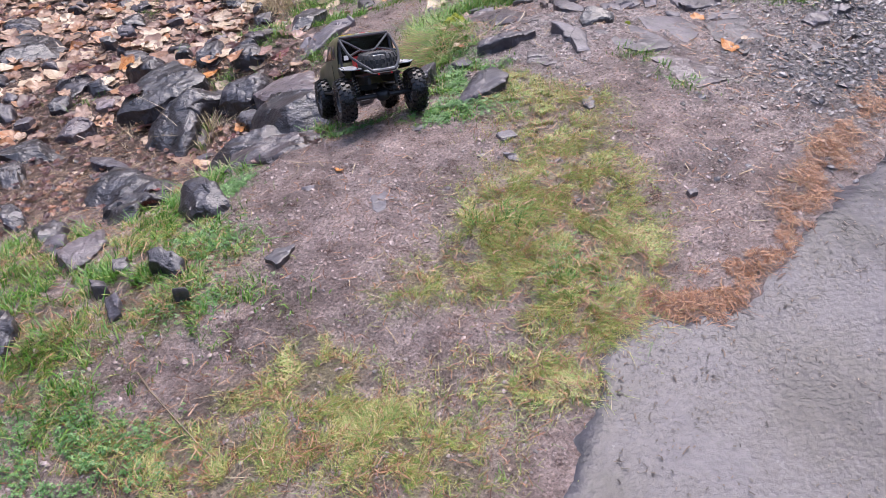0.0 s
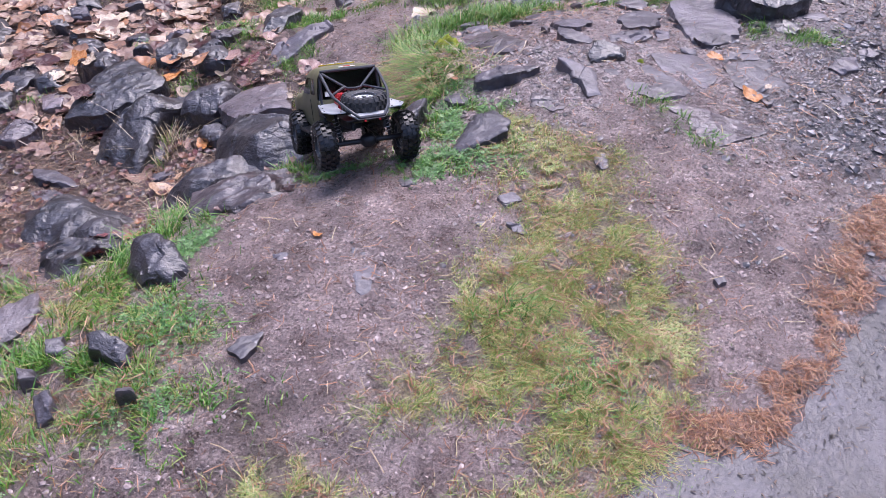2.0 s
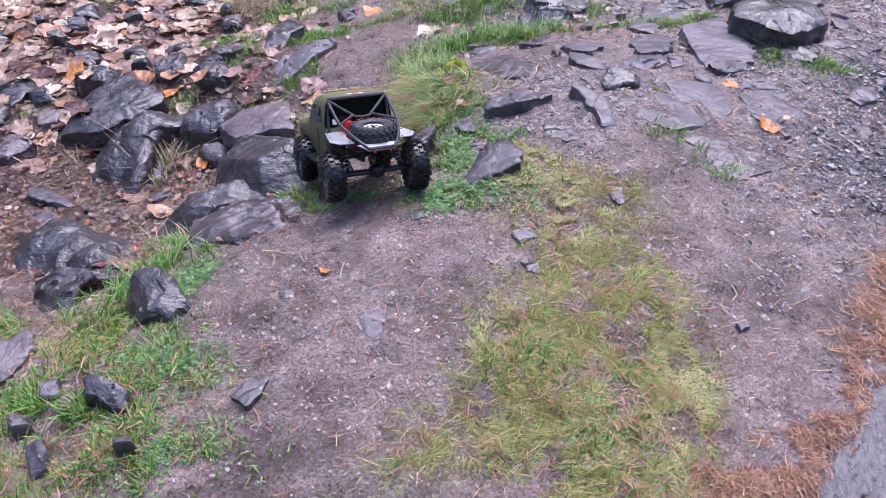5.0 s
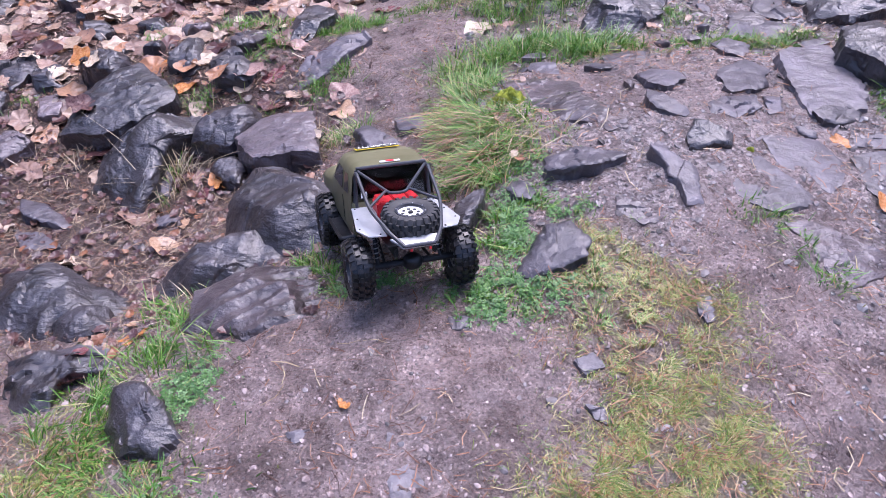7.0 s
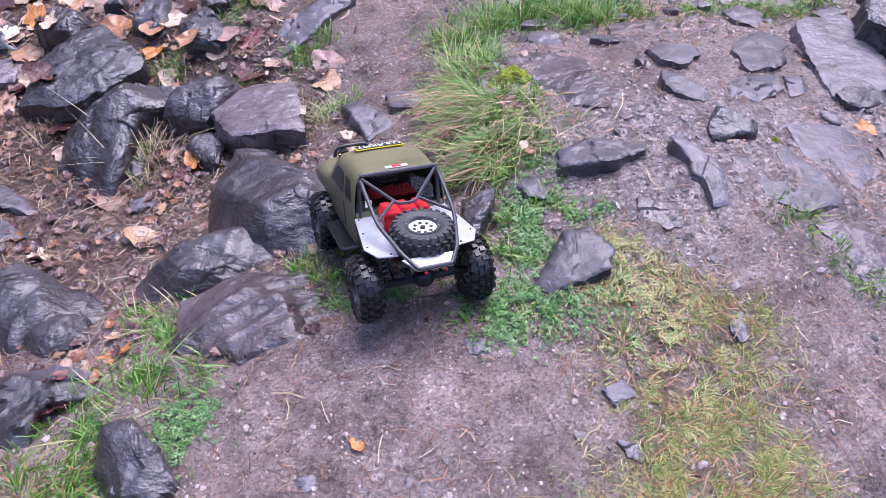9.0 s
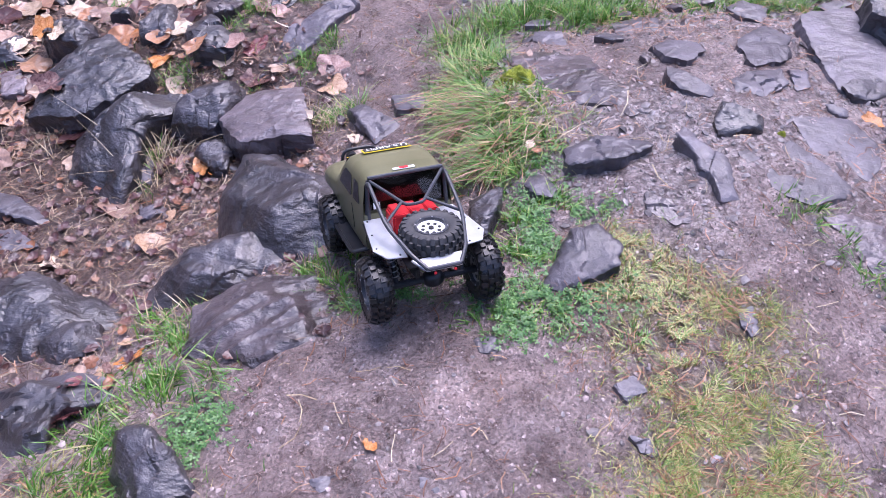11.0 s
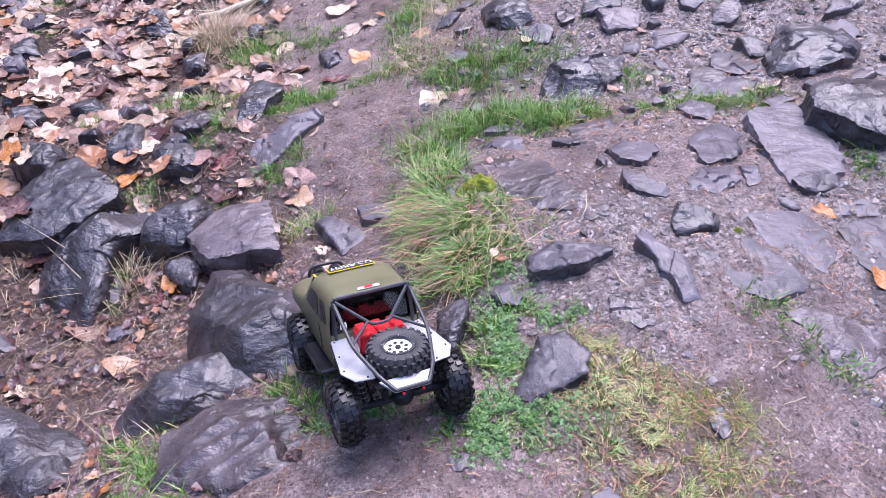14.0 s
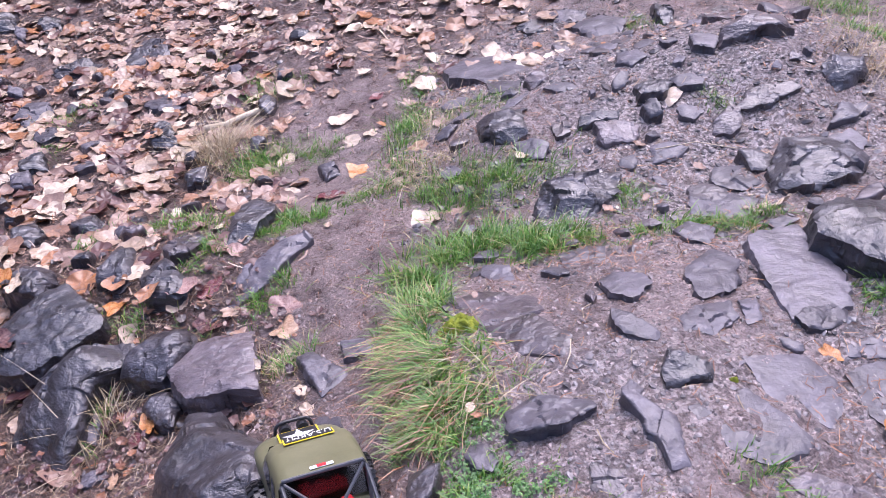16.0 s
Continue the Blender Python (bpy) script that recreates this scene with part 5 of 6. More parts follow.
blades("turf", TURF_SPOTS, TURF, "short yellow-green turf thinning out on the path", "turf", 0.00055, 1.2, mult=10.0, gaps=-0.14, short=0.52)
blades("grass", GRASS_SPOTS, GRASS, "fresh green grass in wet tufts between stones", "grass", 0.0012, 0.85, mult=1.9, gaps=-0.15, short=0.62)
blades("hanging_grass", HANGING_SPOTS, GRASS, "long grass hanging over the edge of the bank", "grass", 0.0011, 0.8, hang=(-0.25, -0.3), mult=3.8, gaps=-0.25, short=0.36)
blades("hanging_straw", HANGING_SPOTS, TURF, "yellowed long grass hanging over the bank", "grass", 0.0012, 1.0, hang=(-0.3, -0.4), mult=0.2, gaps=-0.4, short=0.4)
blades("hanging_thatch", HANGING_SPOTS, NEEDLES, "dead brown grass matted under the bank's edge", "grass", 0.0011, 1.0, hang=(-0.6, -0.7), mult=0.45, gaps=-0.5, short=0.45)
blades("dry_grass", STRAW_SPOTS, STRAW, "bleached dry grass bent over between the stones", "grass", 0.0011, 1.3)
clovers("clover", CLOVER_SPOTS, CLOVER, "low bright green clover on the wet earth")

# needles: a drift along the road's edge, the rest thin over the path
drift = [(1.25, 2.05), (1.05, 1.85), (0.92, 1.70), (0.84, 1.60), (0.76, 1.48), (0.66, 1.34), (0.53, 1.22), (0.46, 1.14), (0.39, 1.16), (0.33, 1.2), (0.27, 1.13)]
nx, ny = [], []
for (ax, ay), (bx, by) in zip(drift, drift[1:]):
    f = RND.uniform(0, 1, 1000)
    nx.append(ax + (bx - ax) * f + RND.normal(0, 0.027, 1000)), ny.append(ay + (by - ay) * f + RND.normal(0, 0.027, 1000))
nx, ny = np.concatenate(nx), np.concatenate(ny)
thick = soft_noise(nx, ny, 0.05, 71) + 0.5 * soft_noise(nx, ny, 0.02, 72) > -0.08
nx, ny = nx[thick], ny[thick]
slivers("needle_drift", nx, ny, RND.uniform(0.012, 0.036, len(nx)), RND.uniform(0.0004, 0.0009, len(nx)), NEEDLES, "rust-brown conifer needles washed up beside the road", "needles", 0.004)
sx_, sy_ = sown(13000, (-1.5, 0.7), (1.4, 3.6), lambda x, y: np.where(on_road(x, y), 0.03, 0.5 + 0.5 * soft_noise(x, y, 0.2, 41)))
slivers("needles", sx_, sy_, RND.uniform(0.012, 0.04, len(sx_)), RND.uniform(0.0004, 0.0009, len(sx_)), NEEDLES, "scattered brown needles on the wet path", "needles")
sx_, sy_ = sown(9000, (-0.3, 2.8), (2.0, 5.6), lambda x, y: 0.45 + 0.5 * soft_noise(x, y, 0.25, 46))
slivers("gravel_needles", sx_, sy_, RND.uniform(0.015, 0.05, len(sx_)), RND.uniform(0.0006, 0.0013, len(sx_)), NEEDLES, "brown needles caught in the gravel", "needles", 0.006)
sx_, sy_ = sown(9000, (-0.2, 1.1), (1.1, 3.7), lambda x, y: 0.9 * blot(x, y, 0.42, 2.93, 0.22, 0.08) + 0.6 * blot(x, y, 0.36, 2.78, 0.1, 0.08) + 0.7 * blot(x, y, 0.65, 3.33, 0.12, 0.05) + 0.4 * blot(x, y, 0.12, 2.42, 0.1, 0.1) + 0.35 * blot(x, y, 0.22, 1.25, 0.2, 0.2) + 0.3 * blot(x, y, 0.8, 2.2, 0.15, 0.3))
slivers("needle_tufts", sx_, sy_, RND.uniform(0.015, 0.045, len(sx_)), RND.uniform(0.0005, 0.0011, len(sx_)), NEEDLES, "orange-brown needles gathered round stones and turf", "needles", 0.012)
sx_, sy_ = sown(9000, (0.22, 0.6), (1.6, 1.9), lambda x, y: np.where(road_depth(x, y) > 0.02, np.clip(0.25 + 0.5 * soft_noise(x, y, 0.07, 48) + 0.7 * blot(x, y, 0.38, 0.98, 0.14, 0.1) + 0.5 * np.exp(-(road_depth(x, y) / 0.1) ** 2), 0, 1), 0))
slivers("road_litter", sx_, sy_, RND.lognormal(math.log(0.006), 0.5, len(sx_)).clip(0.002, 0.022), RND.uniform(0.0004, 0.0014, len(sx_)), BITS, "wet bits of bark and needles on the asphalt", "bark litter", 0.002, lambda x, y: land(x, y) + 0.003 + 0.003 * soft_noise(x, y, 0.2, 33))
sx_, sy_ = sown(24000, (-1.2, 0.7), (0.5, 2.1), lambda x, y: np.where(on_road(x, y), 0, np.clip(0.75 * sod_share(x, y) * (0.6 + 0.8 * soft_noise(x, y, 0.06, 47)), 0, 1)))
slivers("turf_needles", sx_, sy_, RND.uniform(0.012, 0.036, len(sx_)), RND.uniform(0.0004, 0.0009, len(sx_)), NEEDLES, "orange-brown needles caught in the turf", "needles", 0.012)
sx_, sy_ = sown(1800, (-1.5, 0.7), (1.4, 3.6), lambda x, y: np.where(on_road(x, y), 0.0, 0.5 + 0.5 * soft_noise(x, y, 0.25, 42)))
slivers("straws", sx_, sy_, RND.uniform(0.02, 0.06, len(sx_)), RND.uniform(0.0005, 0.001, len(sx_)), STRAW, "pale dry straws strewn over the earth", "straw")
sx_, sy_ = sown(17000, (-2.6, 2.0), (0.3, 4.6), lambda x, y: np.clip(litter_share(x, y + 0.25) * 0.9, 0, 1))
slivers("litter_needles", sx_, sy_, RND.uniform(0.006, 0.03, len(sx_)), RND.uniform(0.0004, 0.0013, len(sx_)), CHIPS, "brown needles matted between boulders and leaves", "needles", 0.006)
sx_, sy_ = sown(14000, (-2.9, 3.0), (0.9, 6.9), lambda x, y: np.clip(litter_share(x, y) * 0.5 + 0.7 * blot(x, y, -0.6, 5.9, 1.6, 1.1), 0, 1))
slivers("bark_chips", sx_, sy_, RND.uniform(0.015, 0.06, len(sx_)), RND.uniform(0.001, 0.0045, len(sx_)), CHIPS, "wet brown bark chips and needles under leaves", "bark litter", 0.006)


def near_litter(x, y):
    """The matted floor between the near boulders."""
    return np.clip(litter_share(x, y + 0.3), 0, 1) / (1 + np.exp((y - 3.3) / 0.15))


sx_, sy_ = sown(13000, (-2.2, 1.7), (-0.35, 3.6), near_litter)
slivers("litter_straw", sx_, sy_, RND.uniform(0.012, 0.05, len(sx_)), RND.uniform(0.0004, 0.001, len(sx_)), STRAW_MIX, "dead brown grass matted between the boulders", "straw", 0.008)


# ---- fallen leaves ----
def leaf_mesh(seed):
    """One broad fallen leaf of about unit length: pointed, toothed, folded at the rib, its edges curling."""
    rnd = random.Random(seed)
    n, wide = 30, rnd.uniform(0.3, 0.42)
    curl, fold, bow, wave = rnd.uniform(0.08, 0.5) * rnd.choice((1, -0.6)), rnd.uniform(-0.08, 0.25), rnd.uniform(-0.25, 0.25), rnd.uniform(0, 6.28)
    lobe = rnd.choice((0.02, 0.04, 0.08, 0.14))
    verts, faces = [(0.0, 0.0, 0.0)], []
    for s in (0.35, 0.7, 1.0):
        for k in range(n):
            t = 2 * math.pi * k / n
            r = 1 + lobe * math.cos(5 * t) * s + rnd.uniform(-0.05, 0.05) * s + 0.18 * max(0, math.cos(t)) ** 6
            x, y = 0.45 * r * s * math.cos(t), wide * r * s * math.sin(t)
            z = fold * abs(y) + bow * x * x + curl * s ** 4 * 0.16 * (1 + math.sin(2 * t + wave)) + 0.025 * s * math.sin(6 * t + wave)
            verts.append((x, y, z))
    for k in range(n):
        j = (k + 1) % n
        faces.append((0, 1 + k, 1 + j))
        for a in (1, 1 + n):
            faces.append((a + k, a + n + k, a + n + j, a + j))
    q = len(verts)
    for i in range(4):
        x = -0.42 - 0.13 * i
        for w in (-0.012, 0.012):
            verts.append((x, w + 0.03 * i * i * bow, 0.03 * i))
    for i in range(3):
        faces.append((q + 2 * i, q + 2 * i + 2, q + 2 * i + 3, q + 2 * i + 1))
    low = sorted(v[2] for v in verts)[12]
    return [(a, b, c - low) for a, b, c in verts], faces


LEAF_SHAPES = [leaf_mesh(s) for s in range(1, 11)]
LEAF_DATA = []
for verts_, faces_ in LEAF_SHAPES:
    me_ = bpy.data.meshes.new("fallen_leaf")
    me_.from_pydata(verts_, [], faces_)
    me_.materials.append(LEAF)
    me_.shade_smooth()
    LEAF_DATA.append(me_)
CREAM_DATA = []
for me_ in LEAF_DATA[:4]:
    c_ = me_.copy()
    c_.materials[0] = CREAM_LEAF
    CREAM_DATA.append(c_)


def surface_top(x, y):
    """Height of the ground or of a rock's top at a place."""
    at, *_ = ROCK_TREE.ray_cast(Vector((x, y, 3)), Vector((0, 0, -1)))
    z = float(soil(x, y))
    return max(z, at.z) if at else z


def lay_leaf(x, y, size, data, k, label, tilt=0.3):
    ob = new("fallen_leaf", data)
    r = random.Random(k)
    e = 0.04
    gx, gy = float(land(x + e, y) - land(x - e, y)) / (2 * e), float(land(x, y + e) - land(x, y - e)) / (2 * e)
    turn = Vector((-gx + r.gauss(0, tilt * 0.6), -gy + r.gauss(0, tilt * 0.6), 1)).to_track_quat("Z", "Y").to_matrix().to_4x4()
    ob.matrix_world = Matrix.Translation((x, y, surface_top(x, y) + 0.003)) @ turn @ pose(0, 0, 0, 0, 0, r.uniform(0, 360)) @ Matrix.Diagonal((size, size, size, 1))
    return tagged(ob, label, "leaf", "fallen leaves")


def tinted_leaves(material, first):
    made = []
    for me in LEAF_DATA[first:first + 4]:
        c = me.copy()
        c.materials[0] = material
        made.append(c)
    return made


# single leaves: x, y, length, look
LOOKS = {
    "c": (CREAM_DATA, "pale cream fallen leaf lying face down"),
    "t": (tinted_leaves(TAN_LEAF, 2), "curled tan fallen leaf, wet"),
    "p": (tinted_leaves(PINK_LEAF, 4), "dusty pink-brown fallen leaf, wet"),
    "o": (tinted_leaves(ORANGE_LEAF, 5), "bright russet orange fallen leaf"),
    "m": (tinted_leaves(MAROON_LEAF, 6), "dark maroon fallen leaf, folded"),
}
lay = [
    (-1.53, 3.14, 0.1, "c"), (-1.16, 2.32, 0.095, "c"), (-0.91, 2.36, 0.105, "t"), (-0.85, 3.12, 0.105, "p"), (-0.77, 3.13, 0.1, "m"), (-1.19, 3.33, 0.115, "o"), (-0.51, 2.98, 0.12, "p"), (-0.51, 2.91, 0.1, "t"),
    (-1.08, 3.16, 0.1, "o"), (-0.92, 2.51, 0.06, "t"), (-0.86, 2.68, 0.085, "o"), (-0.8, 1.89, 0.075, "o"), (-0.84, 1.86, 0.065, "t"), (-0.86, 1.74, 0.08, "m"), (-0.83, 1.95, 0.042, "t"), (-1.77, 3.68, 0.115, "p"),
    (-1.04, 3.46, 0.09, "m"), (-0.9, 2.63, 0.075, "m"), (-0.31, 1.62, 0.03, "o"), (-1.51, 3.32, 0.11, "o"), (-0.71, 3.3, 0.077, "p"), (-0.87, 1.8, 0.05, "m"), (-0.93, 2.72, 0.07, "p"), (-0.34, 3.84, 0.13, "o"), (-0.13, 3.84, 0.1, "t"),
    (0.83, 4.73, 0.1, "t"), (0.78, 2.2, 0.07, "o"), (0.74, 2.42, 0.05, "o"), (-0.56, 2.74, 0.05, "c"), (0.11, 4.95, 0.12, "t"), (-0.72, 3.9, 0.1, "p"), (-0.45, 3.66, 0.12, "m"), (-1.81, 3.71, 0.09, "c"), (-1.44, 2.48, 0.07, "c"), (-1.63, 3.01, 0.09, "c"),
    (0.72, 3.66, 0.11, "c"), (0.87, 3.05, 0.085, "c"), (-0.10, 3.29, 0.11, "c"), (-0.42, 4.2, 0.13, "c"), (-0.33, 4.24, 0.1, "c"), (0.1, 4.85, 0.12, "c"), (0.42, 5.05, 0.08, "c"), (0.0, 3.31, 0.06, "p"), (-0.3, 4.55, 0.1, "m"),
]
for k, (x_, y_, s_, look_) in enumerate(lay):
    data_, label_ = LOOKS[look_]
    lay_leaf(x_, y_, s_, data_[k % 4], k, label_)


def leaf_share(x, y):
    """Leaves thin out towards the near boulders."""
    return litter_share(x, y) * np.clip((y - 2.9) / 1.0 + 0.4 * blot(x, y, -1.7, 2.7, 0.35, 0.35), 0.04, 1)


lx, ly = sown(1100, (-2.6, 2.2), (-0.5, 5.6), leaf_share)
for k in range(min(265, len(lx))):
    lay_leaf(float(lx[k]), float(ly[k]), float(RND.uniform(0.05, 0.12)), LEAF_DATA[k % 10], 200 + k, "curled wet tan to russet fallen leaf in the litter", 0.22)


def leaf_heap(name, x, y, size, label):
    verts, faces = [], []
    ground_z = soil(x, y)
    for k in range(len(x)):
        vs, fs = LEAF_SHAPES[k % 10]
        q = len(verts)
        turn = Euler((RND.normal(0, 0.13), RND.normal(0, 0.13), RND.uniform(0, 6.283))).to_matrix() * float(size[k])
        at = Vector((x[k], y[k], ground_z[k] + RND.uniform(0.0, 0.02)))
        verts += [(turn @ Vector(v) + at)[:] for v in vs]
        faces += [tuple(i + q for i in f) for f in fs]
    return tagged(mesh_object(name, verts, faces, LEAF_MIX, True), label, "leaves", kind="stuff")


lx, ly = sown(5200, (-3.3, 2.35), (0.6, 7.0), lambda x, y: leaf_share(x, y) * 0.6)
leaf_heap("leaf_litter", lx, ly, RND.uniform(0.05, 0.135, len(lx)), "thick wet litter of tan and brown leaves")
lx, ly = sown(2200, (-2.2, 1.8), (-0.4, 3.5), near_litter)
leaf_heap("leaf_scraps", lx, ly, RND.uniform(0.012, 0.036, len(lx)), "torn dark brown leaf scraps between the boulders").data.materials[0] = SCRAPS
lx, ly = sown(110, (-0.6, 2.2), (1.4, 5.0), lambda x, y: 0.5 + 0 * x)
leaf_heap("stray_leaves", lx, ly, RND.uniform(0.015, 0.05, len(lx)), "small stray brown leaves between the stones")


# ---- moss, twigs ----
def cushion(x, y, rx, ry, rz, label):
    verts, faces = [], []
    n = 48
    for j in range(21):
        s = j / 20
        for k in range(n):
            t = 2 * math.pi * k / n
            w = 1 + 0.25 * noise.noise(Vector((math.cos(t) * 1.6, math.sin(t) * 1.6, x)))
            px, py = rx * s * w * math.cos(t), ry * s * w * math.sin(t)
            pz = rz * (1 - s ** 2.4) + 0.009 * noise.noise(Vector((px, py, 0)) * 70) + 0.006 * noise.noise(Vector((px, py, 3)) * 160) - 0.015 * s
            verts.append((px, py, pz + float(land(x + px, y + py) - land(x, y))))
    for j in range(20):
        for k in range(n):
            faces.append((j * n + k, (j + 1) * n + k, (j + 1) * n + (k + 1) % n, j * n + (k + 1) % n))
    ob = mesh_object("moss_cushion", verts, faces, MOSS, True)
    ob.location = (x, y, float(soil(x, y)))
    return tagged(ob, label, "moss")


cushion(-0.03, 2.6, 0.055, 0.04, 0.035, "bright yellow-green moss cushion at a ledge")
cushion(0.5, 2.33, 0.025, 0.012, 0.012, "small yellow-green moss pad beside a wedge of slate")
cushion(-0.8, 3.62, 0.03, 0.02, 0.012, "small yellow-green moss pad in grass")


def twig(points, r, material, label):
    bm = bmesh.new()
    rings = []
    for i, (x, y, dz) in enumerate(points):
        c = Vector((x, y, float(soil(x, y)) + dz))
        a = Vector(points[min(i + 1, len(points) - 1)][:2]) - Vector(points[max(i - 1, 0)][:2])
        side = Vector((-a.y, a.x, 0)).normalized()
        w = r * (1 - 0.5 * i / len(points)) * (1 + 0.2 * noise.noise(c * 30))
        rings.append([bm.verts.new(c + side * w * math.cos(t) + Vector((0, 0, 1)) * w * math.sin(t)) for t in (0, 1.047, 2.094, 3.142, 4.189, 5.236)])
    for p, q in zip(rings, rings[1:]):
        for k in range(6):
            bm.faces.new((p[k], p[(k + 1) % 6], q[(k + 1) % 6], q[k]))
    bm.faces.new(rings[0]), bm.faces.new(rings[-1])
    me = bpy.data.meshes.new("twig")
    bmesh.ops.recalc_face_normals(bm, faces=bm.faces)
    bm.to_mesh(me), bm.free()
    me.materials.append(material), me.shade_smooth()
    return tagged(new("twig", me), label, "twig", "twigs")


TWIG = surface("weathered_twig", [(0.3, (0.12, 0.08, 0.05)), (0.7, (0.3, 0.22, 0.15))], 30, (0.4, 0.6), 0.4)
PALE = surface("bare_split_wood", [(0.3, (0.5, 0.4, 0.27)), (0.7, (0.7, 0.6, 0.45))], 30, (0.4, 0.6), 0.4)
twig([(-0.65, 1.03, 0.006), (-0.61, 0.98, 0.01), (-0.56, 0.93, 0.008), (-0.5, 0.87, 0.006), (-0.45, 0.82, 0.004)], 0.0022, TWIG, "thin brown twig lying across bare earth")
twig([(-1.12, 4.55, 0.02), (-1.02, 4.56, 0.03), (-0.93, 4.58, 0.03), (-0.84, 4.62, 0.03)], 0.018, PALE, "split pale branch lying among fallen leaves")
twig([(-1.2, 4.8, 0.01), (-1.0, 4.98, 0.015), (-0.85, 5.1, 0.02)], 0.008, TWIG, "brown branch lying across the leaf litter")
twig([(-0.32, 5.3, 0.01), (-0.27, 5.15, 0.012), (-0.22, 5.05, 0.01)], 0.005, PALE, "short pale stick on the path")
twig([(0.2, 2.46, 0.02), (0.19, 2.41, 0.015), (0.17, 2.37, 0.01)], 0.0015, PALE, "thin pale stalk beside a flat stone")
twig([(0.62, 3.4, 0.02), (0.75, 3.42, 0.02), (0.86, 3.36, 0.02)], 0.002, PALE, "thin pale stalk over gravel")


# ---- assumed woods all round, out of view, added to shade the low sky ----
def build_woods():
    verts, faces = [], []
    n = 240
    for k in range(n):
        t = 2 * math.pi * k / n
        r = 15 + 2.5 * noise.noise(Vector((math.cos(t) * 4, math.sin(t) * 4, 1)))
        top = 8 + 3 * noise.noise(Vector((math.cos(t) * 9, math.sin(t) * 9, 5))) + 1.5 * (k % 2)
        x, y = r * math.cos(t), 2 + r * math.sin(t)
        for z, s in ((-1.5, 1.0), (3, 0.97), (7, 1.0), (top, 1.06), (top - 1, 1.2), (-1.5, 1.2)):
            verts.append((x * s, 2 + (y - 2) * s, z))
    for k in range(n):
        for j in range(5):
            a, c = k * 6 + j, ((k + 1) % n) * 6 + j
            faces.append((a, c, c + 1, a + 1))
    return tagged(mesh_object("backdrop_woods", verts, faces, WOODS), "unseen dark conifer woods, added all round to shade low sky", "woods", kind="structure")


WOODS = surface("conifer_woods", [(0.3, (0.012, 0.018, 0.01)), (0.6, (0.035, 0.05, 0.025)), (0.8, (0.07, 0.09, 0.045))], 1.5, (0.7, 0.9), 0.5, 6)
build_woods()

# ---- the radio-controlled truck, nose down in the gap between the boulders ----
OLIVE = surface("olive_drab_paint", [(0.3, (0.125, 0.12, 0.062)), (0.6, (0.165, 0.158, 0.085)), (0.8, (0.2, 0.19, 0.11))], 12, (0.32, 0.5), 0.08, 20, grain=0.12, size=0.0006)
BLACK = surface("black_plastic", [(0.3, (0.012, 0.012, 0.014)), (0.7, (0.03, 0.03, 0.033))], 40, (0.3, 0.5), 0.1, 8, size=0.0006)
CAGE = surface("dark_grey_tube", [(0.3, (0.03, 0.032, 0.038)), (0.7, (0.06, 0.062, 0.07))], 50, (0.3, 0.45), 0.1, 8, size=0.0005)
RUBBER = surface("wet_rubber", [(0.3, (0.009, 0.009, 0.01)), (0.55, (0.017, 0.0165, 0.017)), (0.75, (0.042, 0.036, 0.033))], 35, (0.18, 0.42), 0.25, 6, size=0.001)
DRY_RUBBER = surface("grey_rubber", [(0.3, (0.035, 0.035, 0.037)), (0.6, (0.06, 0.058, 0.058)), (0.75, (0.1, 0.092, 0.085))], 35, (0.5, 0.7), 0.25, 6, size=0.001)
ALLOY = surface("brushed_aluminium", [(0.3, (0.5, 0.515, 0.53)), (0.7, (0.62, 0.635, 0.65))], 30, (0.38, 0.5), 0.05, 10, metal=0.5, grain=0.1, size=0.0004)
RIM = surface("white_rim", [(0.3, (0.6, 0.6, 0.58)), (0.7, (0.78, 0.78, 0.76))], 40, (0.3, 0.45), 0.05, 8, grain=0.1, size=0.0004)
DULL_RIM = surface("muddy_rim", [(0.3, (0.12, 0.11, 0.1)), (0.6, (0.32, 0.31, 0.3))], 60, (0.4, 0.6), 0.1, 8, grain=0.3, size=0.0005)
CAB_SHADE = surface("cab_shade", [(0.3, (0.05, 0.052, 0.04)), (0.7, (0.1, 0.1, 0.075))], 20, (0.4, 0.6), 0.1, 8)
RED = surface("red_plastic", [(0.3, (0.5, 0.02, 0.025)), (0.7, (0.66, 0.04, 0.045))], 30, (0.3, 0.45), 0.05, 8, grain=0.1, size=0.0004)
STEEL = surface("steel", [(0.3, (0.4, 0.4, 0.42)), (0.7, (0.6, 0.6, 0.62))], 60, (0.3, 0.45), 0.05, 8, metal=0.8, grain=0.1, size=0.0004)
YELLOW = surface("yellow_decal", [(0.3, (0.75, 0.55, 0.02)), (0.7, (0.85, 0.65, 0.04))], 40, (0.35, 0.5), 0.0, 6, grain=0.05)
WHITE = surface("white_decal", [(0.3, (0.75, 0.74, 0.68)), (0.7, (0.85, 0.84, 0.78))], 40, (0.35, 0.5), 0.0, 6, grain=0.05)
TINT, _t, _p, _n, _l = nodes_of("smoked_pane")
_p.inputs["Base Color"].default_value, _p.inputs["Roughness"].default_value = (0.015, 0.017, 0.02, 1), 0.08

truck = new("model_truck")
tagged(truck, "olive radio-controlled pickup with caged aluminium bed, nose down between boulders", "model truck")
truck.matrix_world = pose(-0.219, 1.888, 0.019, -27.2, 3.8, 19.3) @ pose(0, 0.035, 0)


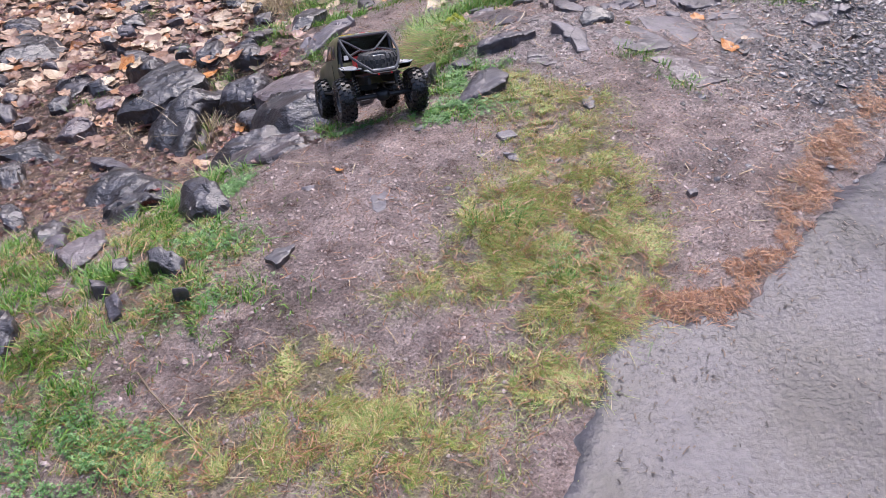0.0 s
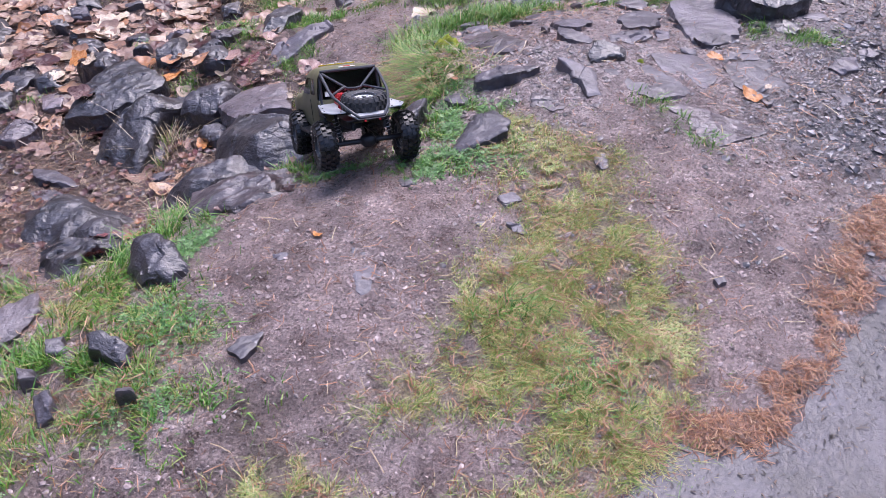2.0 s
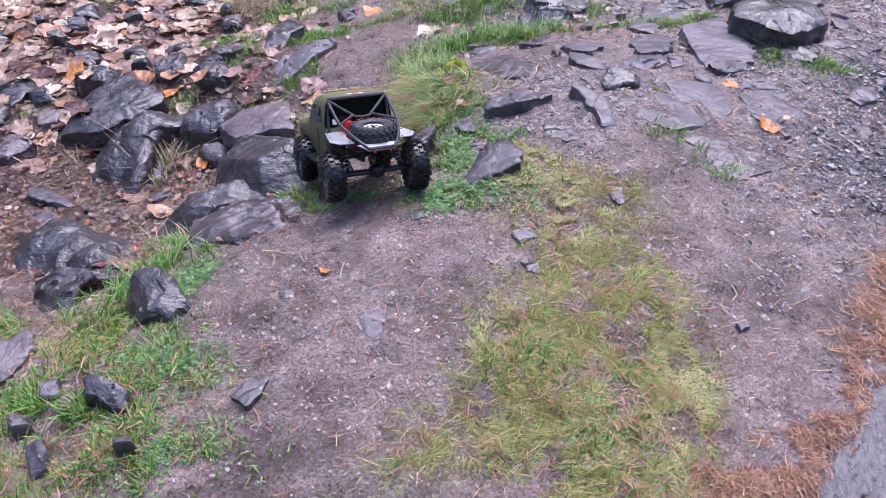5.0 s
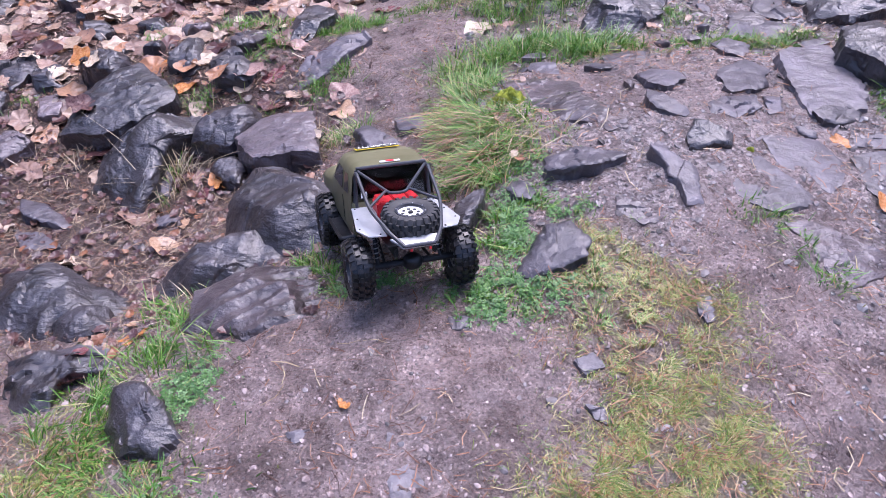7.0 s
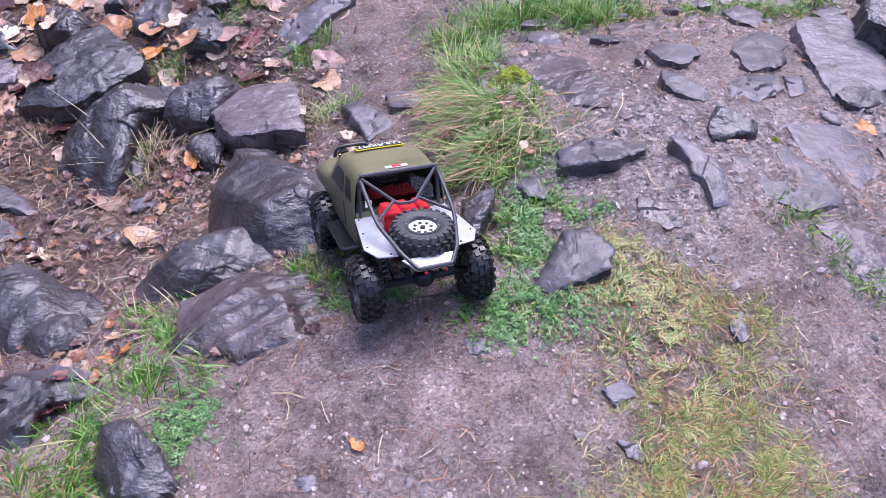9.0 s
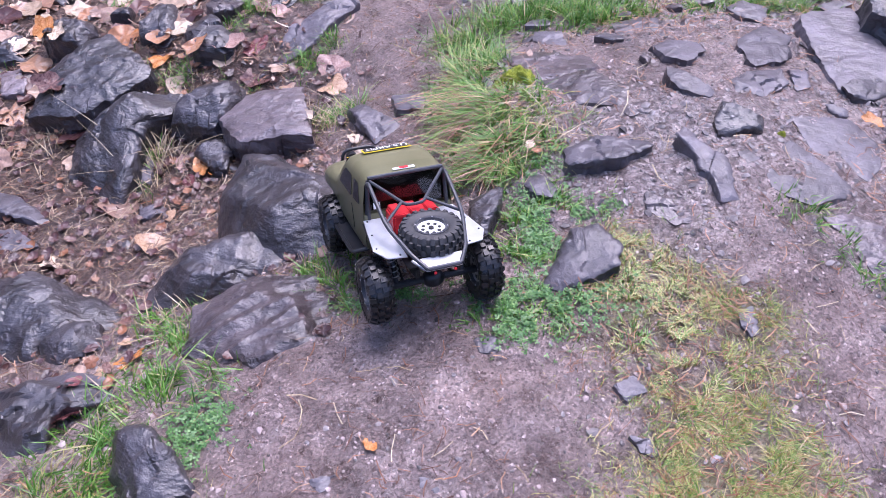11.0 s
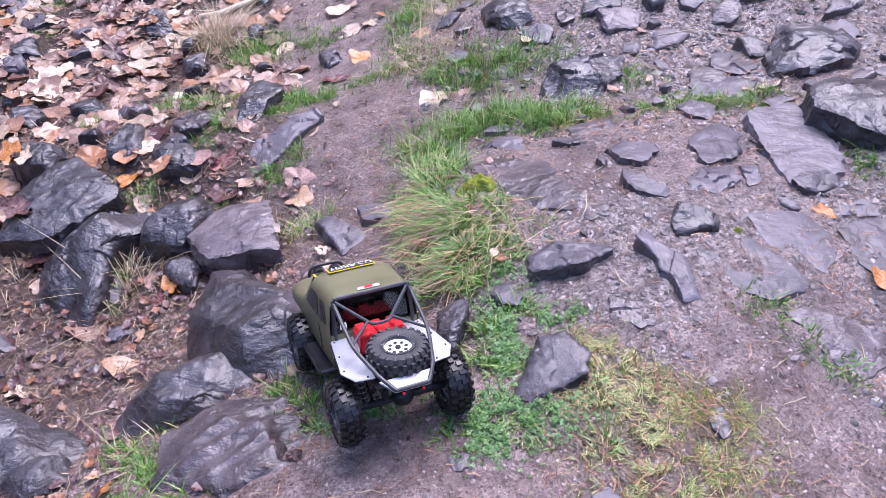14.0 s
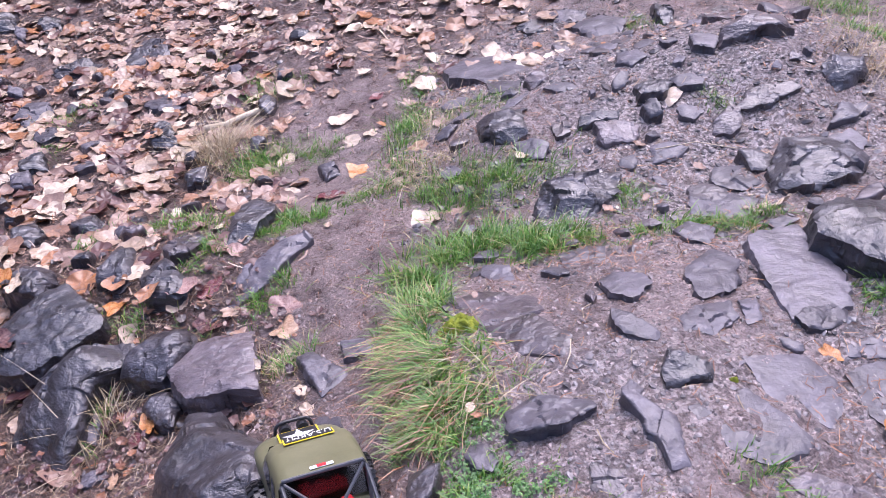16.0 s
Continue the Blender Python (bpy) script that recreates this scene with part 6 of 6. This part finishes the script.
def tube(points, r, sides=8):
    """A bent round bar through the points."""
    bm = bmesh.new()
    pts = [Vector(p) for p in points]
    rings = []
    for i, p in enumerate(pts):
        a = (pts[min(i + 1, len(pts) - 1)] - pts[max(i - 1, 0)]).normalized()
        u = a.orthogonal().normalized() if i == 0 else (u - a * u.dot(a)).normalized()
        v = a.cross(u)
        rings.append([bm.verts.new(p + r * (math.cos(t) * u + math.sin(t) * v)) for t in (2 * math.pi * k / sides for k in range(sides))])
    for p, q in zip(rings, rings[1:]):
        for k in range(sides):
            bm.faces.new((p[k], p[(k + 1) % sides], q[(k + 1) % sides], q[k]))
    bm.faces.new(rings[0]), bm.faces.new(rings[-1])
    return bm


def bent(points, k=4):
    """The same line with its corners rounded."""
    pts = [Vector(p) for p in points]
    out = [pts[0]]
    for a, b, c in zip(pts, pts[1:], pts[2:]):
        d = min((b - a).length, (c - b).length) * 0.3
        p, q = b + (a - b).normalized() * d, b + (c - b).normalized() * d
        out += [(p * (1 - t) + b * t) * (1 - t) + (b * (1 - t) + q * t) * t for t in (i / k for i in range(k + 1))]
    return out + [pts[-1]]


def slab(corners, thick, bevel=0.0015):
    """A plate with the given top corners and thickness, its edges eased."""
    bm = bmesh.new()
    top = [bm.verts.new(c) for c in corners]
    f = bm.faces.new(top)
    f.normal_update()
    if f.normal.z < 0:
        f.normal_flip()
    nrm = f.normal.copy()
    low = [bm.verts.new(Vector(c) - nrm * thick) for c in corners]
    n = len(top)
    for k in range(n):
        bm.faces.new((top[k], low[k], low[(k + 1) % n], top[(k + 1) % n]))
    bm.faces.new(low)
    if bevel:
        bmesh.ops.bevel(bm, geom=list(bm.edges), offset=bevel, segments=2, affect="EDGES")
    return bm


def block(x0, x1, y0, y1, z0, z1, bevel=0.002):
    return slab([(x0, y0, z1), (x1, y0, z1), (x1, y1, z1), (x0, y1, z1)], z1 - z0, bevel)


def lathe(profile, n, axis_x=True):
    """A ring turned about the x axis from (x, radius) points."""
    bm = bmesh.new()
    rings = []
    for k in range(n):
        t = 2 * math.pi * k / n
        rings.append([bm.verts.new((x, r * math.cos(t), r * math.sin(t))) for x, r in profile])
    m = len(profile)
    for k in range(n):
        p, q = rings[k], rings[(k + 1) % n]
        for j in range(m - 1):
            bm.faces.new((p[j], p[j + 1], q[j + 1], q[j]))
    return bm


TYRE_R, TYRE_W = 0.058, 0.021


LUGS = 22
LUG_DATA = {}


def build_lugs(rubber):
    """The four rows of tread blocks: one mesh for each row."""
    rows = []
    for xa, xb, off, dr in ((-1.04, -0.58, 0.0, 0.0), (-0.48, -0.05, 0.5, 0.001), (0.05, 0.48, 0.0, 0.001), (0.58, 1.04, 0.5, 0.0)):
        dt, vs = 2 * math.pi / LUGS * 0.31, []
        for rr, g in ((TYRE_R - 0.008, 1.0), (TYRE_R + dr, 0.84)):
            for x, t in ((xa, -dt * g), (xb, -dt * g * 0.8), (xb, dt * g * 0.8), (xa, dt * g)):
                rad = rr - (0.005 if abs(x) > 1 else 0)
                vs.append((x * TYRE_W, rad * math.sin(t), -rad * math.cos(t)))
        me = bpy.data.meshes.new("tread_lug")
        me.from_pydata(vs, [], [(4, 5, 6, 7), (0, 1, 5, 4), (1, 2, 6, 5), (2, 3, 7, 6), (3, 0, 4, 7)])
        me.materials.append(rubber)
        rows.append((me, off))
    LUG_DATA[rubber.name] = rows


build_lugs(RUBBER)
build_lugs(DRY_RUBBER)


bolt_head = bmesh.new()
bmesh.ops.create_cone(bolt_head, cap_ends=True, segments=6, radius1=0.0015, radius2=0.0012, depth=0.002)
BOLT = bpy.data.meshes.new("bolt")
bolt_head.to_mesh(BOLT), bolt_head.free()
BOLT.materials.append(STEEL)


def build_wheel(parent, m, rubber, rim_paint):
    """Knobbly tyre on a beadlock rim with eight holes."""
    wheel = new("wheel")
    wheel.parent = parent
    wheel.matrix_local = m
    w, r = TYRE_W, TYRE_R - 0.004
    bm = lathe([(-w * 0.72, 0.029), (-w * 0.95, 0.036), (-w, 0.044), (-w * 0.9, r - 0.003), (-w * 0.6, r), (0, r + 0.0006), (w * 0.6, r), (w * 0.9, r - 0.003), (w, 0.044), (w * 0.95, 0.036), (w * 0.72, 0.029)], 48)
    part("tyre", bm, rubber, wheel, sharp=35)
    for data, off in LUG_DATA[rubber.name]:
        for k in range(LUGS):
            lug = new("tread_lug", data)
            lug.parent = wheel
            lug.matrix_local = pose(0, 0, 0, 360 * (k + off) / LUGS, 0, 0)
    for s in (1, -1):
        part("beadlock_ring", lathe([(s * w * 0.7, 0.0315), (s * w * 0.85, 0.031), (s * w * 0.86, 0.0262), (s * w * 0.6, 0.0252)], 32), CAGE, wheel, "dark grey clamping ring", sharp=30)
    rim = lathe([(-w * 0.6, 0.0254), (-w * 0.55, 0.0225), (-w * 0.5, 0.02), (w * 0.5, 0.02), (w * 0.55, 0.0225), (w * 0.6, 0.0254)], 32)
    bmesh.ops.create_circle(rim, cap_ends=True, segments=32, radius=0.0246, matrix=pose(w * 0.55, 0, 0, 0, 90, 0))
    bmesh.ops.create_circle(rim, cap_ends=True, segments=32, radius=0.0246, matrix=pose(-w * 0.55, 0, 0, 0, 90, 0))
    part("rim", rim, rim_paint, wheel, "pale rim disc", sharp=30)
    holes = bmesh.new()
    for s in (1, -1):
        for k in range(8):
            t = 2 * math.pi * k / 8
            bmesh.ops.create_cone(holes, cap_ends=True, segments=10, radius1=0.0034, radius2=0.0034, depth=0.0012, matrix=pose(s * (w * 0.55 + 0.0003), 0.0155 * math.cos(t), 0.0155 * math.sin(t), 0, 90, 0))
        bmesh.ops.create_cone(holes, cap_ends=True, segments=12, radius1=0.0055, radius2=0.0045, depth=0.004, matrix=pose(s * (w * 0.55 + 0.001), 0, 0, 0, 90 * s, 0))
    part("hub", holes, BLACK, wheel, "black hub and vent holes")
    for s in (1, -1):
        for k in range(8):
            t = 2 * math.pi * (k + 0.5) / 8
            bolt = new("bolt", BOLT)
            bolt.parent = wheel
            bolt.matrix_local = pose(s * w * 0.87, 0.0286 * math.cos(t), 0.0286 * math.sin(t), 0, 90 * s, 0)
    return wheel


AX, REAR, FRONT = 0.097, -0.035, 0.278
for sx, yy, rub in ((-AX, REAR, RUBBER), (AX, REAR, RUBBER), (-AX, FRONT, RUBBER), (AX, FRONT, RUBBER)):
    build_wheel(truck, pose(sx, yy, TYRE_R, 17 * yy, 0, 0), rub, DULL_RIM)
spare = build_wheel(truck, Matrix.Translation((0.004, -0.05, 0.147)) @ pose(0, 0, 0, 9, 0, 0) @ pose(0, 0, 0, 0, -90, 0) @ Matrix.Diagonal((0.95, 0.93, 0.93, 1)), DRY_RUBBER, RIM)
spare.name = "spare_wheel"

# cab: sections from tail to nose, each as half widths and heights
SECTIONS = (
    (0.066, 0.086, 0.082, 0.150, 0.080, 0.214, 0.069, 0.2225), (0.10, 0.084, 0.084, 0.152, 0.081, 0.217, 0.070, 0.2265), (0.15, 0.083, 0.085, 0.153, 0.082, 0.218, 0.071, 0.228),
    (0.20, 0.083, 0.085, 0.153, 0.082, 0.213, 0.069, 0.2225), (0.222, 0.084, 0.085, 0.153, 0.082, 0.200, 0.070, 0.2085), (0.258, 0.088, 0.086, 0.150, 0.083, 0.166, 0.076, 0.1725),
    (0.275, 0.10, 0.087, 0.146, 0.085, 0.160, 0.076, 0.1655), (0.32, 0.115, 0.090, 0.142, 0.088, 0.156, 0.074, 0.1625), (0.36, 0.11, 0.089, 0.138, 0.086, 0.151, 0.070, 0.1575), (0.39, 0.10, 0.085, 0.130, 0.080, 0.143, 0.062, 0.149), (0.403, 0.098, 0.078, 0.118, 0.072, 0.128, 0.056, 0.132),
)


def section_at(y):
    for a, b in zip(SECTIONS, SECTIONS[1:]):
        if a[0] <= y <= b[0]:
            f = (y - a[0]) / (b[0] - a[0])
            return [p + (q - p) * f for p, q in zip(a, b)]
    return list(SECTIONS[-1])


def cab_shell():
    bm = bmesh.new()
    rings = []
    ys = sorted({s[0] for s in SECTIONS} | {SECTIONS[0][0] + (SECTIONS[-1][0] - SECTIONS[0][0]) * i / 30 for i in range(31)})
    for y in ys:
        y, zb, wm, zm, ws, zs, wt, zt = section_at(y)
        half = [(wm - 0.004, zb), (wm, zb + 0.012), (wm, zm), (ws * 0.93 + wm * 0.07, zm + 0.35 * (zs - zm)), (ws * 0.55 + wt * 0.45, zs - 0.12 * (zs - zm)), (wt * 0.96, zs + 0.45 * (zt - zs)), (wt * 0.8, zt - 0.002), (wt * 0.4, zt)]
        rings.append([bm.verts.new((-w, y, z)) for w, z in half] + [bm.verts.new((w, y, z)) for w, z in reversed(half)])
    m = len(rings[0])
    for p, q in zip(rings, rings[1:]):
        for k in range(m - 1):
            bm.faces.new((p[k], p[k + 1], q[k + 1], q[k]))
    bm.faces.new(rings[-1])
    return bm


body = part("cab_body", cab_shell(), OLIVE, truck, "matt olive drab painted cab", sharp=50)
# flat sheet across the cab; its dark colour stands in for shade inside
inner = bmesh.new()
for q in ([(-0.081, 0.074, 0.088), (0.081, 0.074, 0.088), (0.081, 0.074, 0.15), (0.066, 0.074, 0.208), (-0.066, 0.074, 0.208), (-0.081, 0.074, 0.15)],):
    inner.faces.new([inner.verts.new((x, y + 0.06, z)) for x, y, z in q])
part("cab_lining", inner, CAB_SHADE, truck, "dark sheet across the cab, coloured as its shaded inside")
part("parcel_shelf", slab([(-0.078, 0.068, 0.15), (0.078, 0.068, 0.15), (0.078, 0.125, 0.15), (-0.078, 0.125, 0.15)], 0.004), OLIVE, truck)
part("rear_panel", slab([(-0.08, 0.069, 0.088), (0.08, 0.069, 0.088), (0.08, 0.068, 0.152), (-0.08, 0.068, 0.152)], 0.003, 0.0008), OLIVE, truck)


def side_pane(sx, pts):
    bm = bmesh.new()
    vs = []
    for y, z in pts:
        _, zb, wm, zm, ws, zs, wt, zt = section_at(y)
        f = (z - zm) / (zs - zm)
        f1 = f / 0.35 if f < 0.35 else 1
        w = wm + (ws * 0.93 + wm * 0.07 - wm) * f1
        if f >= 0.35:
            g = (f - 0.35) / 0.53
            w = (ws * 0.93 + wm * 0.07) * (1 - g) + (ws * 0.55 + wt * 0.45) * g
        vs.append(bm.verts.new((sx * (w + 0.0012), y, z)))
    bm.faces.new(vs)
    return bm


for sx in (-1, 1):
    part("door_window", side_pane(sx, [(0.142, 0.164), (0.235, 0.164), (0.215, 0.188), (0.188, 0.203), (0.142, 0.203)]), TINT, body, "smoked side window")
    part("quarter_window", side_pane(sx, [(0.088, 0.166), (0.128, 0.165), (0.128, 0.203), (0.1, 0.202)]), TINT, body, "small smoked rear side window")
    part("door_seam", tube([(sx * 0.0855, 0.135, 0.1), (sx * 0.086, 0.135, 0.153)], 0.0006, 5), BLACK, body)
wind = bmesh.new()
wind.faces.new([wind.verts.new(p) for p in ((-0.066, 0.224, 0.2085), (0.066, 0.224, 0.2085), (0.072, 0.257, 0.1765), (-0.072, 0.257, 0.1765))])
part("windscreen", wind, TINT, body, "smoked windscreen")

# decals: plain badge with a star on the bonnet, lettered plate on the roof
badge = part("bonnet_badge", slab([(-0.04, 0.29, 0.168), (0.04, 0.29, 0.168), (0.04, 0.365, 0.1625), (-0.04, 0.365, 0.1625)], 0.0015, 0.0004), YELLOW, body, "yellow-edged black square badge")
part("badge_field", slab([(-0.0365, 0.2935, 0.1686), (0.0365, 0.2935, 0.1686), (0.0365, 0.3615, 0.1636), (-0.0365, 0.3615, 0.1636)], 0.001, 0.0), BLACK, badge)
star = bmesh.new()
star.faces.new([star.verts.new((r * math.sin(t), 0.327 + r * math.cos(t), 0.1672 - 0.0735 * r * math.cos(t))) for r, t in (((0.033 if k % 2 == 0 else 0.0135), math.pi * k / 5) for k in range(10))])
part("badge_star", star, WHITE, badge, "cream five-pointed star")
plate = part("roof_badge", slab([(-0.045, 0.172, 0.2295), (0.045, 0.172, 0.2295), (0.045, 0.2, 0.2265), (-0.045, 0.2, 0.2265)], 0.0015, 0.0004), YELLOW, body, "yellow-edged black plate with white lettering")
part("plate_field", slab([(-0.0425, 0.1745, 0.2301), (0.0425, 0.1745, 0.2301), (0.0425, 0.1975, 0.2275), (-0.0425, 0.1975, 0.2275)], 0.001, 0.0), BLACK, plate)
text = bpy.data.curves.new("lettering", "FONT")
text.body, text.size, text.align_x, text.align_y, text.extrude = "U.S.ARMY", 0.0195, "CENTER", "CENTER", 0.0002
holder = new("lettering_source", text)
bpy.context.view_layer.update()
letters = bpy.data.meshes.new_from_object(holder.evaluated_get(bpy.context.evaluated_depsgraph_get()))
bpy.data.objects.remove(holder)
letters.transform(pose(0, 0.186, 0.2297, -6, 0, 180))
letters.materials.clear()
letters.materials.append(WHITE)
lt = new("lettering", letters)
lt.parent = plate
part("roof_light", slab([(-0.02, 0.069, 0.2255), (0.02, 0.069, 0.2255), (0.02, 0.077, 0.2265), (-0.02, 0.077, 0.2265)], 0.0015, 0.0005), WHITE, body, "brake light strip on the roof edge")
part("brake_lens", slab([(-0.008, 0.0695, 0.2263), (0.008, 0.0695, 0.2263), (0.008, 0.0765, 0.2272), (-0.008, 0.0765, 0.2272)], 0.001, 0.0), RED, body)

# rear pane over the open back of the cab
SMOKED, tree_, glassy_, node_, link_ = nodes_of("smoked_clear_pane")
clear_, sheen_, both_ = node_("ShaderNodeBsdfTransparent"), node_("ShaderNodeBsdfGlossy"), node_("ShaderNodeMixShader")
clear_.inputs[0].default_value, sheen_.inputs["Roughness"].default_value, both_.inputs[0].default_value = (0.5, 0.52, 0.55, 1), 0.08, 0.05
link_(clear_.outputs[0], both_.inputs[1]), link_(sheen_.outputs[0], both_.inputs[2]), link_(both_.outputs[0], tree_.nodes["Material Output"].inputs[0])
part("rear_window", slab([(-0.076, 0.0745, 0.156), (0.076, 0.0745, 0.156), (0.066, 0.0735, 0.215), (-0.066, 0.0735, 0.215)], 0.0012, 0.0), SMOKED, body, "clear smoked rear window")
for sx in (-1, 1):
    part("tail_light", block(sx * 0.017 - 0.0022, sx * 0.017 + 0.0022, -0.128, -0.124, 0.112, 0.116, 0.0006), RED, truck, "small red tail light")

# bed: alloy plates, red box, cage
for sx in (-1, 1):
    deck = part("deck_plate", slab([(sx * 0.028, 0.066, 0.143), (sx * 0.083, 0.066, 0.143), (sx * 0.097, -0.05, 0.137), (sx * 0.082, -0.082, 0.134), (sx * 0.05, -0.088, 0.134), (sx * 0.05, 0.0, 0.139)], 0.0025, 0.0006), ALLOY, truck, "bare aluminium bed plate")
    for bx, by in ((0.078, 0.058), (0.084, 0.005), (0.09, -0.045), (0.06, -0.08), (0.04, 0.058)):
        s = bmesh.new()
        bmesh.ops.create_cone(s, cap_ends=True, segments=8, radius1=0.0018, radius2=0.0015, depth=0.0018, matrix=pose(sx * bx, by, 0.1415 + 0.055 * (by - 0.03), 0, 0, 0))
        part("screw", s, BLACK, deck)
    part("cage_rail", tube(bent([(sx * 0.070, 0.068, 0.105), (sx * 0.072, 0.066, 0.150), (sx * 0.070, 0.066, 0.219), (sx * 0.067, -0.032, 0.168), (sx * 0.046, -0.1, 0.139), (sx * 0.028, -0.124, 0.122)]), 0.0036), CAGE, truck)
    part("cage_brace", tube(bent([(sx * 0.066, 0.062, 0.215), (sx * 0.016, 0.022, 0.177), (0, 0.02, 0.176)]), 0.003), CAGE, truck)
    part("cage_strut", tube([(sx * 0.022, 0.026, 0.181), (sx * 0.066, -0.024, 0.168)], 0.0028), CAGE, truck)
    part("cage_post", tube([(sx * 0.076, 0.07, 0.14), (sx * 0.068, 0.066, 0.216)], 0.0034), CAGE, truck)
    part("bed_side", slab([(sx * 0.084, 0.064, 0.139), (sx * 0.095, -0.048, 0.134), (sx * 0.085, -0.048, 0.122), (sx * 0.08, 0.064, 0.118)], 0.002, 0.0004), BLACK, truck)
    part("slider", tube(bent([(sx * 0.075, 0.08, 0.082), (sx * 0.104, 0.09, 0.076), (sx * 0.104, 0.24, 0.076), (sx * 0.075, 0.25, 0.082)]), 0.0038), BLACK, truck, "black rock slider bar")
    part("slider_step", slab([(sx * 0.08, 0.092, 0.079), (sx * 0.101, 0.092, 0.077), (sx * 0.101, 0.238, 0.077), (sx * 0.08, 0.238, 0.079)], 0.003, 0.0006), BLACK, truck)
    part("chassis_rail", block(sx * 0.036 - 0.004, sx * 0.036 + 0.004, -0.09, 0.39, 0.09, 0.108), BLACK, truck)
    for yy, up in ((REAR, 0.03), (FRONT, -0.03)):
        shock = part("shock_absorber", tube([(sx * 0.06, yy, 0.062), (sx * 0.058, yy + up, 0.128)], 0.0042), BLACK, truck)
        turns = [(sx * 0.0595 + 0.0075 * math.cos(a), yy + up * f + 0.0075 * math.sin(a), 0.07 + 0.045 * f) for f, a in ((i / 72, i / 72 * 2 * math.pi * 6) for i in range(73))]
        part("coil_spring", tube(turns, 0.0011, 5), STEEL, shock, "bright coil spring")
    part("lower_link", tube([(sx * 0.045, REAR + 0.01, 0.054), (sx * 0.03, 0.13, 0.082)], 0.0032), BLACK, truck)
    part("front_link", tube([(sx * 0.045, FRONT - 0.01, 0.054), (sx * 0.03, 0.19, 0.082)], 0.0032), BLACK, truck)
    pod = part("light_pod", lathe([(-0.001, 0.0005), (-0.001, 0.011), (0.008, 0.0125), (0.016, 0.0125), (0.016, 0.0005)], 16), BLACK, truck)
    pod.matrix_local = pose(sx * 0.018, 0.406, 0.143, 0, 0, 90)
part("tail_bar", tube([(-0.028, -0.124, 0.122), (0.028, -0.124, 0.122)], 0.0036), CAGE, truck)
part("tail_lip", slab([(-0.03, -0.124, 0.119), (0.03, -0.124, 0.119), (0.048, -0.096, 0.129), (-0.048, -0.096, 0.129)], 0.003, 0.0006), ALLOY, truck, "bare metal tail lip")
part("cage_header", tube([(-0.068, 0.066, 0.219), (0.068, 0.066, 0.219)], 0.0036), CAGE, truck)
box = part("battery_box", block(-0.043, 0.043, 0.012, 0.062, 0.128, 0.162, 0.003), RED, truck, "red ribbed plastic box in the bed")
for bx in (-0.029, 0.0, 0.029):
    part("rib", block(bx - 0.009, bx + 0.009, 0.01, 0.064, 0.158, 0.166, 0.0015), RED, box)
part("bed_floor", slab([(-0.05, 0.066, 0.118), (0.05, 0.066, 0.118), (0.05, -0.09, 0.114), (-0.05, -0.09, 0.114)], 0.004), BLACK, truck)
mount = bmesh.new()
bmesh.ops.create_cone(mount, cap_ends=True, segments=12, radius1=0.012, radius2=0.008, depth=0.03, matrix=pose(0.004, -0.04, 0.126, 16, 0, 0))
part("spare_mount", mount, BLACK, truck)
for yy in (REAR, FRONT):
    part("axle", tube([(-0.085, yy, TYRE_R), (0.085, yy, TYRE_R)], 0.0065, 10), BLACK, truck)
    diff = bmesh.new()
    bmesh.ops.create_uvsphere(diff, u_segments=14, v_segments=10, radius=0.017, matrix=pose(0.006, yy, TYRE_R) @ Matrix.Diagonal((1.2, 1, 1, 1)))
    part("differential", diff, BLACK, truck, sharp=40)
part("gearbox", block(-0.028, 0.028, 0.1, 0.2, 0.07, 0.11, 0.004), BLACK, truck)
part("front_bumper", tube(bent([(-0.075, 0.395, 0.098), (-0.045, 0.428, 0.1), (0.045, 0.428, 0.1), (0.075, 0.395, 0.098)]), 0.0048), BLACK, truck)
part("bumper_hoop", tube(bent([(-0.042, 0.42, 0.1), (-0.036, 0.418, 0.16), (0.036, 0.418, 0.16), (0.042, 0.42, 0.1)]), 0.0036), BLACK, truck, "black hoop round the front lamps")
part("hitch_mark", slab([(-0.062, 0.0665, 0.16), (-0.05, 0.0665, 0.16), (-0.05, 0.0665, 0.172), (-0.062, 0.0665, 0.172)], 0.001, 0.0), WHITE, truck, "small white sticker")
